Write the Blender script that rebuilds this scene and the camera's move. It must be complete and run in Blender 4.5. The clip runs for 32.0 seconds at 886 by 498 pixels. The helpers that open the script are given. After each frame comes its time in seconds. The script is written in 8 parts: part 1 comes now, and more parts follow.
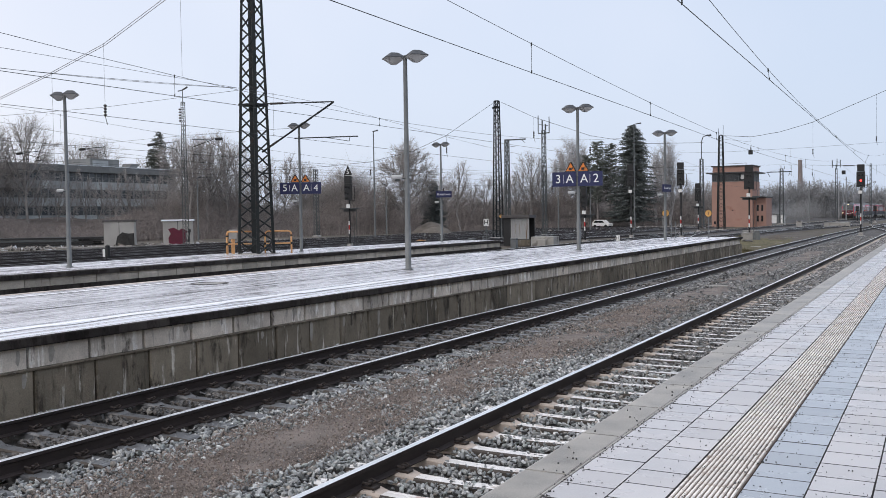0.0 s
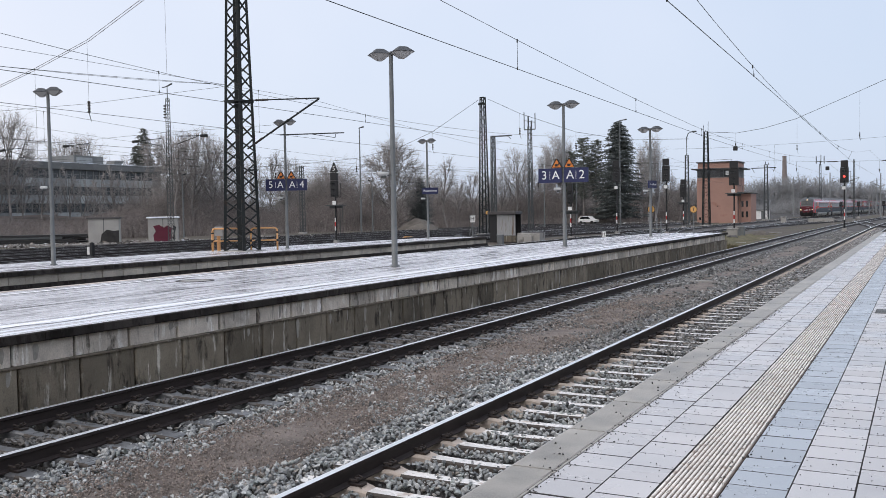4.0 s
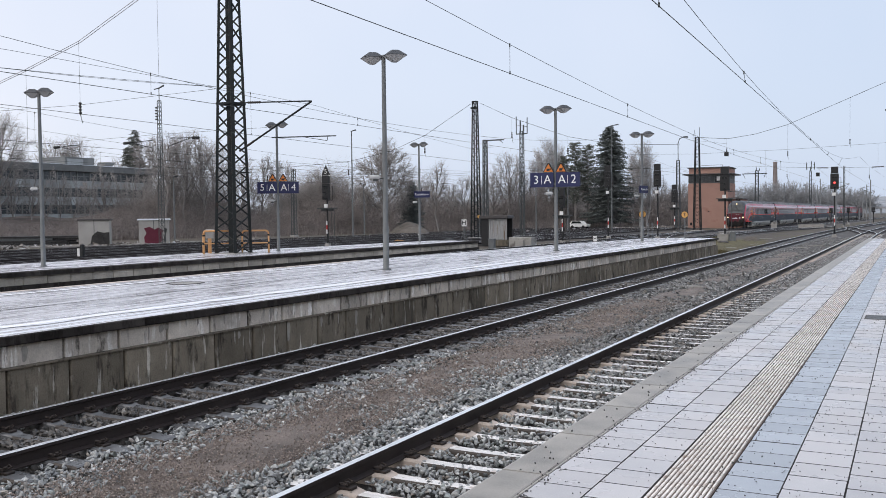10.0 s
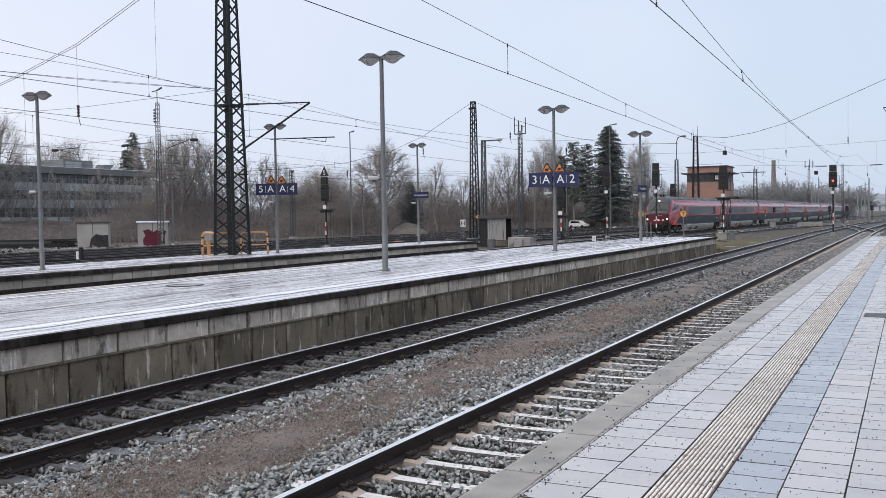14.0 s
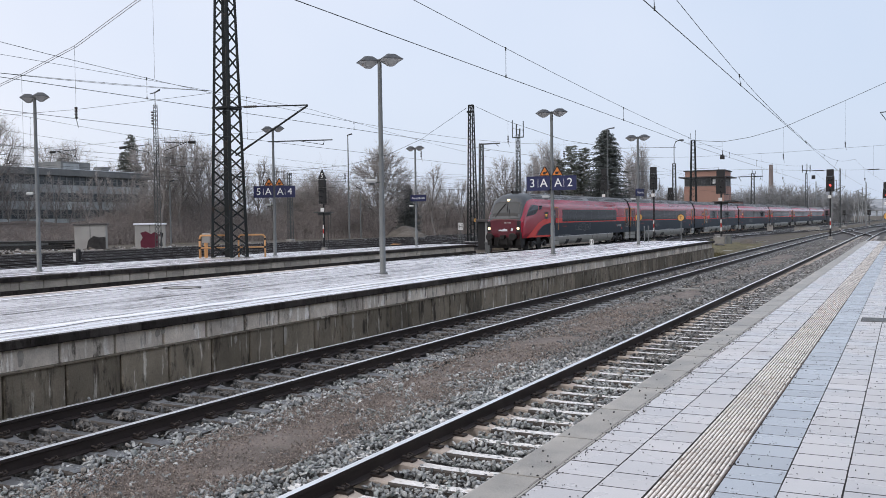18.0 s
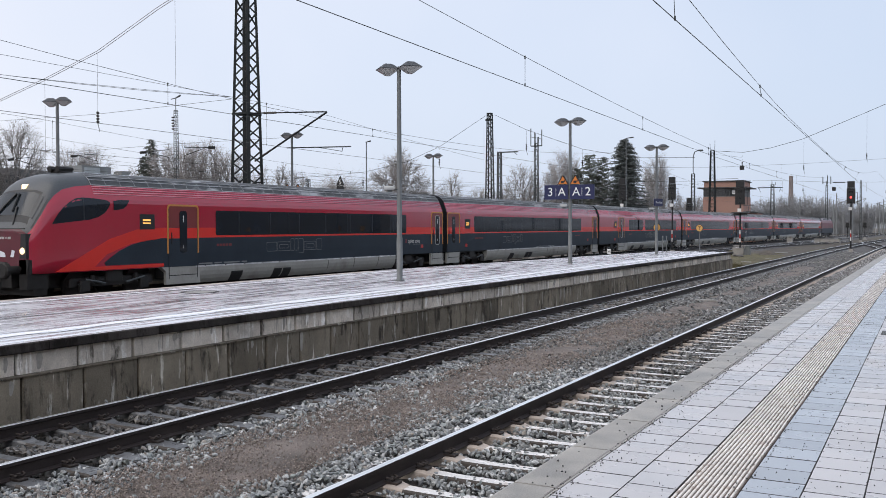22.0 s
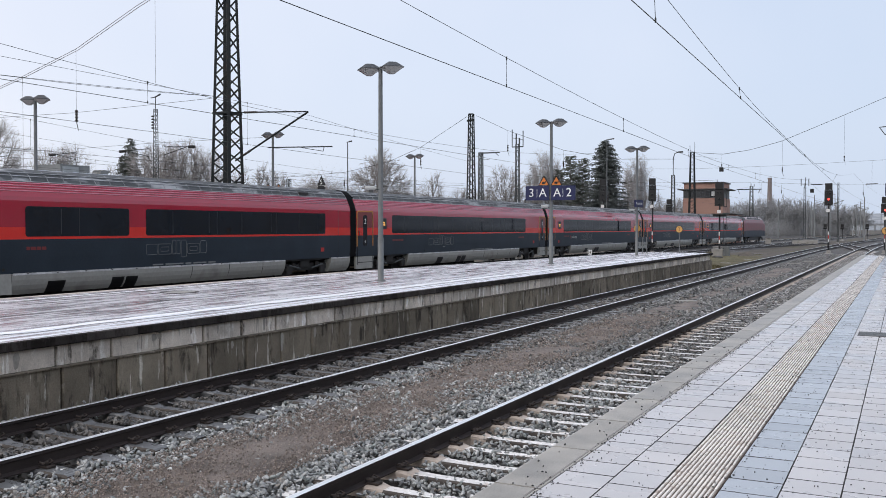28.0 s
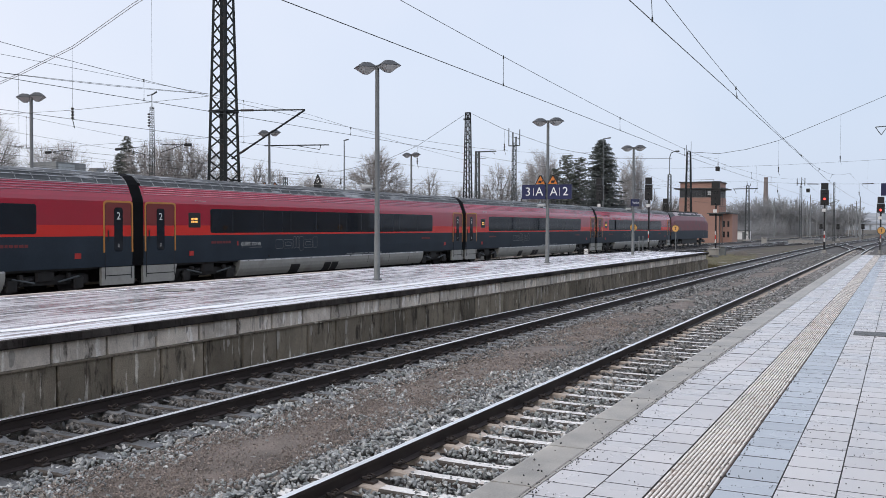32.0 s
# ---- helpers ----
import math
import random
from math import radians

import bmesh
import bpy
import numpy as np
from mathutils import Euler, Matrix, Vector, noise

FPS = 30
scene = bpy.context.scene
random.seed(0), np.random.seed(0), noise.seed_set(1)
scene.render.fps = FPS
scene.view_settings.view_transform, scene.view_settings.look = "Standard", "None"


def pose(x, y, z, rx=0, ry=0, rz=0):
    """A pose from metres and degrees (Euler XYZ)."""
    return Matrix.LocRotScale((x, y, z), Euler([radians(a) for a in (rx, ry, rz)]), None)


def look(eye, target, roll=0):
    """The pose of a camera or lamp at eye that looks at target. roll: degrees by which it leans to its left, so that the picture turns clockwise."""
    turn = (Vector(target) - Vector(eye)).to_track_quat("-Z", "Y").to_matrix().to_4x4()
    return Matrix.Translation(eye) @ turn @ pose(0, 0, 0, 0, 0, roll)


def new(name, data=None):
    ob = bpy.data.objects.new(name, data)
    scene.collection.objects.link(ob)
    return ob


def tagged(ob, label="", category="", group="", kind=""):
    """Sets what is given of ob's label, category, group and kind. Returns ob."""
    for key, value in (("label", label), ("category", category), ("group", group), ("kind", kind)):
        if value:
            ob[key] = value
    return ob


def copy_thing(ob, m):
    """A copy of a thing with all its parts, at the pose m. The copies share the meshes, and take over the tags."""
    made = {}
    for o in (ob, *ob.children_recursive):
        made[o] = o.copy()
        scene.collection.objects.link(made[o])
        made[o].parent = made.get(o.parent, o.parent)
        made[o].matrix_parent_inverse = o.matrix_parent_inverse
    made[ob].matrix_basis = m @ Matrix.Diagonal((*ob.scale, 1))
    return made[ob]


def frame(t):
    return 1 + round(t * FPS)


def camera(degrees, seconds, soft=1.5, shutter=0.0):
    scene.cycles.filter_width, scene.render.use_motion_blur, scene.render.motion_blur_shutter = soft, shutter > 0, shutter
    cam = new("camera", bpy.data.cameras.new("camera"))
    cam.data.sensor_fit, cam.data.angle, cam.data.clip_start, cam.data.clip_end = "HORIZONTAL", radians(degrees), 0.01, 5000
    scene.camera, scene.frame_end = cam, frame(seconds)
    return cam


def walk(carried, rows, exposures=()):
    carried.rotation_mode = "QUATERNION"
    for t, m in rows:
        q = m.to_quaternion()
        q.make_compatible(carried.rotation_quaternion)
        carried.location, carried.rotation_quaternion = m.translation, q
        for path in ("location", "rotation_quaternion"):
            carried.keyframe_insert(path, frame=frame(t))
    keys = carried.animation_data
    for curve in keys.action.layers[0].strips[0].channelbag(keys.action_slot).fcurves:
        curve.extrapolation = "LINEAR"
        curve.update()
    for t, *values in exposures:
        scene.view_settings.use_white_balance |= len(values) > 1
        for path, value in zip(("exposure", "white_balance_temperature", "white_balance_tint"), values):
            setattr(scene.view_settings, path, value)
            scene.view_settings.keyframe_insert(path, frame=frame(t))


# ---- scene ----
# World: x to the right across the tracks, y along them, z up from the rail heads; metres.
EYE = (0.0, 0.0, 2.303)
CAMERA_TURNS = [
    (0, 87.928, 0.850, 28.665), (0.5, 87.960, 0.915, 28.660), (1, 88.034, 1.029, 28.630), (1.5, 88.085, 0.985, 28.569), (2, 88.118, 0.955, 28.413),
    (2.5, 88.043, 0.910, 28.230), (3, 87.875, 0.930, 28.039), (3.5, 87.667, 0.932, 27.837), (5.5, 88.014, 0.957, 27.800), (6, 88.186, 0.896, 27.760),
    (6.5, 88.281, 0.879, 27.722), (7, 88.304, 0.875, 27.677), (7.5, 88.328, 0.889, 27.651), (8, 88.369, 0.814, 27.623), (8.5, 88.322, 0.774, 27.566),
    (9, 88.184, 0.708, 27.492), (9.5, 88.035, 0.628, 27.372), (10, 87.922, 0.630, 27.280), (10.5, 87.853, 0.585, 27.235), (11, 87.834, 0.619, 27.218),
    (11.5, 87.820, 0.612, 27.199), (12, 87.832, 0.646, 27.181), (12.5, 87.829, 0.788, 27.186), (13, 87.853, 0.895, 27.202), (13.5, 87.913, 0.948, 27.209),
    (14, 87.957, 0.985, 27.206), (14.5, 87.962, 0.986, 27.208), (16.5, 88.132, 0.958, 27.299), (17, 88.219, 0.879, 27.249), (17.5, 88.197, 0.786, 27.145),
    (18, 88.151, 0.793, 27.059), (18.5, 88.135, 0.726, 27.094), (19, 88.133, 0.576, 27.415), (19.5, 88.128, 0.468, 27.985), (20, 88.152, 0.414, 28.535),
    (20.5, 88.246, 0.365, 28.767), (21, 88.367, 0.318, 28.666), (21.5, 88.501, 0.262, 28.410), (22, 88.643, 0.140, 28.153), (22.5, 88.764, 0.069, 27.981),
    (23, 88.793, -0.033, 27.833), (23.5, 88.781, -0.094, 27.623), (24, 88.785, -0.073, 27.401), (24.5, 88.850, -0.022, 27.199), (25, 88.905, 0.007, 27.070),
    (25.5, 88.981, 0.049, 27.002), (27.5, 88.791, -0.028, 26.930), (28, 88.671, -0.033, 26.970), (28.5, 88.672, -0.051, 27.025), (29, 88.682, -0.041, 27.055),
    (29.5, 88.632, -0.076, 27.020), (30, 88.574, -0.115, 26.942), (30.5, 88.540, -0.104, 26.891), (31, 88.571, -0.135, 26.855), (31.5, 88.591, -0.149, 26.802),
    (32, 88.587, -0.176, 26.747),]
cam = camera(52.0, 32.0, soft=0.6)
walk(cam, [(t, pose(*EYE, rx, ry, rz)) for t, rx, ry, rz in CAMERA_TURNS])

# ---- light: an even snow-cloud sky, a very soft sun behind it ----
world = bpy.data.worlds.new("overcast_sky")
scene.world = world
world.use_nodes = True
wn, wl = world.node_tree.nodes, world.node_tree.links
wn.clear()
w_out = wn.new("ShaderNodeOutputWorld")
w_sky = wn.new("ShaderNodeTexSky")
w_sky.sky_type = "NISHITA"
w_sky.sun_disc = False
w_sky.sun_elevation, w_sky.sun_rotation = radians(38), radians(150)
w_sky.air_density, w_sky.dust_density = 1.0, 4.0
w_blue = wn.new("ShaderNodeBackground")
w_blue.inputs[1].default_value = 0.02
w_cloud = wn.new("ShaderNodeBackground")
w_tc = wn.new("ShaderNodeTexCoord")
w_noise = wn.new("ShaderNodeTexNoise")
w_noise.inputs["Scale"].default_value = 1.6
w_noise.inputs["Detail"].default_value = 4
w_ramp = wn.new("ShaderNodeValToRGB")
w_ramp.color_ramp.elements[0].position, w_ramp.color_ramp.elements[0].color = 0.15, (0.585, 0.672, 0.83, 1)
w_ramp.color_ramp.elements[1].position, w_ramp.color_ramp.elements[1].color = 0.85, (0.83, 0.845, 0.935, 1)
w_cloud.inputs[1].default_value = 1.0
w_add = wn.new("ShaderNodeAddShader")
wl.new(w_tc.outputs["Generated"], w_noise.inputs["Vector"])
# whiter cloud on one side, thinner and bluer on the other
w_dot = wn.new("ShaderNodeVectorMath")
w_dot.operation = "DOT_PRODUCT"
w_dot.inputs[1].default_value = (-0.55, -0.42, 0.0)
wl.new(w_tc.outputs["Generated"], w_dot.inputs[0])
w_mix = wn.new("ShaderNodeMath")
w_mix.operation = "MULTIPLY_ADD"
w_mix.inputs[1].default_value = 0.9
wl.new(w_dot.outputs["Value"], w_mix.inputs[0])
wl.new(w_noise.outputs["Fac"], w_mix.inputs[2])
wl.new(w_mix.outputs[0], w_ramp.inputs["Fac"])
wl.new(w_ramp.outputs["Color"], w_cloud.inputs["Color"])
wl.new(w_sky.outputs["Color"], w_blue.inputs["Color"])
wl.new(w_cloud.outputs[0], w_add.inputs[0])
wl.new(w_blue.outputs[0], w_add.inputs[1])
wl.new(w_add.outputs[0], w_out.inputs["Surface"])

sun = new("sun", bpy.data.lights.new("sun", "SUN"))
sun.data.energy, sun.data.angle, sun.data.color = 1.15, radians(60), (1.0, 0.92, 0.82)
sun.matrix_world = look((0, 0, 60), (25, 35, 0))


# ---- materials ----
def surface(name, colour, rough=0.6, metal=0.0, vary=0.25, scale=3.0, fine=40.0, bump=0.15, dist=0.01, dark=None, spot=0.0,
            spec=0.5, island=0.0, per_object=0.0, stretch=(1, 1, 1), wet=0.0, carried=False):
    """A surface with grain, blotches and fine relief: colour varies at two scales, dark shows in stains where spot > 0."""
    m = bpy.data.materials.new(name)
    m.use_nodes = True
    n, l = m.node_tree.nodes, m.node_tree.links
    b = n["Principled BSDF"]
    tc, mp = n.new("ShaderNodeTexCoord"), n.new("ShaderNodeMapping")
    mp.inputs["Scale"].default_value = stretch
    place = n.new("ShaderNodeNewGeometry")
    l.new(tc.outputs["Object"] if carried else place.outputs["Position"], mp.inputs["Vector"])
    big, small = n.new("ShaderNodeTexNoise"), n.new("ShaderNodeTexNoise")
    for t, s, d in ((big, scale, 5), (small, fine, 3)):
        t.inputs["Scale"].default_value, t.inputs["Detail"].default_value = s, d
        l.new(mp.outputs["Vector"], t.inputs["Vector"])
    add = n.new("ShaderNodeMath")
    add.operation = "MULTIPLY_ADD"
    l.new(small.outputs["Fac"], add.inputs[0])
    add.inputs[1].default_value = 0.5
    l.new(big.outputs["Fac"], add.inputs[2])
    span = n.new("ShaderNodeMapRange")
    span.inputs["From Min"].default_value, span.inputs["From Max"].default_value = 0.45, 1.05
    span.inputs["To Min"].default_value, span.inputs["To Max"].default_value = 1 - vary, 1 + vary
    l.new(add.outputs[0], span.inputs["Value"])
    value = span.outputs["Result"]
    for amount, node, out in ((island, "ShaderNodeNewGeometry", "Random Per Island"), (per_object, "ShaderNodeObjectInfo", "Random")):
        if amount:
            g, r, mul = n.new(node), n.new("ShaderNodeMapRange"), n.new("ShaderNodeMath")
            r.inputs["To Min"].default_value, r.inputs["To Max"].default_value = 1 - amount, 1 + amount
            l.new(g.outputs[out], r.inputs["Value"])
            mul.operation = "MULTIPLY"
            l.new(value, mul.inputs[0])
            l.new(r.outputs["Result"], mul.inputs[1])
            value = mul.outputs[0]
    tint = n.new("ShaderNodeVectorMath")
    tint.operation = "SCALE"
    tint.inputs[0].default_value = colour
    l.new(value, tint.inputs["Scale"])
    final = tint.outputs["Vector"]
    if spot:
        ramp, mix = n.new("ShaderNodeMapRange"), n.new("ShaderNodeMix")
        mix.data_type = "RGBA"
        ramp.inputs["From Min"].default_value, ramp.inputs["From Max"].default_value = 0.62 - spot * 0.3, 0.72 - spot * 0.2
        l.new(big.outputs["Fac"], ramp.inputs["Value"])
        l.new(ramp.outputs["Result"], mix.inputs["Factor"])
        l.new(final, mix.inputs["A"])
        mix.inputs["B"].default_value = (*(dark or (0.03, 0.028, 0.025)), 1)
        final = mix.outputs["Result"]
    l.new(final, b.inputs["Base Color"])
    b.inputs["Metallic"].default_value = metal
    b.inputs["Specular IOR Level"].default_value = spec
    if wet:
        rr = n.new("ShaderNodeMapRange")
        rr.inputs["From Min"].default_value, rr.inputs["From Max"].default_value = 0.35, 0.65
        rr.inputs["To Min"].default_value, rr.inputs["To Max"].default_value = max(rough - wet, 0.04), rough
        l.new(big.outputs["Fac"], rr.inputs["Value"])
        l.new(rr.outputs["Result"], b.inputs["Roughness"])
    else:
        b.inputs["Roughness"].default_value = rough
    if bump:
        bp = n.new("ShaderNodeBump")
        bp.inputs["Strength"].default_value, bp.inputs["Distance"].default_value = bump, dist
        l.new(small.outputs["Fac"], bp.inputs["Height"])
        l.new(bp.outputs["Normal"], b.inputs["Normal"])
    return m


def stained(name, colour, grime, lime, grime_k, lime_k, per_object=0.15, rough=0.75, spec=0.4):
    """Old cast concrete: fine pores, ragged dark grime, sharp-edged lime runs that hang down."""
    m = bpy.data.materials.new(name)
    m.use_nodes = True
    n, l = m.node_tree.nodes, m.node_tree.links
    b = n["Principled BSDF"]
    place, info = n.new("ShaderNodeNewGeometry"), n.new("ShaderNodeObjectInfo")
    # each block has its own stains
    own = n.new("ShaderNodeVectorMath")
    own.operation = "MULTIPLY_ADD"
    l.new(info.outputs["Random"], own.inputs[0])
    own.inputs[1].default_value = (23, 0, 0)
    l.new(place.outputs["Position"], own.inputs[2])

    def cloud(scale, stretch, detail, lo, hi, rough_k=0.65):
        mp, t, r = n.new("ShaderNodeMapping"), n.new("ShaderNodeTexNoise"), n.new("ShaderNodeMapRange")
        mp.inputs["Scale"].default_value = stretch
        l.new(own.outputs["Vector"], mp.inputs["Vector"])
        t.inputs["Scale"].default_value, t.inputs["Detail"].default_value, t.inputs["Roughness"].default_value = scale, detail, rough_k
        l.new(mp.outputs["Vector"], t.inputs["Vector"])
        r.inputs["From Min"].default_value, r.inputs["From Max"].default_value = lo, hi
        l.new(t.outputs["Fac"], r.inputs["Value"])
        return r.outputs["Result"]

    def blend(fac, a, c):
        x = n.new("ShaderNodeMix")
        x.data_type = "RGBA"
        l.new(fac, x.inputs["Factor"])
        for s, v in (("A", a), ("B", c)):
            if isinstance(v, tuple):
                x.inputs[s].default_value = (*v, 1)
            else:
                l.new(v, x.inputs[s])
        return x.outputs["Result"]
    out = blend(cloud(1.3, (1, 1, 1), 6, 0.35, 0.7), tuple(c * 0.72 for c in colour), tuple(c * 1.2 for c in colour))
    out = blend(cloud(3.2, (1, 1, 0.35), 9, 0.60 - grime_k, 0.68 - grime_k, 0.7), out, grime)
    out = blend(cloud(5.5, (1, 1, 0.2), 7, 0.58 - grime_k * 0.6, 0.72 - grime_k * 0.6, 0.65), out, grime)
    runs, where = cloud(8, (1, 1, 0.15), 7, 0.60 - lime_k, 0.65 - lime_k, 0.6), cloud(1.7, (1, 1, 0.8), 4, 0.42, 0.56)
    both = n.new("ShaderNodeMath")
    both.operation = "MULTIPLY"
    l.new(runs, both.inputs[0])
    l.new(where, both.inputs[1])
    out = blend(both.outputs[0], out, lime)
    pores = cloud(45, (1, 1, 1), 4, 0.25, 0.75)
    tone, mul, fin = n.new("ShaderNodeMapRange"), n.new("ShaderNodeMath"), n.new("ShaderNodeVectorMath")
    tone.inputs["To Min"].default_value, tone.inputs["To Max"].default_value = 1 - per_object, 1 + per_object
    l.new(info.outputs["Random"], tone.inputs["Value"])
    span = n.new("ShaderNodeMapRange")
    span.inputs["To Min"].default_value, span.inputs["To Max"].default_value = 0.82, 1.18
    l.new(pores, span.inputs["Value"])
    mul.operation = "MULTIPLY"
    l.new(span.outputs["Result"], mul.inputs[0])
    l.new(tone.outputs["Result"], mul.inputs[1])
    fin.operation = "SCALE"
    l.new(out, fin.inputs[0])
    l.new(mul.outputs[0], fin.inputs["Scale"])
    l.new(fin.outputs["Vector"], b.inputs["Base Color"])
    b.inputs["Roughness"].default_value = rough
    b.inputs["Specular IOR Level"].default_value = spec
    bp = n.new("ShaderNodeBump")
    bp.inputs["Strength"].default_value, bp.inputs["Distance"].default_value = 0.5, 0.012
    l.new(pores, bp.inputs["Height"])
    l.new(bp.outputs["Normal"], b.inputs["Normal"])
    return m


def glowing(name, colour, strength):
    m = bpy.data.materials.new(name)
    m.use_nodes = True
    b = m.node_tree.nodes["Principled BSDF"]
    b.inputs["Base Color"].default_value = (*colour, 1)
    b.inputs["Emission Color"].default_value = (*colour, 1)
    b.inputs["Emission Strength"].default_value = strength
    return m


def stones(name, hues, rough=0.42):
    """Broken rock in several hues, one to a stone, with grain and pale dust."""
    m = surface(name, (0.25, 0.25, 0.25), rough, vary=0.6, scale=22, fine=120, bump=0.6, dist=0.008, spec=0.5)
    n, l = m.node_tree.nodes, m.node_tree.links
    b = n["Principled BSDF"]
    scaled = b.inputs["Base Color"].links[0].from_node
    geo, ramp = n.new("ShaderNodeNewGeometry"), n.new("ShaderNodeValToRGB")
    ramp.color_ramp.interpolation = "CONSTANT"
    while len(ramp.color_ramp.elements) < len(hues):
        ramp.color_ramp.elements.new(0.5)
    for i, (at, hue) in enumerate(hues):
        ramp.color_ramp.elements[i].position, ramp.color_ramp.elements[i].color = at, (*hue, 1)
    l.new(geo.outputs["Random Per Island"], ramp.inputs["Fac"])
    l.new(ramp.outputs["Color"], scaled.inputs[0])
    return m


STONE = stones("ballast_stone", [(0.0, (0.10, 0.103, 0.105)), (0.10, (0.21, 0.22, 0.222)), (0.30, (0.32, 0.33, 0.33)), (0.55, (0.27, 0.295, 0.288)), (0.68, (0.43, 0.44, 0.437)), (0.86, (0.33, 0.302, 0.27)), (0.93, (0.58, 0.585, 0.58))])
# Same ballast further along, darkened: the shade of its gaps is in the hues.
STONE_SHADED = stones("shaded_ballast_stone", [(0.0, (0.034, 0.034, 0.034)), (0.14, (0.101, 0.101, 0.101)), (0.34, (0.176, 0.175, 0.172)), (0.55, (0.143, 0.152, 0.148)), (0.68, (0.246, 0.244, 0.24)), (0.82, (0.179, 0.162, 0.14)), (0.92, (0.358, 0.353, 0.344))])
STONE_DARK = stones("rusty_ballast_stone", [(0.0, (0.05, 0.047, 0.044)), (0.25, (0.10, 0.093, 0.086)), (0.5, (0.145, 0.133, 0.122)), (0.75, (0.12, 0.12, 0.12)), (0.92, (0.25, 0.24, 0.225))], 0.5)
PEBBLE = surface("brown_gravel", (0.25, 0.208, 0.183), 0.6, vary=0.35, scale=9, fine=90, island=0.5, bump=0.2)
GRIT = surface("grit_stone", (0.06, 0.06, 0.06), 0.7, vary=0.3, island=0.5)
# Shade in the gaps between near stones is put into this near-black colour.
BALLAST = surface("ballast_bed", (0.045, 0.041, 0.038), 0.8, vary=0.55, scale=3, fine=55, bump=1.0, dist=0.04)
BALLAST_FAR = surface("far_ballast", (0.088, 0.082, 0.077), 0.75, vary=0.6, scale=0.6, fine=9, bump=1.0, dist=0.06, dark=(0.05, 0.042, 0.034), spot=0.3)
DIRT = surface("fine_gravel", (0.175, 0.145, 0.126), 0.7, vary=0.6, scale=2.2, fine=70, bump=0.9, dist=0.025)
EARTH = surface("yard_ground", (0.085, 0.071, 0.056), 0.85, vary=0.6, scale=0.25, fine=3.5, bump=0.8, dist=0.06, dark=(0.075, 0.07, 0.035), spot=0.3)
GRASS = surface("winter_grass", (0.115, 0.10, 0.05), 0.9, vary=0.45, scale=0.9, fine=30, bump=0.8, dist=0.05)
SLEEPER_OLD = surface("old_concrete_sleeper", (0.118, 0.121, 0.126), 0.45, vary=0.25, scale=5, per_object=0.2, dark=(0.07, 0.067, 0.066), spot=0.3, wet=0.2)
# Sleeper sides and chamfers: shade put into a darker brown than the tops.
SLEEPER_SIDE = surface("shaded_sleeper_side", (0.07, 0.06, 0.053), 0.8, vary=0.4, scale=5)
CABLE = surface("zinc_cable", (0.56, 0.56, 0.58), 0.5, 0.0, vary=0.1, bump=0)
SLEEPER_BARE = surface("bare_concrete_shoulder", (0.47, 0.40, 0.345), 0.6, vary=0.2, scale=7, fine=60, per_object=0.1)
SLEEPER_NEW = surface("pale_concrete_sleeper", (0.78, 0.75, 0.72), 0.4, vary=0.10, scale=6, per_object=0.08, dark=(0.5, 0.42, 0.36), spot=0.2, wet=0.25)
RAIL_SIDE = surface("rail_web_rust", (0.036, 0.028, 0.027), 0.55, vary=0.35, scale=6, fine=60, stretch=(1, 0.2, 1), spec=0.35)
RAIL_TOP = surface("rail_head_polished", (0.97, 0.95, 0.92), 0.30, 1.0, vary=0.12, scale=3, stretch=(4, 0.3, 1), bump=0.05)
RAIL_DULL = surface("rail_head_worn", (0.45, 0.44, 0.43), 0.3, 0.9, vary=0.2, scale=3, stretch=(4, 0.3, 1), bump=0.05)
CLIP = surface("rail_clip_steel", (0.05, 0.04, 0.036), 0.6, 0.5)
TILE = surface("platform_tile", (0.545, 0.53, 0.535), 0.44, vary=0.15, scale=1.4, fine=120, bump=0.08, dist=0.003, per_object=0.09, island=0.05, wet=0.27)
TILE_BLUE = surface("platform_tile_bluish", (0.40, 0.435, 0.48), 0.42, vary=0.16, scale=1.4, fine=120, bump=0.08, dist=0.003, per_object=0.12, island=0.06, wet=0.27)
TACTILE = surface("ribbed_guide_tile", (0.88, 0.835, 0.785), 0.5, vary=0.25, scale=12, fine=75, per_object=0.08, dark=(0.45, 0.37, 0.32), spot=0.22, bump=0.35, dist=0.004)
EDGE_SLAB = surface("edge_slab_concrete", (0.40, 0.378, 0.345), 0.5, vary=0.42, scale=2.6, fine=110, per_object=0.08, bump=0.4, dist=0.005, wet=0.15)
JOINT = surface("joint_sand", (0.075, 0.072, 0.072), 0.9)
CAP = stained("dark_wet_coping", (0.060, 0.053, 0.049), (0.026, 0.022, 0.020), (0.11, 0.107, 0.103), 0.10, -0.03, per_object=0.3, rough=0.8, spec=0.12)
BLOCK = stained("pale_concrete_block", (0.66, 0.605, 0.535), (0.12, 0.105, 0.088), (0.86, 0.84, 0.80), 0.03, 0.07, per_object=0.22)
BLOCK_OLD = stained("beige_concrete_block", (0.52, 0.475, 0.41), (0.17, 0.15, 0.13), (0.5, 0.49, 0.46), -0.05, -0.05, per_object=0.2)
WALL_LOW = stained("stained_wall_panel", (0.23, 0.20, 0.157), (0.055, 0.048, 0.039), (0.56, 0.53, 0.47), 0.05, 0.012, per_object=0.34, spec=0.2)
STAIN = surface("lime_streak", (0.34, 0.32, 0.285), 0.8, vary=0.25, scale=8, fine=60)
GALV = surface("galvanised_steel", (0.145, 0.155, 0.158), 0.5, 0.15, vary=0.2, scale=4, fine=60)
LAMP_GREY = surface("lamp_housing_grey", (0.07, 0.073, 0.078), 0.5, 0.3, vary=0.12)
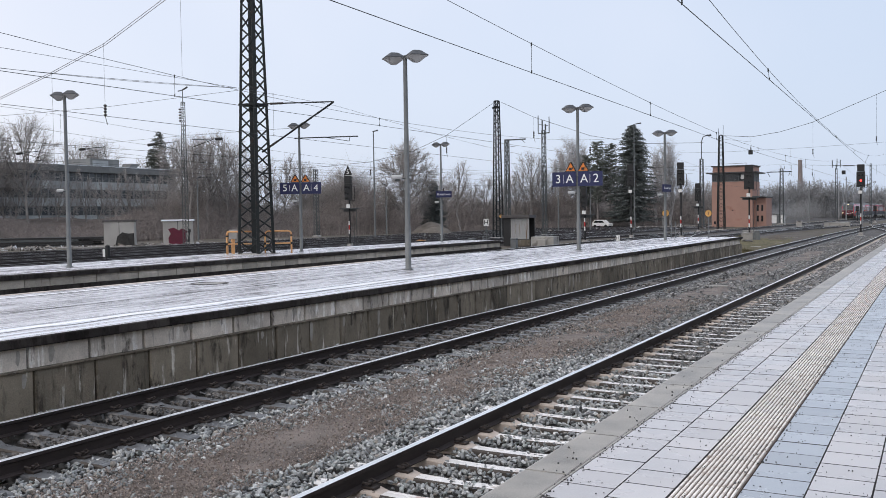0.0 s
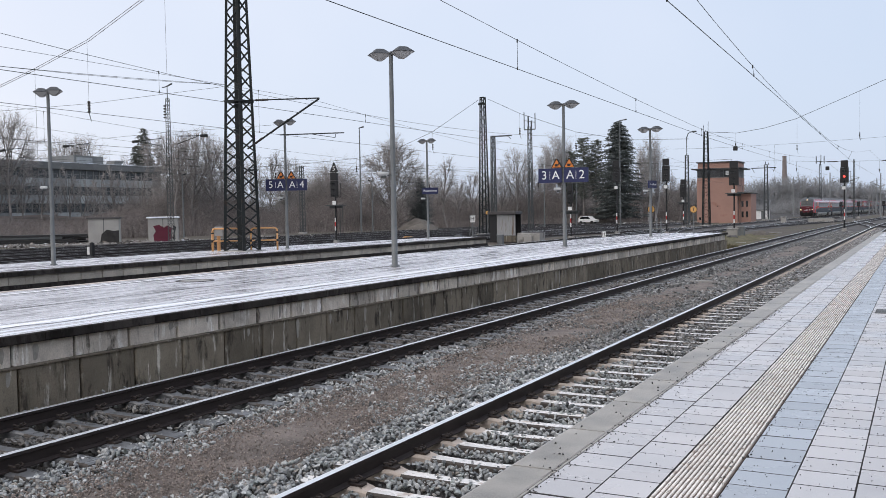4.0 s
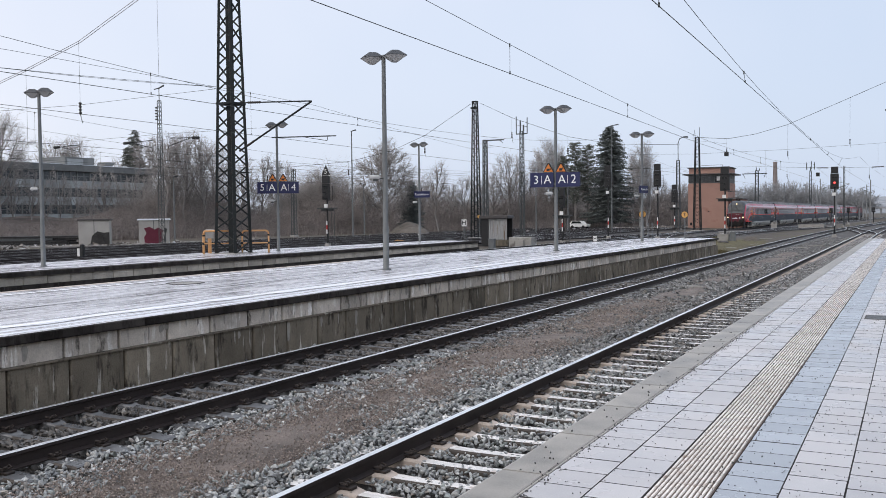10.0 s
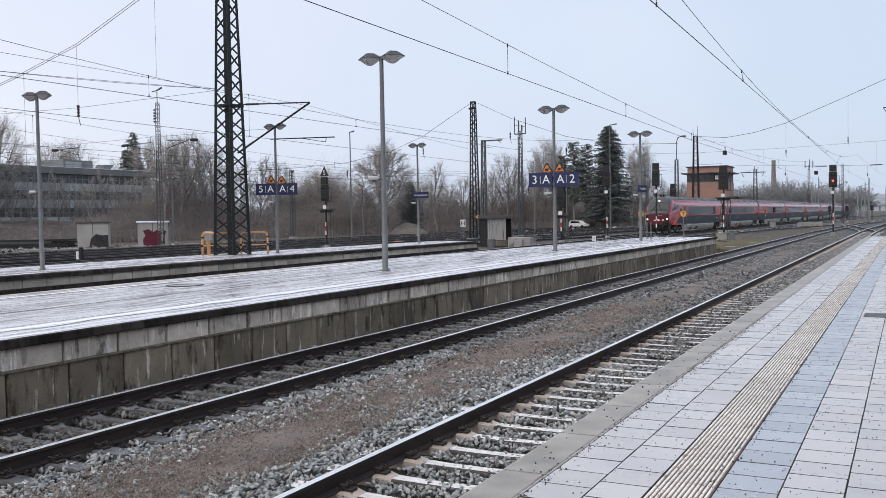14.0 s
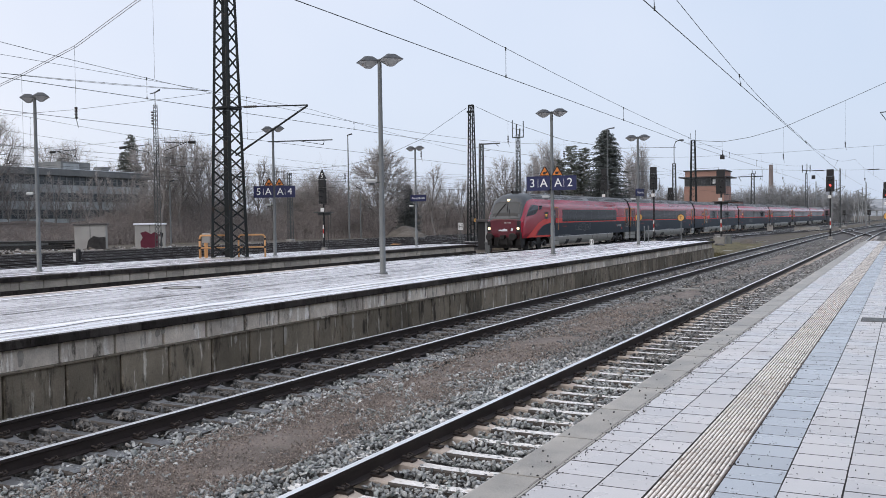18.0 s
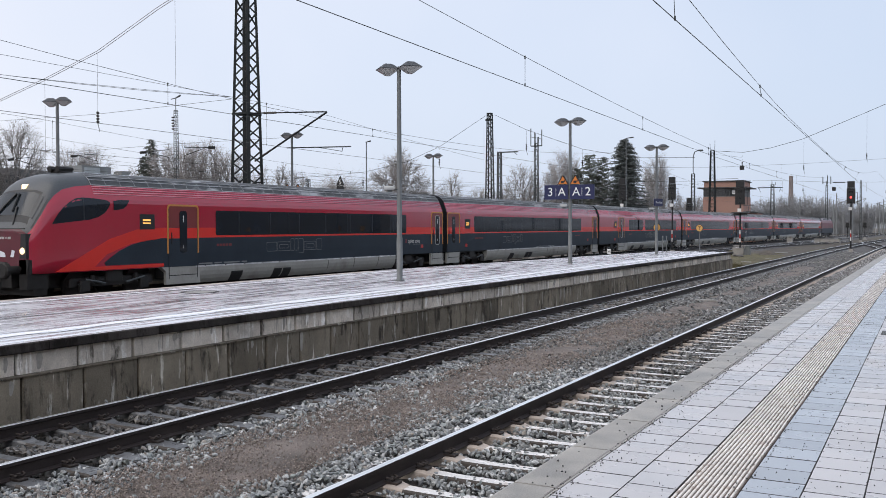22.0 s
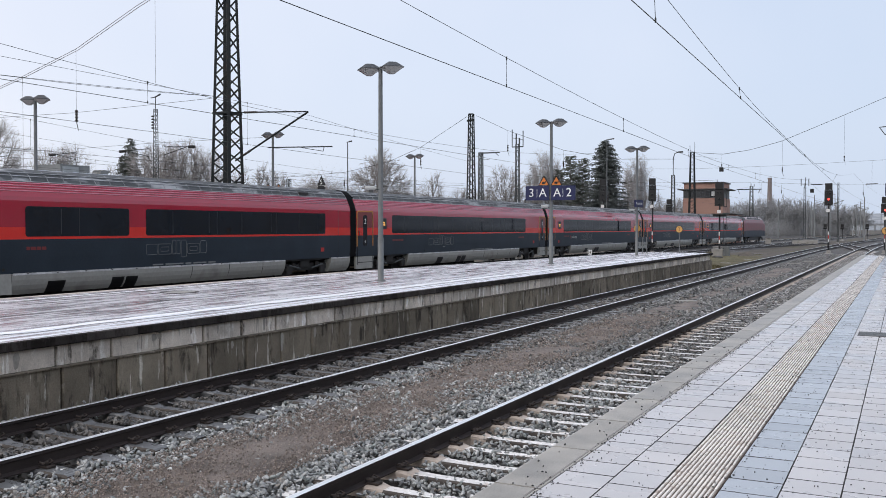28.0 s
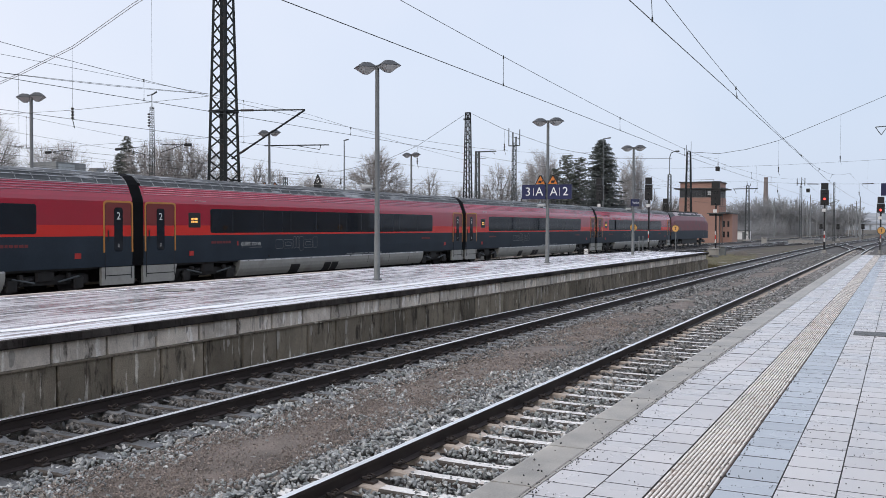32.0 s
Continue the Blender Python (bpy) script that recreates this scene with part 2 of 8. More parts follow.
LAMP_GLASS = surface("lamp_diffuser", (0.40, 0.40, 0.39), 0.25, vary=0.1, spec=0.6)
MAST_GREEN = surface("mast_dark_green_paint", (0.014, 0.018, 0.019), 0.55, vary=0.3, scale=3, dark=(0.03, 0.022, 0.018), spot=0.12, spec=0.3)
MAST_GREY = surface("mast_grey_steel", (0.085, 0.093, 0.095), 0.55, 0.3, vary=0.25, scale=3)
WIRE = surface("copper_wire_weathered", (0.06, 0.065, 0.062), 0.5, 0.6, vary=0.1, bump=0)
INSULATOR = surface("insulator_brown", (0.035, 0.028, 0.025), 0.25)
BLACK = surface("signal_black", (0.012, 0.012, 0.013), 0.5, vary=0.2)
WHITE = surface("white_paint", (0.78, 0.78, 0.77), 0.5, vary=0.08)
RED_PAINT = surface("red_paint", (0.45, 0.03, 0.025), 0.5, vary=0.1)
YELLOW = surface("amber_rail_paint", (0.64, 0.34, 0.14), 0.45, vary=0.12)
SIGN_BLUE = surface("sign_blue", (0.012, 0.017, 0.075), 0.45, vary=0.06)
SIGN_AMBER = surface("sign_amber", (0.62, 0.34, 0.10), 0.45, vary=0.06)
SIGN_ORANGE = surface("sign_orange", (0.62, 0.19, 0.03), 0.4, vary=0.06)
SIGNAL_RED = glowing("signal_red_light", (1.0, 0.05, 0.04), 4.0)
BRICK_TOWER = surface("terracotta_render", (0.36, 0.215, 0.172), 0.8, vary=0.12, scale=0.5, fine=12, dark=(0.28, 0.14, 0.105), spot=0.12)
DARK_GLASS = surface("dark_window_glass", (0.02, 0.023, 0.025), 0.08, vary=0.2, bump=0, spec=0.6)
ROOF_DARK = surface("dark_roofing", (0.07, 0.065, 0.065), 0.7, vary=0.25)
OFFICE_DARK = surface("weathered_fascia", (0.15, 0.155, 0.152), 0.7, vary=0.35, scale=0.6)
OFFICE_PALE = surface("pale_facade_panel", (0.29, 0.31, 0.31), 0.6, vary=0.4, scale=0.5, per_object=0.3, stretch=(1, 1, 0.3))
CONCRETE = surface("grey_concrete", (0.33, 0.32, 0.30), 0.75, vary=0.2, scale=1.5, dark=(0.15, 0.14, 0.13), spot=0.3)
PLASTER = surface("hut_plaster", (0.36, 0.35, 0.33), 0.75, vary=0.15, scale=0.9, fine=20)
SNOW = surface("thin_wet_snow", (0.74, 0.77, 0.82), 0.6, vary=0.1, scale=3)
SNOW_LINE = surface("snow_dusted_line", (0.93, 0.93, 0.95), 0.55, vary=0.06, scale=2, fine=12)
# Distance haze is painted into these two: paler, greyer woods and masts.
HAZY_TWIG = surface("far_hazy_twigs", (0.27, 0.275, 0.285), 0.9, vary=0.25, scale=0.1, island=0.2)
MAST_FAR = surface("far_mast_hazy_grey", (0.22, 0.23, 0.235), 0.6, vary=0.2)
# Bark and grey twigs of the distant trees: haze put in as lighter colour.
BARK = surface("bare_bark", (0.20, 0.186, 0.178), 0.85, vary=0.3, scale=2, island=0.3)
TWIG = surface("brown_twigs", (0.205, 0.180, 0.170), 0.85, vary=0.35, scale=0.5, island=0.45)
TWIG_GREY = surface("grey_twigs", (0.29, 0.27, 0.26), 0.85, vary=0.3, scale=0.3, island=0.3)
TWIG_PALE = surface("pale_twigs", (0.36, 0.345, 0.34), 0.85, vary=0.3, scale=0.3, island=0.3)
NEEDLE = surface("conifer_needles", (0.125, 0.142, 0.138), 0.8, vary=0.4, scale=1.2, island=0.4)
NEEDLE_FIR = surface("fir_needles", (0.125, 0.135, 0.12), 0.8, vary=0.4, scale=1.2, island=0.4)
NEEDLE_PINE = surface("pine_needles", (0.16, 0.175, 0.15), 0.8, vary=0.4, scale=1.2, island=0.45)
RUBBLE = surface("rubble_heap", (0.13, 0.115, 0.10), 0.9, vary=0.35, scale=1.5, fine=9, bump=0.9, dist=0.1)


# ---- mesh building ----
class Shape:
    """Collects the faces of one mesh."""

    def __init__(self):
        self.v, self.f, self.m = [], [], []

    def quad_strip(self, rings, closed=True, mat=0, caps=True):
        base, k = len(self.v), len(rings[0])
        for r in rings:
            self.v.extend(r)
        for i in range(len(rings) - 1):
            for j in range(k if closed else k - 1):
                a, b = base + i * k + j, base + i * k + (j + 1) % k
                self.f.append((a, b, b + k, a + k))
                self.m.append(mat[j] if isinstance(mat, (list, tuple)) else mat)
        if caps and closed:
            cm = mat[0] if isinstance(mat, (list, tuple)) else mat
            self.f.append(tuple(base + j for j in reversed(range(k))))
            self.f.append(tuple(base + (len(rings) - 1) * k + j for j in range(k)))
            self.m += [cm, cm]
        return self

    def box(self, x0, y0, z0, x1, y1, z1, mat=0, c=0.0):
        """A block, its upright and top edges chamfered by c."""
        def ring(d, z):
            if not c:
                return [(x0 + d, y0 + d, z), (x1 - d, y0 + d, z), (x1 - d, y1 - d, z), (x0 + d, y1 - d, z)]
            e = d + c
            return [(x0 + e, y0 + d, z), (x1 - e, y0 + d, z), (x1 - d, y0 + e, z), (x1 - d, y1 - e, z), (x1 - e, y1 - d, z), (x0 + e, y1 - d, z), (x0 + d, y1 - e, z), (x0 + d, y0 + e, z)]
        rings = [ring(0, z0), ring(0, z1 - c), ring(c, z1)] if c else [ring(0, z0), ring(0, z1)]
        return self.quad_strip(rings, mat=mat)

    def beam(self, a, b, r0, r1=None, n=6, mat=0, caps=True, square=False):
        """A round (or square) bar from a to b."""
        a, b = Vector(a), Vector(b)
        d = (b - a)
        if d.length < 1e-6:
            return self
        d.normalize()
        side = d.cross(Vector((0, 0, 1)))
        if side.length < 1e-3:
            side = Vector((1, 0, 0))
        side.normalize()
        up = side.cross(d)
        r1 = r0 if r1 is None else r1
        if square:
            n = 4
        turn = math.pi / 4 if square else 0
        k = 1.4142 if square else 1.0
        rings = []
        for p, r in ((a, r0), (b, r1)):
            rings.append([tuple(p + side * (math.cos(turn + 6.28318 * i / n) * r * k) + up * (math.sin(turn + 6.28318 * i / n) * r * k)) for i in range(n)])
        return self.quad_strip(rings, mat=mat, caps=caps)

    def path(self, pts, r, n=5, mat=0):
        """A round tube along a line of points."""
        pts = [Vector(p) for p in pts]
        rings = []
        for i, p in enumerate(pts):
            d = (pts[min(i + 1, len(pts) - 1)] - pts[max(i - 1, 0)]).normalized()
            side = d.cross(Vector((0, 0, 1)))
            side = side.normalized() if side.length > 1e-3 else Vector((1, 0, 0))
            up = side.cross(d)
            rings.append([tuple(p + side * (math.cos(6.28318 * k / n) * r) + up * (math.sin(6.28318 * k / n) * r)) for k in range(n)])
        return self.quad_strip(rings, mat=mat)

    def lathe(self, rings, n=16, at=(0, 0, 0), mat=0):
        """Rings of (radius, height) turned round the upright axis."""
        out = [[(at[0] + r * math.cos(6.28318 * i / n), at[1] + r * math.sin(6.28318 * i / n), at[2] + z) for i in range(n)] for r, z in rings]
        return self.quad_strip(out, mat=mat)

    def sheet(self, pts, mat=0):
        base = len(self.v)
        self.v.extend(pts)
        self.f.append(tuple(range(base, base + len(pts))))
        self.m.append(mat)
        return self

    def prism(self, outline, axis, a, b, mat=0):
        """An outline of two coordinates, drawn out along axis from a to b."""
        def put(p, t):
            return {"x": (t, p[0], p[1]), "y": (p[0], t, p[1]), "z": (p[0], p[1], t)}[axis]
        return self.quad_strip([[put(p, a) for p in outline], [put(p, b) for p in outline]], mat=mat)

    def mesh(self, name, mats, smooth=False):
        me = bpy.data.meshes.new(name)
        me.from_pydata(self.v, [], self.f)
        for m in mats if isinstance(mats, (list, tuple)) else [mats]:
            me.materials.append(m)
        me.polygons.foreach_set("material_index", self.m)
        if smooth:
            me.polygons.foreach_set("use_smooth", [True] * len(self.f))
        me.update()
        return me


def part(name, shape, mats, parent, label="", m=None, smooth=False):
    """One mesh object under a thing or under a part."""
    ob = new(name, shape.mesh(name, mats, smooth) if isinstance(shape, Shape) else shape)
    ob.parent = parent
    if m is not None:
        ob.matrix_basis = m
    return tagged(ob, label) if label else ob


def thing(name, label, category, group="", m=None, kind=""):
    ob = new(name)
    if m is not None:
        ob.matrix_basis = m
    return tagged(ob, label, category, group, kind)


def solid(name, shape, mats, label, category="", kind="", group="", m=None, smooth=False):
    ob = new(name, shape.mesh(name, mats, smooth))
    if m is not None:
        ob.matrix_basis = m
    return tagged(ob, label, category, group, kind)


def writing(name, text, size, mat, parent, m, depth=0.002):
    """Lettering in the built-in font, as a mesh."""
    cu = bpy.data.curves.new(name, "FONT")
    cu.body, cu.size, cu.extrude, cu.align_x, cu.align_y = text, size, depth, "CENTER", "CENTER"
    tmp = new(name, cu)
    me = bpy.data.meshes.new_from_object(tmp.evaluated_get(bpy.context.evaluated_depsgraph_get()))
    bpy.data.objects.remove(tmp)
    me.materials.clear()
    me.materials.append(mat)
    return part(name, me, None, parent, m=m)


# ---- lines of the tracks ----
def bend(x0, y0, radius, length):
    """A track that runs straight, then turns to the right over a length, then runs straight again."""
    def at(y):
        d = max(y - y0, 0.0)
        a = min(d, length)
        return x0 + a * a / (2 * radius) + (d - a) * length / radius
    return at


TRACK_1 = bend(-3.90, 95.0, 1800.0, 70.0)
TRACK_2 = bend(-8.74, 88.0, 1800.0, 60.0)
TRACK_3 = bend(-18.85, 54.66, 1829.0, 62.5)
TRACK_4 = bend(-25.19, 54.66, 1829.0, 62.5)
GAUGE_HALF = 0.765
RAIL_OUTLINE = [(-0.036, -0.004), (-0.03, 0.0), (0.03, 0.0), (0.036, -0.004), (0.036, -0.036), (0.009, -0.05), (0.009, -0.145), (0.075, -0.16), (0.075, -0.172),
                (-0.075, -0.172), (-0.075, -0.16), (-0.009, -0.145), (-0.009, -0.05), (-0.036, -0.036)]


def rail_shape(line, offset, ys):
    s = Shape()
    mats = [1, 1, 1] + [0] * 11
    s.quad_strip([[(line(y) + offset + px, y, pz) for px, pz in RAIL_OUTLINE] for y in ys], mat=mats)
    return s


def spread(a, b, step):
    n = max(1, round((b - a) / step))
    return [a + (b - a) * i / n for i in range(n + 1)]


# ---- ground ----
def ground():
    s = Shape()
    xs = [-2500, -1200, -600, -350, -240, -180, -150, -130, -115, -100, -90, -80, -70, -60, -50, -40, -33, -20, -10.6, -2.2, 10, 40, 100, 250, 600, 1200, 2500]
    ys = [-2500, -900, -300, -80, -20, 0, 20, 40, 55, 62, 70, 80, 90, 100, 112, 125, 140, 160, 180, 210, 250, 300, 360, 430, 600, 1000, 2500]
    for y in ys:
        for x in xs:
            z = -0.34
            if x < -34 or y > 60:
                z += 0.08 * noise.noise((x * 0.07, y * 0.07, 0))
            if x > -30:
                z = min(z, -0.33)
            s.v.append((x, y, z))
    k = len(xs)
    for j in range(len(ys) - 1):
        for i in range(k - 1):
            a = j * k + i
            s.f.append((a, a + 1, a + 1 + k, a + k))
            s.m.append(0)
    return solid("ground", s, EARTH, "brown gravelly railway ground with thin winter growth", "ground", kind="structure")


def bed(name, x0, x1, y0, y1, step, z, rough_z, mat, label, shift=None):
    """A strip of loose bed with an uneven top, sloping off at both sides."""
    s = Shape()
    ys, xs = spread(y0, y1, step), spread(x0, x1, min(step, 0.5))
    for y in ys:
        d = shift(y) - shift(0) if shift else 0
        for i, x in enumerate(xs):
            dz = rough_z * (noise.noise((x * 2.1, y * 2.1, 3)) + 0.5 * noise.noise((x * 6, y * 6, 7)))
            s.v.append((x + d, y, z + dz - (0.14 if i in (0, len(xs) - 1) else 0)))
    k = len(xs)
    for j in range(len(ys) - 1):
        for i in range(k - 1):
            a = j * k + i
            s.f.append((a, a + 1, a + 1 + k, a + k))
            s.m.append(0)
    return solid(name, s, mat, label, "ballast", kind="structure", smooth=True)


ground()
bed("ballast_bed", -10.45, -2.2, -22, 34, 0.3, -0.268, 0.02, BALLAST, "dark ballast bed between two platforms, stone-gap shade in its colour")
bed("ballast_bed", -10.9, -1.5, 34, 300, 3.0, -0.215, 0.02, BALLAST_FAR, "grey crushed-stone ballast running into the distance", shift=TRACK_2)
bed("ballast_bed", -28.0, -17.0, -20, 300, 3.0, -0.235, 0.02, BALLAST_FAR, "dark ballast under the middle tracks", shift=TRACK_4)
bed("ballast_bed", -66.0, -33.0, -30, 320, 4.0, -0.25, 0.03, BALLAST, "dark ballast of the goods yard", shift=TRACK_4)
# compacted strip between the two near tracks
strip = Shape()
ys, xs = spread(3, 60, 0.25), spread(-7.35, -5.55, 0.18)
for y in ys:
    for x in xs:
        u = (x + 6.45) / 0.9
        strip.v.append((x, y, -0.185 - 0.11 * abs(u) ** 3 + 0.05 * noise.noise((x * 1.1, y * 0.55, 1)) + 0.012 * noise.noise((x * 7, y * 7, 2))))
for j in range(len(ys) - 1):
    for i in range(len(xs) - 1):
        a = j * len(xs) + i
        strip.f.append((a, a + 1, a + 1 + len(xs), a + len(xs)))
        strip.m.append(0)
solid("gravel_strip", strip, DIRT, "trodden strip of fine brown gravel between tracks", "gravel", kind="structure", smooth=True)


# ---- tracks ----
def sleeper_mesh(name, mat, shoulder):
    s = Shape()
    half = {0.61: 0.10, 0.98: 0.11, 0.50: 0.075, 0.2: 0.066}
    tops = [(-1.30, -0.19), (-1.27, -0.178), (-0.98, -0.170), (-0.61, -0.168), (-0.50, -0.190), (-0.2, -0.197), (0.2, -0.197), (0.50, -0.190), (0.61, -0.168), (0.98, -0.170), (1.27, -0.178), (1.30, -0.19)]
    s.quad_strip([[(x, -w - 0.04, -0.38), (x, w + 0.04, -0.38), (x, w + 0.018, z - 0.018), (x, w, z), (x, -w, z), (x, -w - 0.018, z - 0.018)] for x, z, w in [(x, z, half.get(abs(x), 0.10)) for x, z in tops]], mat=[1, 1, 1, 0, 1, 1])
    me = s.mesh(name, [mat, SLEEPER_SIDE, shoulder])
    # bare shoulders on both sides of the rail seats
    for p in me.polygons:
        if 0.38 < abs(p.center.x) < 1.0 and p.center.z > -0.30:
            p.material_index = 2
    return me


def clip_mesh():
    s = Shape()
    s.box(-0.07, -0.055, -0.17, 0.075, 0.055, -0.145, c=0.006)
    for e in (-1, 1):
        s.path([(0.0, 0.0, -0.14), (0.03, 0.05 * e, -0.115), (-0.03, 0.07 * e, -0.105), (-0.06, 0.035 * e, -0.13)], 0.011, 5)
    s.lathe([(0.022, -0.145), (0.022, -0.105), (0.012, -0.10)], 6)
    return s.mesh("rail_clip", CLIP)


CLIP_MESH = clip_mesh()


def track(name, line, y0, y1, sleeper, sleeper_from, sleeper_to, clips_to, label, top=RAIL_TOP, step=0.6, phase=0.0):
    root = thing(name, label, "railway track", kind="structure")
    near = [y0] + spread(0, 90, 45)[0:] + spread(98, max(y1, 100), 8) if y1 > 95 else [y0, y1]
    for side, off in (("left", -GAUGE_HALF), ("right", GAUGE_HALF)):
        part("rail", rail_shape(line, off, near), [RAIL_SIDE, top], root, "steel rail with a polished head")
    y = sleeper_from + phase
    while y < sleeper_to:
        turn = -math.degrees(math.atan2(line(y + 1) - line(y - 1), 2))
        part("sleeper", sleeper, None, root, m=pose(line(y), y, 0, 0, 0, turn + random.uniform(-0.4, 0.4)))
        if 3.5 < y < clips_to:
            for off in (-GAUGE_HALF, GAUGE_HALF):
                for e in (-1, 1):
                    part("rail_clip", CLIP_MESH, None, root, m=pose(line(y) + off + e * 0.11, y, 0, 0, 0, 0 if e > 0 else 180))
        y += step
    return root


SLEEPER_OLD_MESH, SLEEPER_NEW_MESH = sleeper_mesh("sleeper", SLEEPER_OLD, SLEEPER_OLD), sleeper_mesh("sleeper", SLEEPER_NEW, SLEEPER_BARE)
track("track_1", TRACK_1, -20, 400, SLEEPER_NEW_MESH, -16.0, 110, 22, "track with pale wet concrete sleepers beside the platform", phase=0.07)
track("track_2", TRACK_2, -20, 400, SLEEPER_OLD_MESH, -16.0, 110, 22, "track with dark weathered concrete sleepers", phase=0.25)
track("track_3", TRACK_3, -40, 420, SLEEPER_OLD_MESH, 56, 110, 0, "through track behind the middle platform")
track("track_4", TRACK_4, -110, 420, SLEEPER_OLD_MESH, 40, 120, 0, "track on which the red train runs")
for i, x0 in enumerate((-35.0, -39.6, -44.2, -48.8, -53.4, -58.0, -62.6)):
    track("track_%d" % (i + 5), bend(x0, 54.66, 1829.0, 62.5), -20, 150, SLEEPER_OLD_MESH, 400, 400, 0, "dull siding track in the goods yard", top=RAIL_DULL)


def crossover(y0, y1, a, b, label):
    """Two rails that curve from one track to another."""
    root = thing("crossover", label, "railway track", kind="structure")

    def line(y):
        u = min(max((y - y0) / (y1 - y0), 0), 1)
        u = u * u * (3 - 2 * u)
        return a(y) * (1 - u) + b(y) * u
    for off in (-GAUGE_HALF, GAUGE_HALF):
        part("rail", rail_shape(line, off, spread(y0, y1, 3)), [RAIL_SIDE, RAIL_TOP], root)
    return root


crossover(100, 150, TRACK_1, TRACK_2, "curved rails of a crossover between two tracks")
crossover(168, 232, TRACK_2, TRACK_1, "curved rails of a further crossover")
crossover(128, 210, lambda y: TRACK_1(y) + 0.0, lambda y: TRACK_1(y) + 4.6, "rails that branch off to the side")


def scatter(name, zones, mat, label, category, size_k=1.0, avoid=None, seed=1):
    """Loose angular stones, each a jittered block, in one mesh."""
    rng = np.random.default_rng(seed)
    vs = []
    corner = np.array([(-1, -1, -1), (1, -1, -1), (1, 1, -1), (-1, 1, -1), (-1, -1, 1), (1, -1, 1), (1, 1, 1), (-1, 1, 1)], float)
    for x0, x1, y0, y1, n, size, z, dz in zones:
        p = np.stack([rng.uniform(x0, x1, n), rng.uniform(y0, y1, n), z + rng.uniform(-dz, dz, n)], 1)
        if avoid is not None:
            p = p[~avoid(p[:, 0], p[:, 1], rng.random(n))]
            p[:, 2] -= np.where((np.abs(p[:, 0] + 3.9) < 1.35) | (np.abs(p[:, 0] + 8.74) < 0.70), 0.022, 0.0)
            p[:, 2] += 0.030 * np.exp(-((p[:, 0] + 5.25) / 0.33) ** 2) - 0.02 * ((p[:, 0] > -10.3) & (p[:, 0] < -9.75))
        n = len(p)
        h = size * size_k * rng.uniform(0.6, 1.25, (n, 1, 1)) * rng.uniform(0.55, 1.0, (n, 1, 3))
        v = corner[None] * h * rng.uniform(0.55, 1.15, (n, 8, 3))
        q = rng.normal(size=(n, 4))
        q /= np.linalg.norm(q, axis=1)[:, None]
        w, a, b, c = q.T
        R = np.stack([1 - 2 * (b * b + c * c), 2 * (a * b - c * w), 2 * (a * c + b * w), 2 * (a * b + c * w), 1 - 2 * (a * a + c * c), 2 * (b * c - a * w),
                      2 * (a * c - b * w), 2 * (b * c + a * w), 1 - 2 * (a * a + b * b)], 1).reshape(n, 3, 3)
        vs.append(np.einsum("nij,nkj->nki", R, v) + p[:, None])
    v = np.concatenate(vs).reshape(-1, 3)
    n = len(v) // 8
    quads = np.array([(0, 3, 2, 1), (4, 5, 6, 7), (0, 1, 5, 4), (1, 2, 6, 5), (2, 3, 7, 6), (3, 0, 4, 7)])
    loops = (quads[None] + 8 * np.arange(n)[:, None, None]).reshape(-1)
    me = bpy.data.meshes.new(name)
    me.vertices.add(len(v))
    me.vertices.foreach_set("co", v.astype(np.float32).reshape(-1))
    me.loops.add(len(loops))
    me.loops.foreach_set("vertex_index", loops.astype(np.int32))
    me.polygons.add(6 * n)
    me.polygons.foreach_set("loop_start", np.arange(0, 24 * n, 4, dtype=np.int32))
    me.materials.append(mat)
    me.update(calc_edges=True)
    me.polygons.foreach_set("use_smooth", [False] * (6 * n))
    return tagged(new(name, me), label, category, kind="stuff")


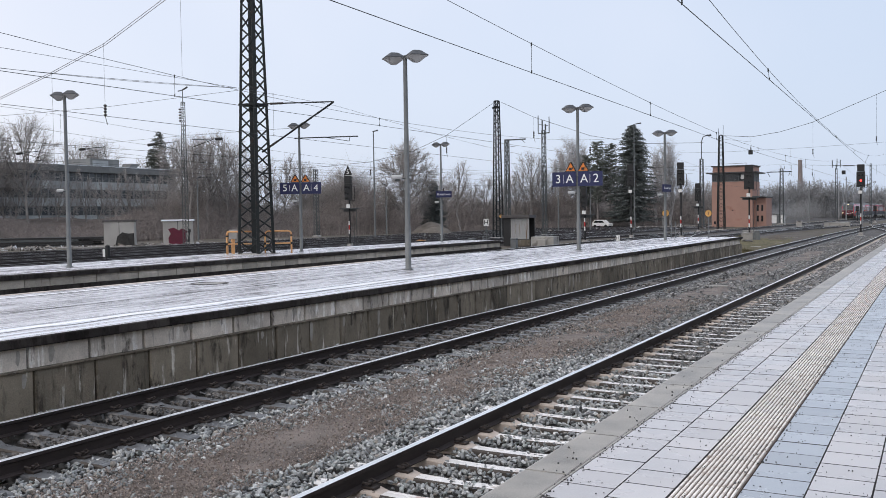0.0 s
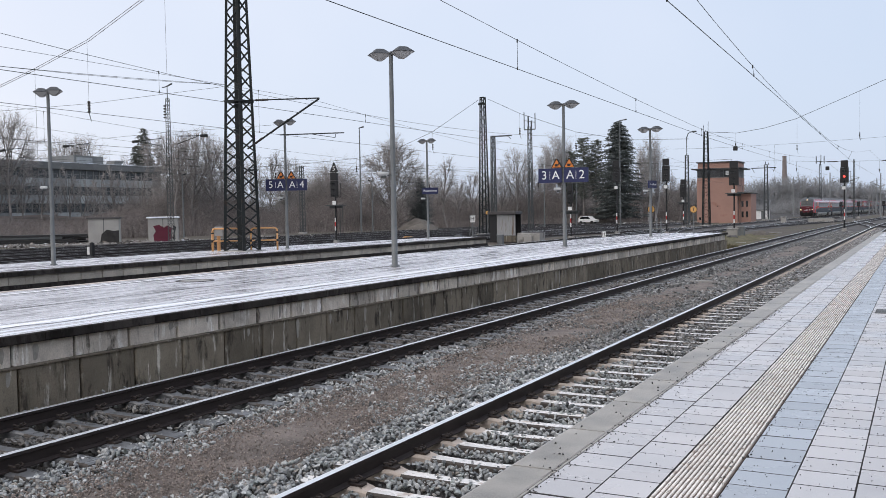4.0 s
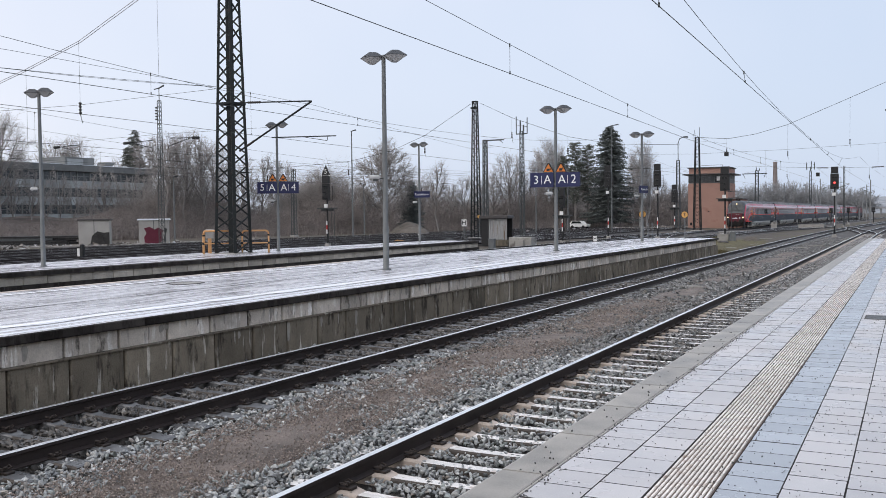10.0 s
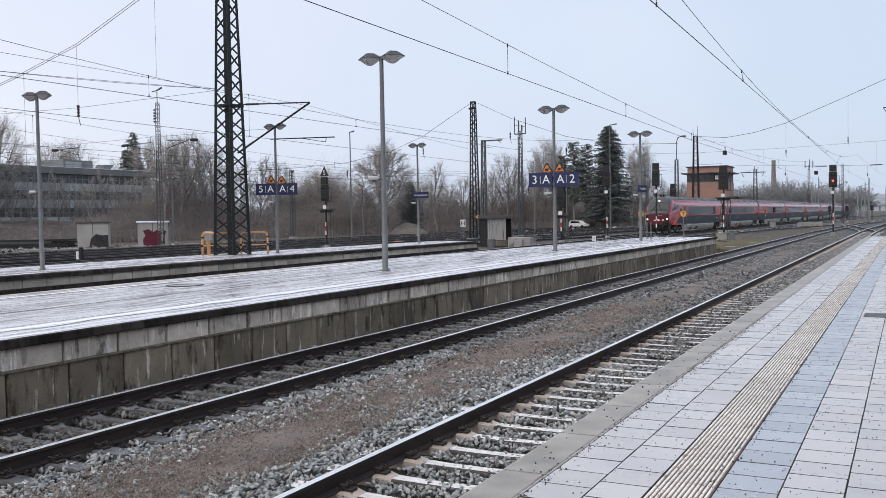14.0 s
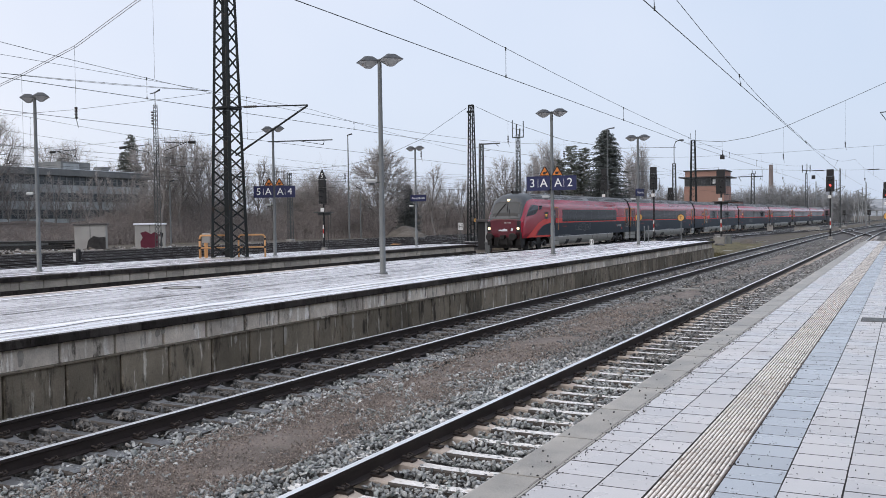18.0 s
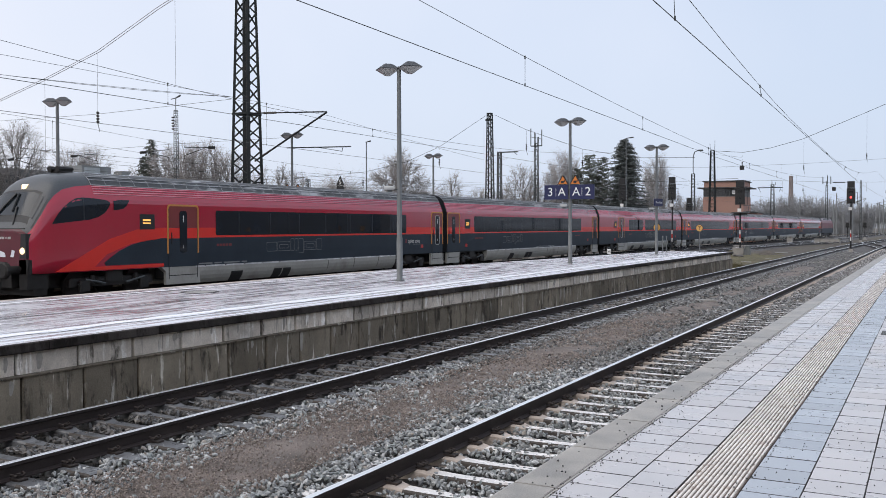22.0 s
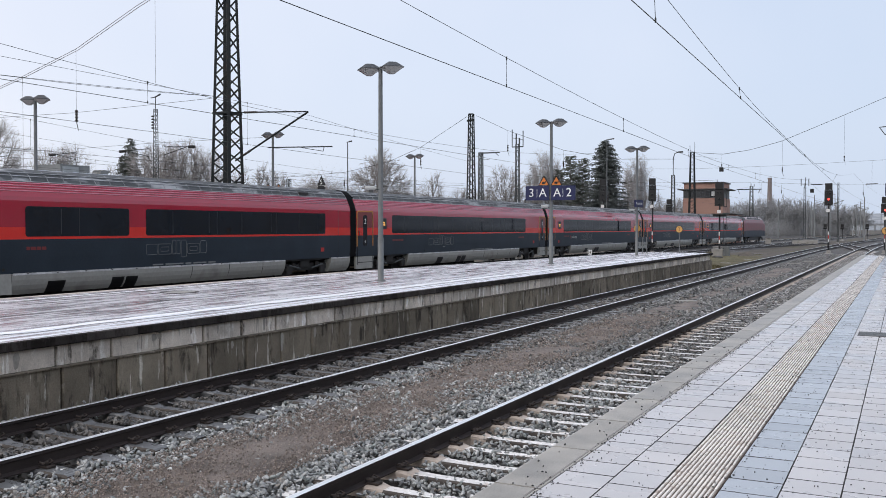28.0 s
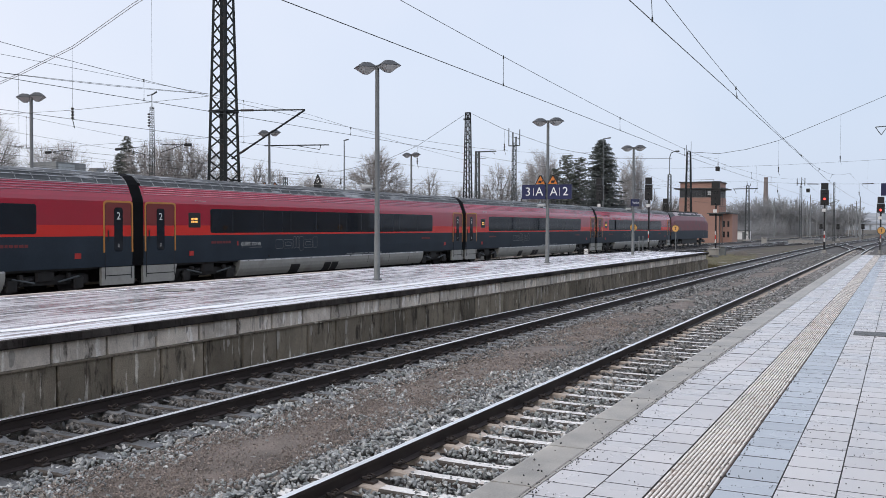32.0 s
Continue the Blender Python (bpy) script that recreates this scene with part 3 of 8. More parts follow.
def laid_stones(name, zones, mat, label, category, avoid=None, seed=1, rough_lumps=False):
    """Ballast laid stone by stone: a jittered lattice of sharp broken lumps, each with its own length, height and tilt."""
    rng = np.random.default_rng(seed)
    lump = np.array([(-1, -1, -1), (1, -1, -1), (1, 1, -1), (-1, 1, -1), (-1, -1, 1), (1, -1, 1), (1, 1, 1), (-1, 1, 1)], float)
    tris = np.array([(0, 2, 1), (0, 3, 2), (4, 5, 6), (4, 6, 7), (0, 1, 5), (0, 5, 4), (1, 2, 6), (1, 6, 5), (2, 3, 7), (2, 7, 6), (3, 0, 4), (3, 4, 7)])
    if rough_lumps:
        g = 1.618
        lump = 0.66 * np.array([(-1, g, 0), (1, g, 0), (-1, -g, 0), (1, -g, 0), (0, -1, g), (0, 1, g), (0, -1, -g), (0, 1, -g), (g, 0, -1), (g, 0, 1), (-g, 0, -1), (-g, 0, 1)])
        tris = np.array([(0, 11, 5), (0, 5, 1), (0, 1, 7), (0, 7, 10), (0, 10, 11), (1, 5, 9), (5, 11, 4), (11, 10, 2), (10, 7, 6), (7, 1, 8), (3, 9, 4), (3, 4, 2), (3, 2, 6), (3, 6, 8), (3, 8, 9), (4, 9, 5), (2, 4, 11), (6, 2, 10), (8, 6, 7), (9, 8, 1)])
    corners, faces = len(lump), len(tris)
    vs = []
    for x0, x1, y0, y1, gap, z, dz in zones:
        nx, ny = int((x1 - x0) / gap), int((y1 - y0) / gap)
        gx, gy = np.meshgrid(np.arange(nx), np.arange(ny))
        p = np.stack([x0 + (gx.ravel() + 0.5 * (gy.ravel() % 2)) * gap, y0 + gy.ravel() * gap, np.full(nx * ny, z)], 1)
        p += rng.uniform(-1, 1, p.shape) * (gap * 0.33, gap * 0.33, dz)
        if avoid is not None:
            p = p[~avoid(p[:, 0], p[:, 1], rng.random(len(p)))]
        p[:, 2] -= np.where((np.abs(p[:, 0] + 3.9) < 1.35) | (np.abs(p[:, 0] + 8.74) < 0.70), 0.022, 0.0)
        p[:, 2] += 0.048 * np.exp(-((p[:, 0] + 5.18) / 0.30) ** 2) - 0.02 * ((p[:, 0] > -10.3) & (p[:, 0] < -9.75))
        p[:, 2] += 0.018 * np.sin(p[:, 0] * 5.1 + np.sin(p[:, 1] * 2.3)) * np.sin(p[:, 1] * 3.7 + p[:, 0])
        n = len(p)
        axes = gap * rng.uniform(0.36, 0.64, (n, 1, 1)) * np.stack([rng.uniform(1.05, 1.6, n), rng.uniform(0.75, 1.0, n), rng.uniform(0.5, 0.8, n)], 1)[:, None]
        v = lump[None] * rng.uniform(0.42, 1.2, (n, corners, 3)) * axes
        turn, tilt, roll = rng.uniform(0, 6.283, n), rng.normal(0, 0.6, n), rng.normal(0, 0.6, n)
        x, y, zz = v[..., 0], v[..., 1], v[..., 2]
        y, zz = y * np.cos(tilt)[:, None] - zz * np.sin(tilt)[:, None], y * np.sin(tilt)[:, None] + zz * np.cos(tilt)[:, None]
        x, zz = x * np.cos(roll)[:, None] - zz * np.sin(roll)[:, None], x * np.sin(roll)[:, None] + zz * np.cos(roll)[:, None]
        x, y = x * np.cos(turn)[:, None] - y * np.sin(turn)[:, None], x * np.sin(turn)[:, None] + y * np.cos(turn)[:, None]
        vs.append(np.stack([x, y, zz], 2) + p[:, None])
    v = np.concatenate(vs).reshape(-1, 3)
    n = len(v) // corners
    loops = (tris[None] + corners * np.arange(n)[:, None, None]).reshape(-1)
    me = bpy.data.meshes.new(name)
    me.vertices.add(len(v))
    me.vertices.foreach_set("co", v.astype(np.float32).reshape(-1))
    me.loops.add(len(loops))
    me.loops.foreach_set("vertex_index", loops.astype(np.int32))
    me.polygons.add(faces * n)
    me.polygons.foreach_set("loop_start", np.arange(0, 3 * faces * n, 3, dtype=np.int32))
    me.materials.append(mat)
    me.update(calc_edges=True)
    me.polygons.foreach_set("use_smooth", [False] * (faces * n))
    return tagged(new(name, me), label, category, kind="stuff")


def off_sleepers(x, y, r):
    on = (np.abs(x + 3.66) < 1.10) & (np.abs((y - 4.07 + 0.3) % 0.6 - 0.3) < 0.072 + 0.03 * (np.abs(np.abs(x + 3.9) - 0.765) < 0.25)) & (r < 0.97)
    on |= (np.abs(x + 8.74) < 1.02) & (np.abs((y - 4.25 + 0.3) % 0.6 - 0.3) < 0.082 + 0.03 * (np.abs(np.abs(x + 8.74) - 0.765) < 0.25)) & (r < 0.99)
    strip = (np.abs(x + 6.5 + 0.22 * np.sin(y * 0.6)) < 0.34 + 0.25 * np.sin(y * 0.9 + 1) + 0.14 * np.sin(y * 4.3 + x * 2)) & (r < 0.86)
    rails = (np.abs(np.abs(x + 3.9) - GAUGE_HALF) < 0.11) | (np.abs(np.abs(x + 8.74) - GAUGE_HALF) < 0.11)
    return on | strip | rails


def other_stones(x, y, r):
    return off_sleepers(x, y, r) | (np.abs(x + 8.74) < 0.68)


def second_track(x, y, r):
    return off_sleepers(x, y, r) | (np.abs(x + 8.74) > 0.68)


laid_stones("ballast_stones", [(-10.3, -2.4, 4.6, 9.5, 0.050, -0.210, 0.032), (-10.3, -2.4, 9.5, 15, 0.054, -0.210, 0.034)],
            STONE, "loose grey angular ballast stones", "ballast", avoid=other_stones, rough_lumps=True)
laid_stones("ballast_stones", [(-10.3, -2.4, -8, 4.6, 0.09, -0.214, 0.026), (-10.3, -2.4, 15, 26, 0.058, -0.212, 0.022), (-10.3, -2.4, 26, 48, 0.085, -0.218, 0.026)], STONE_SHADED, "loose ballast stones further along, gap shade in their colour", "ballast", avoid=other_stones, seed=2)
scatter("ballast_stones", [(-10.3, -1.8, 48, 95, 20000, 0.045, -0.228, 0.03)], STONE_SHADED, "loose ballast stones further along, gap shade in their colour", "ballast", avoid=other_stones, seed=2)
laid_stones("track_stones", [(-9.42, -8.06, 5, 14, 0.050, -0.214, 0.016), (-9.42, -8.06, 14, 26, 0.075, -0.218, 0.022), (-9.42, -8.06, 26, 50, 0.11, -0.222, 0.024)],
            STONE_DARK, "dark rust-dusted stones between the rails", "ballast", avoid=second_track, seed=3)
scatter("gravel_pebbles", [(-7.3, -5.6, 5, 12, 16000, 0.0085, -0.178, 0.022), (-7.3, -5.6, 12, 26, 8000, 0.013, -0.178, 0.022)], PEBBLE, "small loose pebbles on the gravel strip", "gravel", seed=5)
scatter("platform_grit", [(-1.88, 0.2, 3.3, 8, 620, 0.0034, 0.804, 0.001), (-1.88, 0.2, 8, 16, 500, 0.0045, 0.805, 0.001), (-2.1, -1.87, 3.3, 12, 60, 0.006, 0.806, 0.001), (-1.88, -1.80, 3.3, 14, 420, 0.0045, 0.804, 0.002), (-1.0, -0.9, 3.3, 10, 120, 0.005, 0.805, 0.001)],
        GRIT, "dark grit scattered on the platform tiles", "grit", seed=8)


# ---- platforms ----
def paving(name, base, light, joint, sx, sy):
    """Wet slab paving: slabs with joints, half-melted snow in long streaks, puddled gloss."""
    m = bpy.data.materials.new(name)
    m.use_nodes = True
    n, l = m.node_tree.nodes, m.node_tree.links
    b = n["Principled BSDF"]
    tc = n.new("ShaderNodeTexCoord")
    br = n.new("ShaderNodeTexBrick")
    br.offset = 0.5
    br.inputs["Scale"].default_value = 1.0
    br.inputs["Brick Width"].default_value, br.inputs["Row Height"].default_value, br.inputs["Mortar Size"].default_value = sx, sy, 0.018
    br.inputs["Color1"].default_value, br.inputs["Color2"].default_value = (*base, 1), (*[c * 0.8 for c in base], 1)
    br.inputs["Mortar"].default_value = (*joint, 1)
    l.new(tc.outputs["Object"], br.inputs["Vector"])
    mp = n.new("ShaderNodeMapping")
    mp.inputs["Scale"].default_value = (3.0, 0.42, 1)
    l.new(tc.outputs["Object"], mp.inputs["Vector"])
    nz, n2, n3, mp3 = n.new("ShaderNodeTexNoise"), n.new("ShaderNodeTexNoise"), n.new("ShaderNodeTexNoise"), n.new("ShaderNodeMapping")
    nz.inputs["Scale"].default_value, nz.inputs["Detail"].default_value, nz.inputs["Roughness"].default_value = 1.3, 6, 0.6
    mp3.inputs["Scale"].default_value = (17.0, 3.6, 1)
    n3.inputs["Scale"].default_value, n3.inputs["Detail"].default_value = 1.0, 6
    l.new(tc.outputs["Object"], mp3.inputs["Vector"])
    l.new(mp3.outputs["Vector"], n3.inputs["Vector"])
    n2.inputs["Scale"].default_value, n2.inputs["Detail"].default_value = 30, 3
    l.new(mp.outputs["Vector"], nz.inputs["Vector"])
    l.new(tc.outputs["Object"], n2.inputs["Vector"])
    ramp = n.new("ShaderNodeMapRange")
    ramp.inputs["From Min"].default_value, ramp.inputs["From Max"].default_value = 0.87, 1.17
    # snow lies on along both edges and is trodden away in the middle
    split, low_x, high_x = n.new("ShaderNodeSeparateXYZ"), n.new("ShaderNodeMapRange"), n.new("ShaderNodeMapRange")
    l.new(tc.outputs["Object"], split.inputs[0])
    for node, a, b_, k in ((high_x, -12.6, -11.3, 0.34), (low_x, -14.6, -16.6, 0.04)):
        node.inputs["From Min"].default_value, node.inputs["From Max"].default_value = a, b_
        node.inputs["To Min"].default_value, node.inputs["To Max"].default_value = 0.0, k
        l.new(split.outputs["X"], node.inputs["Value"])
    snow = nz.outputs["Fac"]
    for other, k in ((n3.outputs["Fac"], 1.0), (high_x.outputs["Result"], 1.0), (low_x.outputs["Result"], 1.0)):
        node = n.new("ShaderNodeMath")
        node.operation = "MULTIPLY_ADD"
        l.new(other, node.inputs[0])
        node.inputs[1].default_value = k
        l.new(snow, node.inputs[2])
        snow = node.outputs[0]
    l.new(snow, ramp.inputs["Value"])
    mix = n.new("ShaderNodeMix")
    mix.data_type = "RGBA"
    l.new(ramp.outputs["Result"], mix.inputs["Factor"])
    l.new(br.outputs["Color"], mix.inputs["A"])
    mix.inputs["B"].default_value = (*light, 1)
    l.new(mix.outputs["Result"], b.inputs["Base Color"])
    rr = n.new("ShaderNodeMapRange")
    rr.inputs["From Min"].default_value, rr.inputs["From Max"].default_value = 0.38, 0.62
    rr.inputs["To Min"].default_value, rr.inputs["To Max"].default_value = 0.12, 0.40
    l.new(nz.outputs["Fac"], rr.inputs["Value"])
    l.new(rr.outputs["Result"], b.inputs["Roughness"])
    bp = n.new("ShaderNodeBump")
    bp.inputs["Strength"].default_value, bp.inputs["Distance"].default_value = 0.25, 0.006
    ad = n.new("ShaderNodeMath")
    ad.operation = "ADD"
    l.new(br.outputs["Fac"], ad.inputs[0])
    l.new(n2.outputs["Fac"], ad.inputs[1])
    bp.invert = True
    l.new(ad.outputs[0], bp.inputs["Height"])
    l.new(bp.outputs["Normal"], b.inputs["Normal"])
    return m


PAVING = paving("wet_slab_paving", (0.42, 0.405, 0.425), (0.655, 0.645, 0.675), (0.15, 0.145, 0.15), 0.6, 0.3)
TOP = 0.80


def block_mesh(name, mat, depth, length, z0, z1, gap=0.012, c=0.008):
    return Shape().box(-depth, gap / 2, z0, 0, length - gap / 2, z1, c=c).mesh(name, mat)


def middle_platform():
    root = thing("platform_middle", "wet snow-streaked island platform with a stained concrete wall", "platform", kind="structure")
    right, end = -10.5, 56.2
    s = Shape()
    outline = [(-17.1, -70), (-10.85, -70), (-10.85, end), (-14.7, end), (-17.1, 27)]
    s.prism(outline, "z", -0.4, TOP - 0.004)
    part("paved_top", s, PAVING, root, "wet grey paving with half-melted snow")
    cap = Shape()
    cap.prism([(right - 0.36, TOP - 0.13), (right + 0.06, TOP - 0.13), (right + 0.075, TOP - 0.115), (right + 0.075, TOP - 0.012), (right + 0.06, TOP), (right - 0.36, TOP)], "y", 0.004, 0.986)
    cap = cap.mesh("coping_slab", CAP)
    up = block_mesh("wall_block", BLOCK, 0.30, 0.99, 0.375, TOP - 0.132, gap=0.045, c=0.012)
    low = block_mesh("wall_panel", WALL_LOW, 0.35, 0.995, -0.45, 0.362, gap=0.03, c=0.02)
    y = 7.80 - 0.99 * 5
    while y < end - 0.3:
        part("coping_slab", cap, None, root, m=pose(0, y + 0.45, 0))
        part("wall_block", up, None, root, m=pose(right - 0.01, y, 0))
        y += 0.99
    y = 7.84 - 0.995 * 5
    while y < end - 0.3:
        part("wall_panel", low, None, root, m=pose(right + 0.05, y, 0))
        y += 0.995
    # Added dark backing: shade of the open block joints is put in as colour.
    part("wall_core", Shape().box(right - 0.34, -40, -0.44, right - 0.07, end - 0.02, TOP - 0.14), JOINT, root, "added dark backing that shades the wall joints")
    ledge = Shape().prism([(right - 0.1, 0.355), (right + 0.075, 0.355), (right + 0.075, 0.372), (right - 0.1, 0.392)], "y", -40, end - 0.05)
    part("ledge", ledge, WALL_LOW, root, "narrow stained ledge halfway up the wall")
    rng = random.Random(4)
    for k in range(30):
        yy, upper = rng.uniform(6.6, 30), rng.random() < 0.5
        z1 = TOP - 0.16 if upper else 0.33
        z0 = z1 - rng.uniform(0.10, 0.24 if upper else 0.45)
        w, xx = rng.uniform(0.015, 0.06), right - 0.012 if upper else right + 0.048
        part("lime_streak", Shape().prism([(yy - w * 0.5, z1), (yy - w, z1 - 0.04), (yy - w * 0.8, z0 + 0.02), (yy - w * 0.3, z0), (yy + w * 0.4, z0 + 0.03), (yy + w, z1 - 0.08), (yy + w * 0.6, z1 - 0.01)], "x", xx, xx + 0.005), STAIN, root)
    rng_s = random.Random(12)
    for x0, w, wob in ((right - 0.14, 0.15, 0.012), (right - 0.44, 0.12, 0.02), (right - 0.86, 0.34, 0.015), (right - 1.22, 0.05, 0.02)):
        drift = Shape()
        drift.quad_strip([[(x0 - w / 2 * (0.6 + 0.8 * rng_s.random()) + wob * math.sin(y * 0.7 + x0), y, TOP + 0.0035), (x0 + w / 2 * (0.5 + 0.9 * rng_s.random()) + wob * math.sin(y * 0.7 + x0) * 0.5, y, TOP + 0.0035)] for y in spread(0, end - 0.5, 0.45)], closed=False)
        part("snow_drift", drift, SNOW, root, "ragged strip of thin wet snow")
    part("snow_film", Shape().box(right - 0.37, -40, TOP - 0.006, right + 0.035, end - 0.1, TOP + 0.002), PAVING, root, "thin film of wet snow over the coping")
    joint_x = lambda y: -13.72 + 0.012 * y + 0.03 * math.sin(y * 0.35)
    part("dark_joint", Shape().quad_strip([[(joint_x(y) - 0.010 - 0.022 * rng_s.random(), y, TOP + 0.001), (joint_x(y) + 0.010 + 0.022 * rng_s.random(), y, TOP + 0.001)] for y in spread(0, end - 6, 0.6)], closed=False), JOINT, root, "dark wet joint along the platform")
    for x0, w, wob, y1 in ((right - 0.86, 0.20, 0.03, end - 0.6), (-16.25, 0.15, 0.02, 27.5)):
        line = Shape().quad_strip([[(x0 - w / 2 * (0.8 + 0.4 * rng_s.random()) + wob * math.sin(y * 0.4), y, TOP + 0.005), (x0 + w / 2 * (0.8 + 0.4 * rng_s.random()) + wob * math.sin(y * 0.4), y, TOP + 0.005)] for y in spread(-20, y1, 0.5)], closed=False)
        part("edge_line", line, SNOW_LINE, root, "white snow-dusted line along the platform edge")
    part("rust_line", Shape().box(-17.09, -60, TOP - 0.01, -16.86, 26.5, TOP + 0.003), surface("rust_washed_edge", (0.56, 0.48, 0.43), 0.6, vary=0.3, scale=1.5), root, "rust-washed strip along the rear edge")
    cover = part("drain_cover", Shape().lathe([(0.36, TOP - 0.01), (0.36, TOP + 0.004), (0.34, TOP + 0.006)], 28, at=(-15.1, 16.1, 0)), CONCRETE, root, "round drain cover")
    rim = [[(-15.1 + q * math.cos(6.28318 * i / 32), 16.1 + q * math.sin(6.28318 * i / 32), TOP + z) for i in range(32)] for q, z in ((0.44, -0.004), (0.44, 0.008), (0.37, 0.008), (0.37, -0.004))]
    part("cover_rim", Shape().quad_strip(rim, caps=False), RAIL_SIDE, cover, "rusty iron rim")
    return root


def yard_platform():
    root = thing("platform_far", "narrow snow-dusted platform with a block wall", "platform", kind="structure")
    right, z, end = -26.85, 0.56, 57.5
    part("paved_top", Shape().prism([(-32.2, -40), (right - 0.2, -40), (right - 0.2, end), (-30.5, end), (-32.2, 40)], "z", -0.4, z - 0.004), PAVING, root, "paving under thin wet snow")
    cap = Shape().prism([(right - 0.4, z - 0.16), (right + 0.08, z - 0.16), (right + 0.08, z - 0.015), (right + 0.06, z), (right - 0.4, z)], "y", 0.003, 0.985).mesh("coping_slab", CAP)
    up = block_mesh("wall_block", BLOCK_OLD, 0.3, 0.985, 0.11, z - 0.162, gap=0.03)
    y = 12.0
    while y < end - 0.5:
        part("coping_slab", cap, None, root, m=pose(0, y, 0))
        part("wall_block", up, None, root, m=pose(right, y, 0))
        y += 0.985
    part("wall_base", Shape().box(right - 0.4, -40, -0.45, right + 0.03, end, 0.105), CAP, root, "stained base of the wall")
    return root


middle_platform()
yard_platform()

COLUMNS = [(-1.86, -1.55, TILE, 0.0), (-1.55, -1.262, TILE, 0.5), (-0.935, -0.62, TILE_BLUE, 0.0), (-0.62, -0.305, TILE, 0.5), (-0.305, 0.01, TILE, 0.0),
           (0.01, 0.325, TILE, 0.5), (0.325, 0.64, TILE, 0.0), (0.64, 0.955, TILE, 0.5), (0.955, 1.27, TILE, 0.0)]
ROW, ROW_PHASE, NEAR_END = 0.2945, 4.746, 55.4


JOINT_GREY = surface("guide_tile_groove", (0.12, 0.088, 0.072), 0.7, vary=0.6, scale=7, fine=60)


def near_platform():
    root = thing("platform_near", "pale tiled platform with a ribbed guide strip and wet gloss", "platform", kind="structure")
    part("platform_body", Shape().box(-2.05, -25, -0.45, 9.0, NEAR_END, TOP - 0.035), CONCRETE, root)
    part("joint_bed", Shape().box(-2.0, -20, TOP - 0.034, 1.27, NEAR_END, TOP - 0.012), JOINT, root, "dark jointing sand")
    slab = Shape().prism([(-2.16, TOP - 0.14), (-1.865, TOP - 0.14), (-1.865, TOP - 0.003), (-1.868, TOP), (-2.148, TOP), (-2.16, TOP - 0.012)], "y", 0.010, 0.988)
    rib = Shape()
    for i in range(46):
        x = -2.14 + i * 0.0056
        rib.prism([(x, TOP), (x + 0.0028, TOP + 0.0016), (x + 0.0056, TOP)], "y", 0.01, 0.988)
    slab.v, base = slab.v + rib.v, len(slab.v)
    slab.f += [tuple(i + base for i in f) for f in rib.f]
    slab.m += rib.m
    slab = slab.mesh("edge_slab", EDGE_SLAB)
    y = 4.893 - 24 * 0.998
    while y < NEAR_END - 0.5:
        part("edge_slab", slab, None, root, m=pose(0, y, 0))
        y += 0.998
    part("edge_joint", Shape().box(-1.892, -20, TOP - 0.01, -1.880, NEAR_END - 0.2, TOP + 0.003), CONCRETE, root, "pale joint line beside the edge slabs")
    rest, rest_blue = Shape(), Shape()
    for x0, x1, mat, phase in COLUMNS:
        tile = Shape().box(x0 + 0.002, 0.0045, TOP - 0.03, x1 - 0.002, ROW - 0.0045, TOP, c=0.0025)
        tile.m = [1] * 16 + [0, 0]
        me = tile.mesh("tile", [mat, JOINT])
        y = ROW_PHASE + ROW * (phase - 84)
        while y < NEAR_END - ROW:
            if 3.0 < y < 20.0 and x0 < 0.0:
                part("tile", me, None, root, m=pose(0, y, random.uniform(-0.0005, 0.0005), random.uniform(-0.07, 0.07), random.uniform(-0.07, 0.07), 0))
            else:
                field = rest_blue if mat is TILE_BLUE else rest
                field.box(x0 + 0.002, y + 0.0055, TOP - 0.03, x1 - 0.002, y + ROW - 0.0055, TOP)
                field.m[-6:-2] = [1] * 4
            y += ROW
    tagged(part("tile_field", rest, [TILE, JOINT], root, "pale concrete platform tiles"), kind="stuff")
    tagged(part("tile_field", rest_blue, [TILE_BLUE, JOINT], root, "bluish concrete platform tiles"), kind="stuff")
    g = Shape().box(-1.257, 0.003, TOP - 0.03, -0.94, ROW - 0.003, TOP - 0.004)
    for i in range(12):
        x = -1.254 + i * 0.0262
        g.prism([(x, TOP - 0.004), (x + 0.0160, TOP - 0.004), (x + 0.0132, TOP + 0.002), (x + 0.0028, TOP + 0.002)], "y", 0.006, ROW - 0.006)
    g.m = [0] * len(g.m)
    g.m[:6] = [1] * 6
    g = g.mesh("guide_tile", [TACTILE, JOINT_GREY])
    y = ROW_PHASE - 84 * ROW
    while y < NEAR_END - ROW:
        part("guide_tile", g, None, root, m=pose(0, y, 0))
        y += ROW
    part("paved_back", Shape().box(1.275, -20, TOP - 0.034, 9.0, NEAR_END, TOP), TILE, root, "pale platform paving away from the edge")
    grate = part("drain_grate", Shape().box(-0.58, 13.92, TOP - 0.01, -0.10, 14.48, TOP + 0.003), JOINT, root, "grey metal drain cover")
    for k in range(6):
        part("grate_bar", Shape().box(-0.56, 13.95 + k * 0.088, TOP, -0.12, 14.0 + k * 0.088, TOP + 0.008), GALV, grate)
    return root


near_platform()
YARD_A, YARD_B = bend(-35.0, 54.66, 1829.0, 62.5), bend(-39.6, 54.66, 1829.0, 62.5)
crossover(62, 118, YARD_A, TRACK_4, "curved rails from a siding to the main track")
crossover(85, 150, YARD_B, YARD_A, "curved rails between two sidings")
crossover(66, 110, TRACK_3, TRACK_4, "curved rails between the middle tracks")
crossover(100, 160, TRACK_3, lambda y: TRACK_3(y) + 4.7, "curved rails that lead to a loop track")


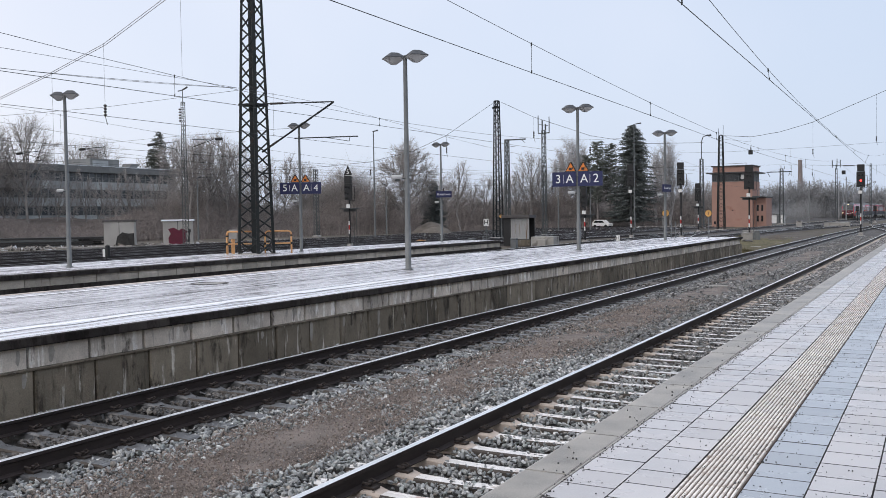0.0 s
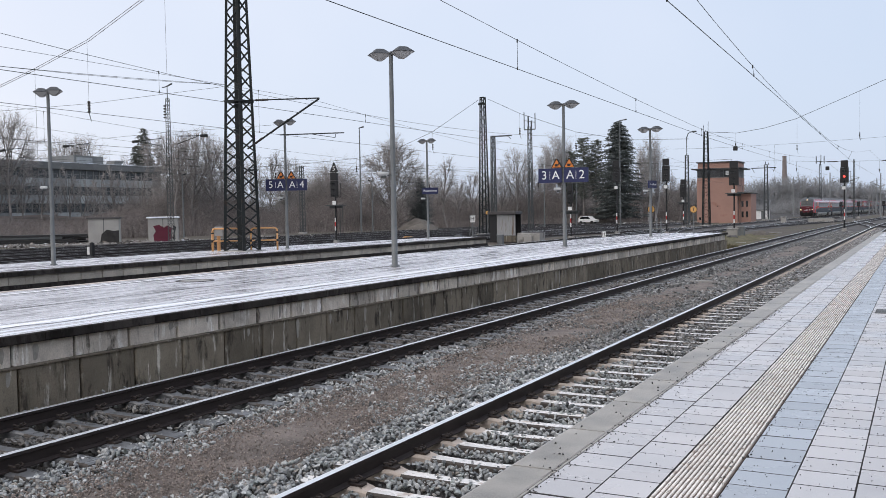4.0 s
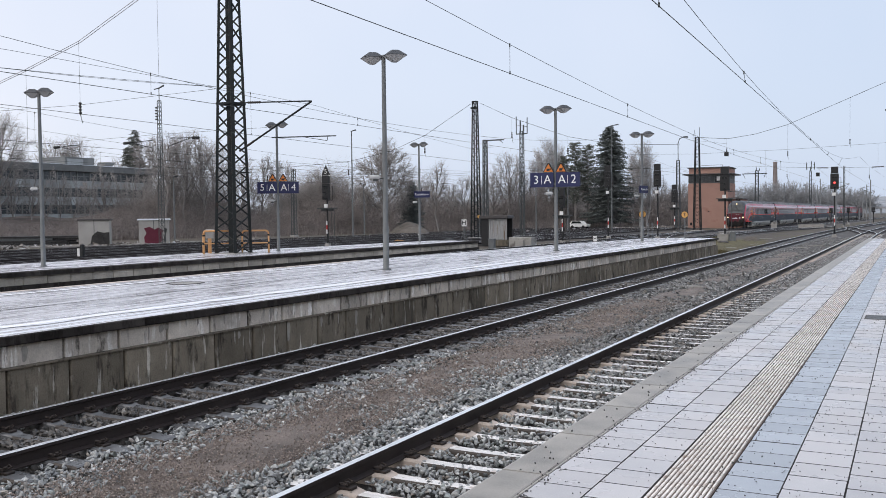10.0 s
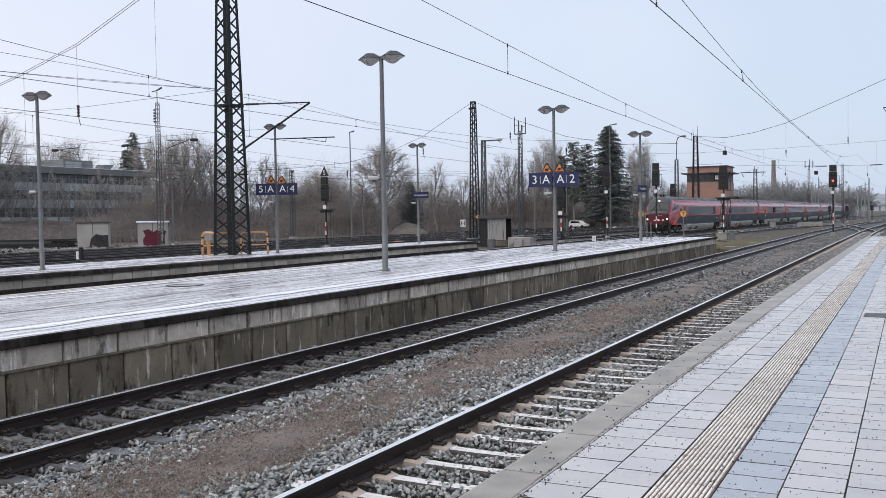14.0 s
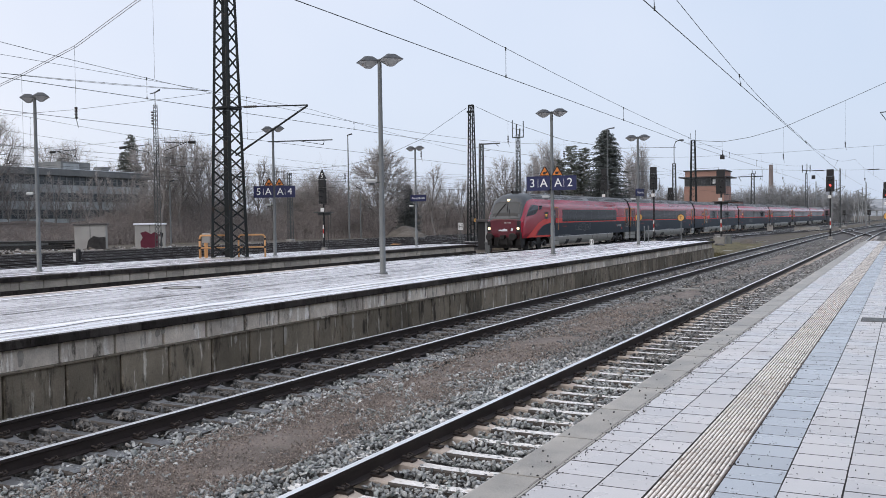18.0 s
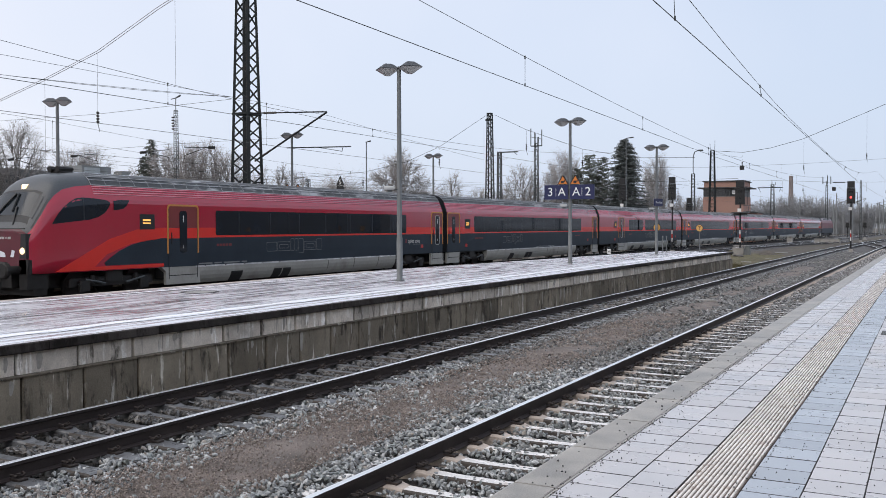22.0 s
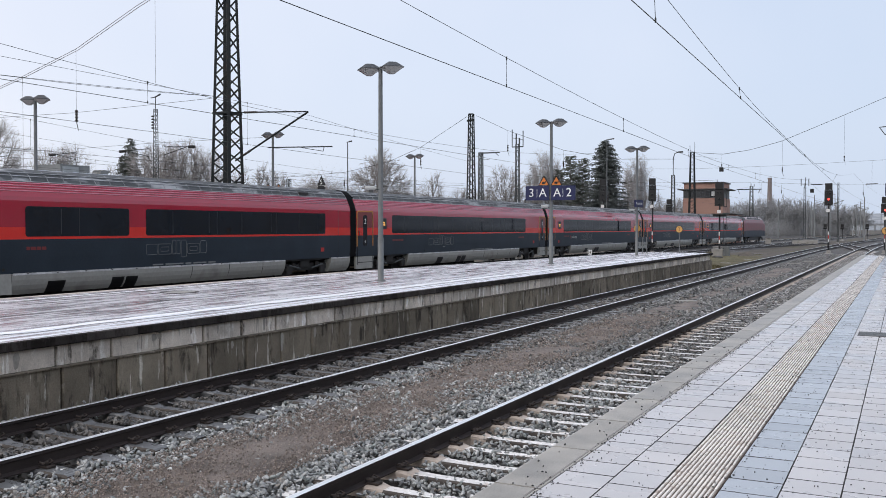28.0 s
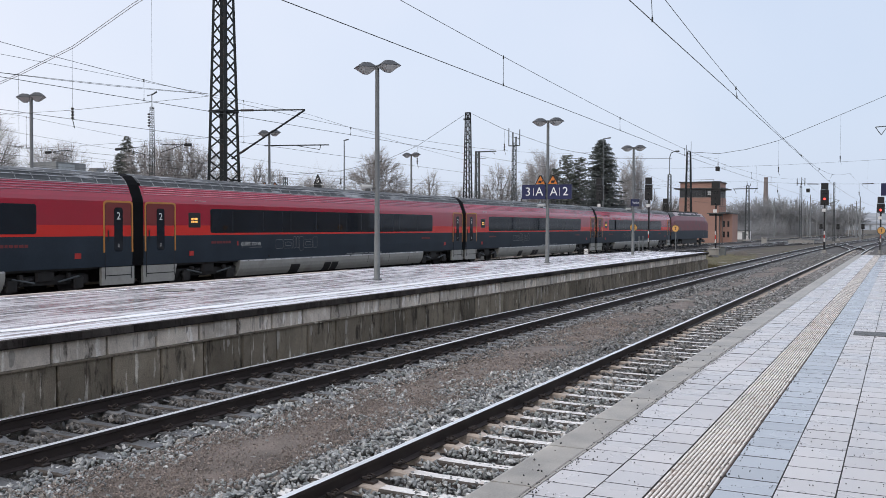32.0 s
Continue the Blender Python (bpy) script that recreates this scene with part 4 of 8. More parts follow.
# ---- unseen wall added behind the viewpoint: closes the place, darkens train reflections ----
UNSEEN_WALL = surface("dull_plaster", (0.30, 0.285, 0.265), 0.8, vary=0.15, scale=0.4, fine=9)
station = Shape().box(8.6, -60, -0.4, 20, 92, 8.6)
solid("wall_station", station, UNSEEN_WALL, "added unseen plain wall behind the near platform, darkens train reflections", "wall", kind="structure")


# ---- platform lamps ----
def platform_lamp(m, height, group, label, big=1.0):
    root = thing("platform_lamp", label, "street lamp", group, m=m)
    part("post", Shape().lathe([(0.125, 0), (0.125, 0.02), (0.085, 0.025), (0.085, 1.2), (0.075, 1.22), (0.058, height - 0.35), (0.058, height - 0.12), (0.02, height - 0.1)], 14), GALV, root, "galvanised tapered post", smooth=True)
    part("base_plate", Shape().lathe([(0.14, 0), (0.14, 0.02), (0.125, 0.03), (0.125, 0.0)], 14), GALV, root)
    for e in (-1, 1):
        arm = part("arm", Shape().beam((0, 0, height - 0.22), (e * 0.12, 0, height - 0.14), 0.03, n=8), GALV, root)
        c, z = e * 0.345 * big, height - 0.16

        def ring(r, zz):
            r = r * 1.03 * big
            k = r * 0.18
            return [(c + r, -k, zz), (c + r, k, zz), (c + k, r, zz), (c - k, r, zz), (c - r, k, zz), (c - r, -k, zz), (c - k, -r, zz), (c + k, -r, zz)]
        head = part("lamp_head", Shape().quad_strip([ring(0.335, z - 0.008), ring(0.335, z + 0.008), ring(0.15, z + 0.135), ring(0.12, z + 0.15)]), LAMP_GREY, root, "grey faceted lamp hood")
        part("diffuser", Shape().quad_strip([ring(0.315, z - 0.009), ring(0.10, z - 0.165), ring(0.06, z - 0.18)]), LAMP_GLASS, head, "ribbed translucent diffuser")
        for a in (0.0, 1.5708, 3.1416, 4.7124, 0.7854, 2.3562, 3.927, 5.4978):
            k = 1.0 if a in (0.0, 1.5708, 3.1416, 4.7124) else 0.72
            part("rib", Shape().beam((c + 0.325 * k * math.cos(a), 0.325 * k * math.sin(a), z - 0.012), (c + 0.10 * k * math.cos(a), 0.10 * k * math.sin(a), z - 0.168), 0.007, n=4), LAMP_GREY, head)
    return root


LAMP_LABEL = "twin-headed grey lamp on a galvanised post"
platform_lamp(pose(-13.2, 22.06, TOP), 6.14, "platform lamps", LAMP_LABEL + " on snowy paving", big=1.06)
first = platform_lamp(pose(-13.2, 35.9, TOP, 0, 0, 2), 6.05, "platform lamps", LAMP_LABEL + " on snowy paving")
copy_thing(first, pose(-13.2, 49.5, TOP - 0.03, 0, 0, 1))
yard = platform_lamp(pose(-29.3, 23.66, 0.56), 6.72, "platform lamps", LAMP_LABEL + " on the far platform")
copy_thing(yard, pose(-29.3, 38.1, 0.56, 0, 0, 1))
copy_thing(yard, pose(-29.3, 53.4, 0.53, 0, 0, -2))


# ---- lattice masts ----
def lattice(h, w0, w1, bays, leg=0.05, lace=0.02, d0=None, d1=None, mat=MAST_GREEN, root=None, z0=0.0):
    """A tapered four-legged lattice; each face laced in zigzag."""
    d0, d1 = d0 or w0, d1 or w1

    def corner(i, z):
        u = z / h
        x, y = (w0 + (w1 - w0) * u) / 2, (d0 + (d1 - d0) * u) / 2
        return ((-x, -y), (x, -y), (x, y), (-x, y))[i % 4] + (z + z0,)
    for i in range(4):
        part("leg", Shape().beam(corner(i, 0), corner(i, h), leg, leg * 0.8, square=True), mat, root)
    step = h / bays
    for i in range(4):
        for b in range(bays):
            za, zb = b * step, (b + 1) * step
            part("brace", Shape().beam(corner(i + b % 2, za), corner(i + 1 - b % 2, zb), lace, square=True, caps=False), mat, root)
        part("top_bar", Shape().beam(corner(i, h), corner(i + 1, h), lace * 1.3, square=True), mat, root)
    return root


def big_mast():
    root = thing("catenary_mast", "tall dark green lattice catenary mast among amber guard rails", "catenary mast", m=pose(-29.97, 35.35, 0.56))
    lattice(15.5, 1.20, 0.55, 25, 0.07, 0.03, root=root)
    part("plinth", Shape().box(-0.85, -0.85, -0.3, 0.85, 0.85, 0.03, c=0.03), CONCRETE, root, "concrete footing")
    for z in (7.35,):
        part("collar", Shape().box(-0.52, -0.52, z, 0.52, 0.52, z + 0.09), MAST_GREEN, root)
    # cantilever towards the train's track
    part("top_tube", Shape().beam((0.5, 0, 7.42), (4.85, 0, 7.22), 0.035), MAST_GREEN, root, "cantilever top tube")
    part("strut", Shape().beam((0.5, 0, 5.05), (4.85, 0, 7.2), 0.045), MAST_GREEN, root, "slanting cantilever tube")
    part("steady_arm", Shape().beam((2.5, 0, 5.62), (6.2, 0, 5.52), 0.03).beam((4.4, 0, 5.55), (5.7, 0, 5.32), 0.015).beam((5.7, 0, 5.32), (5.75, 0, 5.5), 0.015), MAST_GREEN, root)
    for a, b in (((1.1, 0, 7.39), (1.9, 0, 7.36)), ((1.0, 0, 5.3), (1.5, 0, 5.55))):
        d = (Vector(b) - Vector(a)) / 6
        s = Shape()
        for i in range(6):
            s.beam(Vector(a) + d * i, Vector(a) + d * (i + 0.7), 0.065, 0.04, n=10)
        part("insulator", s, INSULATOR, root, "brown ribbed insulator")
    part("pulley_wheel", Shape().lathe([(0.25, -0.03), (0.25, 0.03)], 16, at=(0.55, 0.3, 4.0)), MAST_GREEN, root)
    part("weight_column", Shape().quad_strip([[(x0, -0.13, z), (x1, -0.13, z), (x1, 0.13, z), (x0, 0.13, z)] for z, x0, x1 in ((0.0, -0.2, 0.1), (7.4, -0.15, 0.12), (15.4, -0.10, 0.12))]), MAST_GREEN, root, "dark column of tension weights inside the mast")
    return root


big_mast()


def guard_rail(m, length, group="amber guard rails"):
    root = thing("guard_rail", "amber tubular guard rail with dark clamps beside the mast", "barrier", group, m=m)
    r, h, k = 0.045, 1.12, 0.14
    pts = [(0, 0, 0), (0, 0, h - k), (k * 0.3, 0, h - k * 0.3), (k, 0, h), (length - k, 0, h), (length - k * 0.3, 0, h - k * 0.3), (length, 0, h - k), (length, 0, 0)]
    s = Shape()
    for p, q in zip(pts, pts[1:]):
        s.beam(p, q, r, n=10)
    part("hoop", s, YELLOW, root, smooth=True)
    part("cross_bar", Shape().beam((0, 0, 0.5), (length, 0, 0.5), 0.035, n=8), YELLOW, root)
    for x in (0, length):
        part("clamp", Shape().lathe([(0.055, 0.44), (0.055, 0.56)], 10, at=(x, 0, 0)), BLACK, root)
        part("clamp", Shape().lathe([(0.055, 0.86), (0.055, 0.94)], 10, at=(x, 0, 0)), BLACK, root)
    return root


post_box = thing("meter_box", "small grey cabinet on an amber post beside the guard rail", "cabinet", m=pose(-31.35, 35.2, 0.56, 0, 0, 35))
part("post", Shape().box(-0.07, -0.05, 0, 0.07, 0.05, 0.85, c=0.01), YELLOW, post_box, "amber post")
part("cabinet", Shape().box(-0.2, -0.13, 0.75, 0.2, 0.13, 1.22, c=0.02), LAMP_GLASS, post_box, "pale grey cabinet")
guard_rail(pose(-31.2, 34.55, 0.56, 0, 0, 40), 1.32)
guard_rail(pose(-29.75, 35.75, 0.56, 0, 0, 40), 1.30)
guard_rail(pose(-31.2, 34.6, 0.56, 0, 0, 120), 1.1)


# ---- the train ----
RED = surface("train_dark_red", carried=True, colour=(0.385, 0.007, 0.032), rough=0.14, vary=0.10, scale=0.5, fine=25, bump=0.02, spec=0.75)
lacquer = RED.node_tree.nodes["Principled BSDF"]
lacquer.inputs["Coat Weight"].default_value, lacquer.inputs["Coat Roughness"].default_value, lacquer.inputs["Coat IOR"].default_value = 0.35, 0.12, 1.5
FLAME = surface("train_bright_red", carried=True, colour=(0.68, 0.030, 0.022), rough=0.25, vary=0.07, scale=0.5, fine=25, bump=0.02)
SLATE = surface("train_slate_grey", carried=True, colour=(0.026, 0.036, 0.049), rough=0.5, spec=0.2, vary=0.2, scale=0.8, fine=18, bump=0.03)
SKIRT = surface("train_pale_skirt", carried=True, colour=(0.33, 0.325, 0.30), rough=0.55, vary=0.18, scale=0.9, fine=12, dark=(0.25, 0.24, 0.22), spot=0.15)
SNOW_LIP = surface("snow_dusted_lip", carried=True, colour=(0.56, 0.565, 0.57), rough=0.6, vary=0.45, scale=3, fine=20)
ROOF = surface("train_snowy_roof", carried=True, colour=(0.085, 0.09, 0.095), rough=0.6, spec=0.2, vary=0.35, scale=2.2, fine=16, dark=(0.40, 0.41, 0.43), spot=0.12, stretch=(1, 0.35, 1))
ROOF_RIB = surface("snow_lined_roof_rib", carried=True, colour=(0.30, 0.31, 0.325), rough=0.5, vary=0.5, scale=3)
DOME = surface("snow_specked_dome", carried=True, colour=(0.06, 0.066, 0.072), rough=0.35, vary=0.25, scale=22, fine=60, dark=(0.34, 0.35, 0.37), spot=0.0, bump=0.08)
PANE = surface("train_window_glass", carried=True, colour=(0.008, 0.013, 0.021), rough=0.04, vary=0.3, scale=0.8, bump=0, spec=0.38)
BELLOW = surface("gangway_rubber", (0.006, 0.006, 0.007), 0.85, vary=0.2, spec=0.1)
GEAR = surface("bogie_dark_steel", carried=True, colour=(0.022, 0.020, 0.019), rough=0.6, metal=0.3, vary=0.35, scale=4)
AMBER_TRIM = surface("door_amber_trim", (0.56, 0.235, 0.05), 0.4, vary=0.08)
DOOR_RED = surface("door_red", (0.20, 0.03, 0.03), 0.3, vary=0.08)
DISPLAY = glowing("display_amber", (1.0, 0.50, 0.12), 0.8)
# Sky highlights along the red beads are painted in as this pale pink.
BEAD = surface("glossy_highlit_red_bead", carried=True, colour=(0.60, 0.17, 0.24), rough=0.12, vary=0.08, bump=0, spec=1.0)
NOSE_RED = surface("train_nose_red", carried=True, colour=(0.11, 0.012, 0.022), rough=0.3, vary=0.15, scale=1.2, fine=25, dark=(0.10, 0.03, 0.03), spot=0.25)
SCREEN = surface("windscreen_glass", carried=True, colour=(0.018, 0.024, 0.030), rough=0.08, vary=0.15, scale=0.8, bump=0, spec=0.5)
HEADLIGHT = glowing("headlight_warm", (1.0, 0.74, 0.42), 1.6)
GREY_LINE = surface("pale_grey_print", (0.20, 0.21, 0.215), 0.5, vary=0.05)
CAPTION = surface("dull_red_print", (0.17, 0.022, 0.024), 0.5, vary=0.05)
FRAME_PALE = surface("pale_door_print", (0.52, 0.52, 0.50), 0.5, vary=0.05)
WINDOW_LINE = surface("window_frame_line", (0.011, 0.016, 0.022), 0.35, vary=0.1)

# half outline of a carriage from the roof down: x, z
SIDE = [(0.0, 4.16), (0.55, 4.13), (0.90, 4.03), (1.08, 3.88), (1.20, 3.70), (1.305, 3.45), (1.385, 3.25), (1.408, 3.12), (1.41, 2.32), (1.41, 1.95), (1.41, 1.40), (1.395, 0.92)]


def outline(k=1.0, kz=1.0, low=0.92):
    pts = [(x * k, low + (z - low) * kz) for x, z in SIDE]
    return pts + [(-x, z) for x, z in reversed(pts[1:])]


def body_mats(n_side):
    """Roof, red, stripe and grey follow the height; faces run down one side and up the other."""
    bands = []
    for a, b in zip(SIDE, SIDE[1:]):
        z = (a[1] + b[1]) / 2
        bands.append(3 if z > 3.72 else 0 if z > 2.32 else 1 if z > 1.95 else 2)
    return bands + [2] + list(reversed(bands))


def bogie(parent, y, wheel=0.46):
    b = part("bogie", Shape().box(-1.18, y - 1.75, 0.42, -0.98, y + 1.75, 0.72, c=0.04).box(0.98, y - 1.75, 0.42, 1.18, y + 1.75, 0.72, c=0.04).box(-1.1, y - 0.3, 0.4, 1.1, y + 0.3, 0.7)
             .box(1.1, y - 0.35, 0.55, 1.27, y + 0.35, 0.95, c=0.05).beam((1.25, y - 1.5, 0.48), (1.25, y - 0.5, 0.62), 0.05), GEAR, parent, "dark bogie frame with springs and dampers")
    for dy in (-1.25, 1.25):
        s = Shape()
        for x in (-0.75, 0.75):
            s.quad_strip([[(x + w, y + dy + r * math.cos(6.28318 * i / 20), wheel + r * math.sin(6.28318 * i / 20)) for i in range(20)] for w, r in ((-0.06, wheel - 0.06), (-0.06, wheel), (0.06, wheel), (0.06, wheel - 0.06))])
        s.beam((-0.75, y + dy, wheel), (0.75, y + dy, wheel), 0.08, n=8)
        part("wheelset", s, GEAR, b)
        part("axle_box", Shape().box(1.15, y + dy - 0.2, wheel - 0.18, 1.33, y + dy + 0.2, wheel + 0.18, c=0.04), GEAR, b)
        part("spring", Shape().lathe([(0.09, 0), (0.09, 0.28)], 8, at=(1.22, y + dy * 0.72, 0.5)), GEAR, b)
        part("damper", Shape().beam((1.30, y + dy * 0.35, 0.5), (1.30, y + dy * 1.0, 0.66), 0.035, n=6), MAST_GREY, b)
    return b


def upright(x, y, z):
    """Turns flat lettering to stand on a side that faces +x."""
    return Matrix.Translation((x, y, z)) @ Euler((radians(90), 0, radians(90))).to_matrix().to_4x4()


def door(parent, y0, y1, digit, x=1.41, slant=0, framed=False):
    """A plug door with an amber surround and a step panel that may run down at a slant."""
    d = part("door", Shape().box(x - 0.03, y0 + 0.1, 0.95, x + 0.006, y1 - 0.1, 3.08, mat=0), [DOOR_RED], parent, "plug door of a carriage")
    part("lower_panel", Shape().box(x - 0.02, y0 + 0.1, 0.93, x + 0.010, y1 - 0.1, 1.93), SLATE, d)
    part("stripe", Shape().box(x - 0.02, y0 + 0.1, 1.935, x + 0.010, y1 - 0.1, 2.31), FLAME, d)
    g = (y0 + y1) / 2
    w = 0.19
    pane = []
    for cy, cz, a0 in ((g + w - 0.1, 2.82, 0), (g - w + 0.1, 2.82, 90), (g - w + 0.1, 1.52, 180), (g + w - 0.1, 1.52, 270)):
        pane += [(cy + 0.1 * math.cos(radians(a0 + k * 30)), cz + 0.1 * math.sin(radians(a0 + k * 30))) for k in range(4)]
    part("door_glass", Shape().prism(pane, "x", x - 0.02, x + 0.014), PANE, d, "tall narrow door window")
    if framed:
        part("glass_frame", Shape().path([(x + 0.014, g + (p - g) * 1.18, 2.17 + (q - 2.17) * 1.06) for p, q in pane + pane[:1]], 0.014, 4), FRAME_PALE, d, "pale rounded frame round the door window")
    r = 0.12
    left, top = y0 + 0.045, 3.115
    right = y1 - 0.045
    arch = [(left, 1.40), (left, top - r)] + [(left + r - r * math.cos(radians(k)), top - r + r * math.sin(radians(k))) for k in (30, 60, 90)]
    arch += [(right - r + r * math.sin(radians(k)), top - r + r * math.cos(radians(k))) for k in (0, 30, 60, 90)] + [(right, 1.40)]
    half = 0.032
    inner = [(p + (half if p < g else -half) * (1 if abs(q - top) > 0.02 else 0.4), q - (half if q > top - r else 0)) for p, q in arch]
    outer = [(p - (half if p < g else -half) * (1 if abs(q - top) > 0.02 else 0.4), q + (half if q > top - r else 0)) for p, q in arch]
    trim = Shape().quad_strip([[(x - 0.02, *i), (x + 0.013, *i), (x + 0.013, *o), (x - 0.02, *o)] for i, o in zip(inner, outer)])
    part("door_trim", trim, AMBER_TRIM, d, "amber door surround")
    writing("class_number", digit, 0.36, WHITE, d, upright(x + 0.017, g, 2.62))
    writing("class_number", digit, 0.16, WHITE, d, upright(x + 0.017, g, 1.62))
    low = [(y0 - 0.05, 0.90), (y0 - 0.05 + (0.14 if slant < 0 else 0), 0.30), (y1 + 0.05 - (0.14 if slant > 0 else 0), 0.30), (y1 + 0.05, 0.90)]
    part("step_panel", Shape().prism(low, "x", x - 0.12, x - 0.005), SKIRT, d, "pale step panel under the door")
    part("step_slot", Shape().box(x - 0.02, y0 + 0.12, 0.60, x - 0.001, y1 - 0.12, 0.63), GEAR, d)
    part("seam", Shape().box(x - 0.02, y0 + 0.085, 0.5, x + 0.009, y0 + 0.105, 3.06), BLACK, d)
    part("seam", Shape().box(x - 0.02, y1 - 0.105, 0.5, x + 0.009, y1 - 0.085, 3.06), BLACK, d)
    part("handle_bar", Shape().box(x - 0.01, y0 + 0.20, 1.75, x + 0.03, y0 + 0.24, 2.15), BLACK, d)
    return d


def rounded(u, w, z0, z1, r, x):
    out = []
    for cy, cz, a0 in ((u + w - r, z1 - r, 0), (u + r, z1 - r, 90), (u + r, z0 + r, 180), (u + w - r, z0 + r, 270)):
        out += [(x, cy + r * math.cos(radians(a0 + k * 45)), cz + r * math.sin(radians(a0 + k * 45))) for k in range(3)]
    return out + out[:1]


def word_mark(parent, y, z=1.35, k=1.58, x=1.412):
    """An outlined logo as plain rounded shapes in pale grey."""
    u = y
    mark = None
    for w, top, low, hole in ((0.32, 0.37, 0.0, 0), (0.42, 0.37, 0.0, 1), (0.11, 0.50, 0.0, 0), (0.11, 0.50, 0.0, 0), (0.17, 0.50, -0.12, 0), (0.42, 0.37, 0.0, 1), (0.2, 0.47, 0.0, 0)):
        s = Shape().path(rounded(u, w * k, z + low, z + top, 0.05, x), 0.0075, 4)
        mark = part("logo_outline", s, GREY_LINE, parent, "outlined pale logo shapes")
        if hole:
            part("logo_outline", Shape().path(rounded(u + 0.13, w * k - 0.26, z + 0.11, z + 0.26, 0.03, x), 0.0075, 4), GREY_LINE, parent, "outlined pale logo shapes")
        u += w * k + 0.05
    return mark


def bars(name, parent, y, z, sizes, height, mat, x=1.413, gap=0.03, slant=0.0):
    """A row of small unreadable characters as plain bars."""
    for w in sizes:
        part(name, Shape().prism([(y, z), (y + w, z), (y + w + slant, z + height), (y + slant, z + height)], "x", x - 0.012, x + 0.002), mat, parent)
        y += w + gap


def quiet_words(parent, y):
    writing("quiet_words", "quiet zone", 0.30, FRAME_PALE, parent, upright(1.414, y, 1.60))
    part("quiet_bar", Shape().box(1.40, y - 0.87, 1.52, 1.415, y - 0.80, 1.70), RED_PAINT, parent)
    part("quiet_bar", Shape().box(1.40, y - 0.1, 1.42, 1.415, y + 0.72, 1.445), GREY_LINE, parent)


def roof_ribs(parent, y0, y1):
    s = Shape()
    for e in (-1, 1):
        for x, z in ((1.20, 3.71), (1.09, 3.88), (0.98, 3.99)):
            s.beam((e * x, y0, z), (e * x, y1, z), 0.018, n=4, caps=False)
        k = int((y1 - y0) / 0.62)
        for i in range(k + 1):
            y = y0 + (y1 - y0) * i / k
            s.beam((e * 1.205, y, 3.70), (e * 1.085, y, 3.89), 0.014, n=4, caps=False)
            s.beam((e * 1.085, y, 3.89), (e * 0.86, y, 4.05), 0.014, n=4, caps=False)
    part("roof_ribs", s, ROOF_RIB, parent, "raised ribs and seams of the roof")
    for z, x in ((3.66, 1.225), (3.58, 1.26), (3.50, 1.29), (3.42, 1.318)):
        for e in (-1, 1):
            part("side_bead", Shape().path([(e * x, y0, z), (e * x, y1, z)], 0.02, 8), BEAD, parent, smooth=True)


def windows(parent, y0, y1, mullions):
    for e in (-1, 1):
        r, c = 0.09, []
        for cy, cz, a0 in ((y1 - r, 2.96 - r, 0), (y0 + r, 2.96 - r, 90), (y0 + r, 2.03 + r, 180), (y1 - r, 2.03 + r, 270)):
            c += [(cy + r * math.cos(radians(a0 + k * 30)), cz + r * math.sin(radians(a0 + k * 30))) for k in range(4)]
        w = part("window_band", Shape().prism(c, "x", min(e * 1.37, e * 1.414), max(e * 1.37, e * 1.414)), PANE, parent, "long black window band")
        for y in mullions:
            part("mullion", Shape().box(min(e * 1.39, e * 1.417), y - 0.012, 2.06, max(e * 1.39, e * 1.417), y + 0.012, 2.93), WINDOW_LINE, w)
        y = y0 + 1.3
        while y < y1 - 1.2 and e > 0:
            part("pillar_line", Shape().box(1.40, y, 2.10, 1.4152, y + 0.035, 2.90), WINDOW_LINE, w)
            y += 1.93


def skirts(parent, runs, slots=()):
    for a, b in runs:
        for e in (-1, 1):
            s = Shape()
            s.prism([(e * 1.38, 0.93), (e * 1.405, 0.90), (e * 1.398, 0.72), (e * 1.36, 0.56), (e * 1.29, 0.42), (e * 1.17, 0.27), (e * 1.05, 0.27), (e * 1.05, 0.93)], "y", a, b)
            k = part("skirt", s, SKIRT, parent, "pale dusty underfloor skirt")
            if e > 0:
                part("rivet_strip", Shape().box(1.39, a + 0.04, 0.868, 1.411, b - 0.04, 0.926), SNOW_LIP, k, "pale snow-dusted upper lip")
                y = a + 0.5
                while y < b - 0.3:
                    part("rivet", Shape().box(1.40, y, 0.885, 1.416, y + 0.07, 0.915), GEAR, k)
                    y += 1.1
                for q in (2.1, 4.2, 6.3):
                    if a + 8 < b:
                        part("skirt_joint", Shape().prism([(1.2, 0.44), (1.296, 0.43), (1.366, 0.565), (1.403, 0.72), (1.408, 0.88), (1.2, 0.88)], "y", q, q + 0.02), GEAR, k)
        for y0, y1 in slots:
            part("vent", Shape().prism([(1.1, 0.265), (1.185, 0.268), (1.302, 0.42), (1.373, 0.56), (1.392, 0.64), (1.1, 0.64)], "y", y0, y1), BLACK, parent, "dark vent opening in the skirt")


SLOTS = ((-4.3, -3.64), (-1.72, -1.2), (-1.1, -0.58))


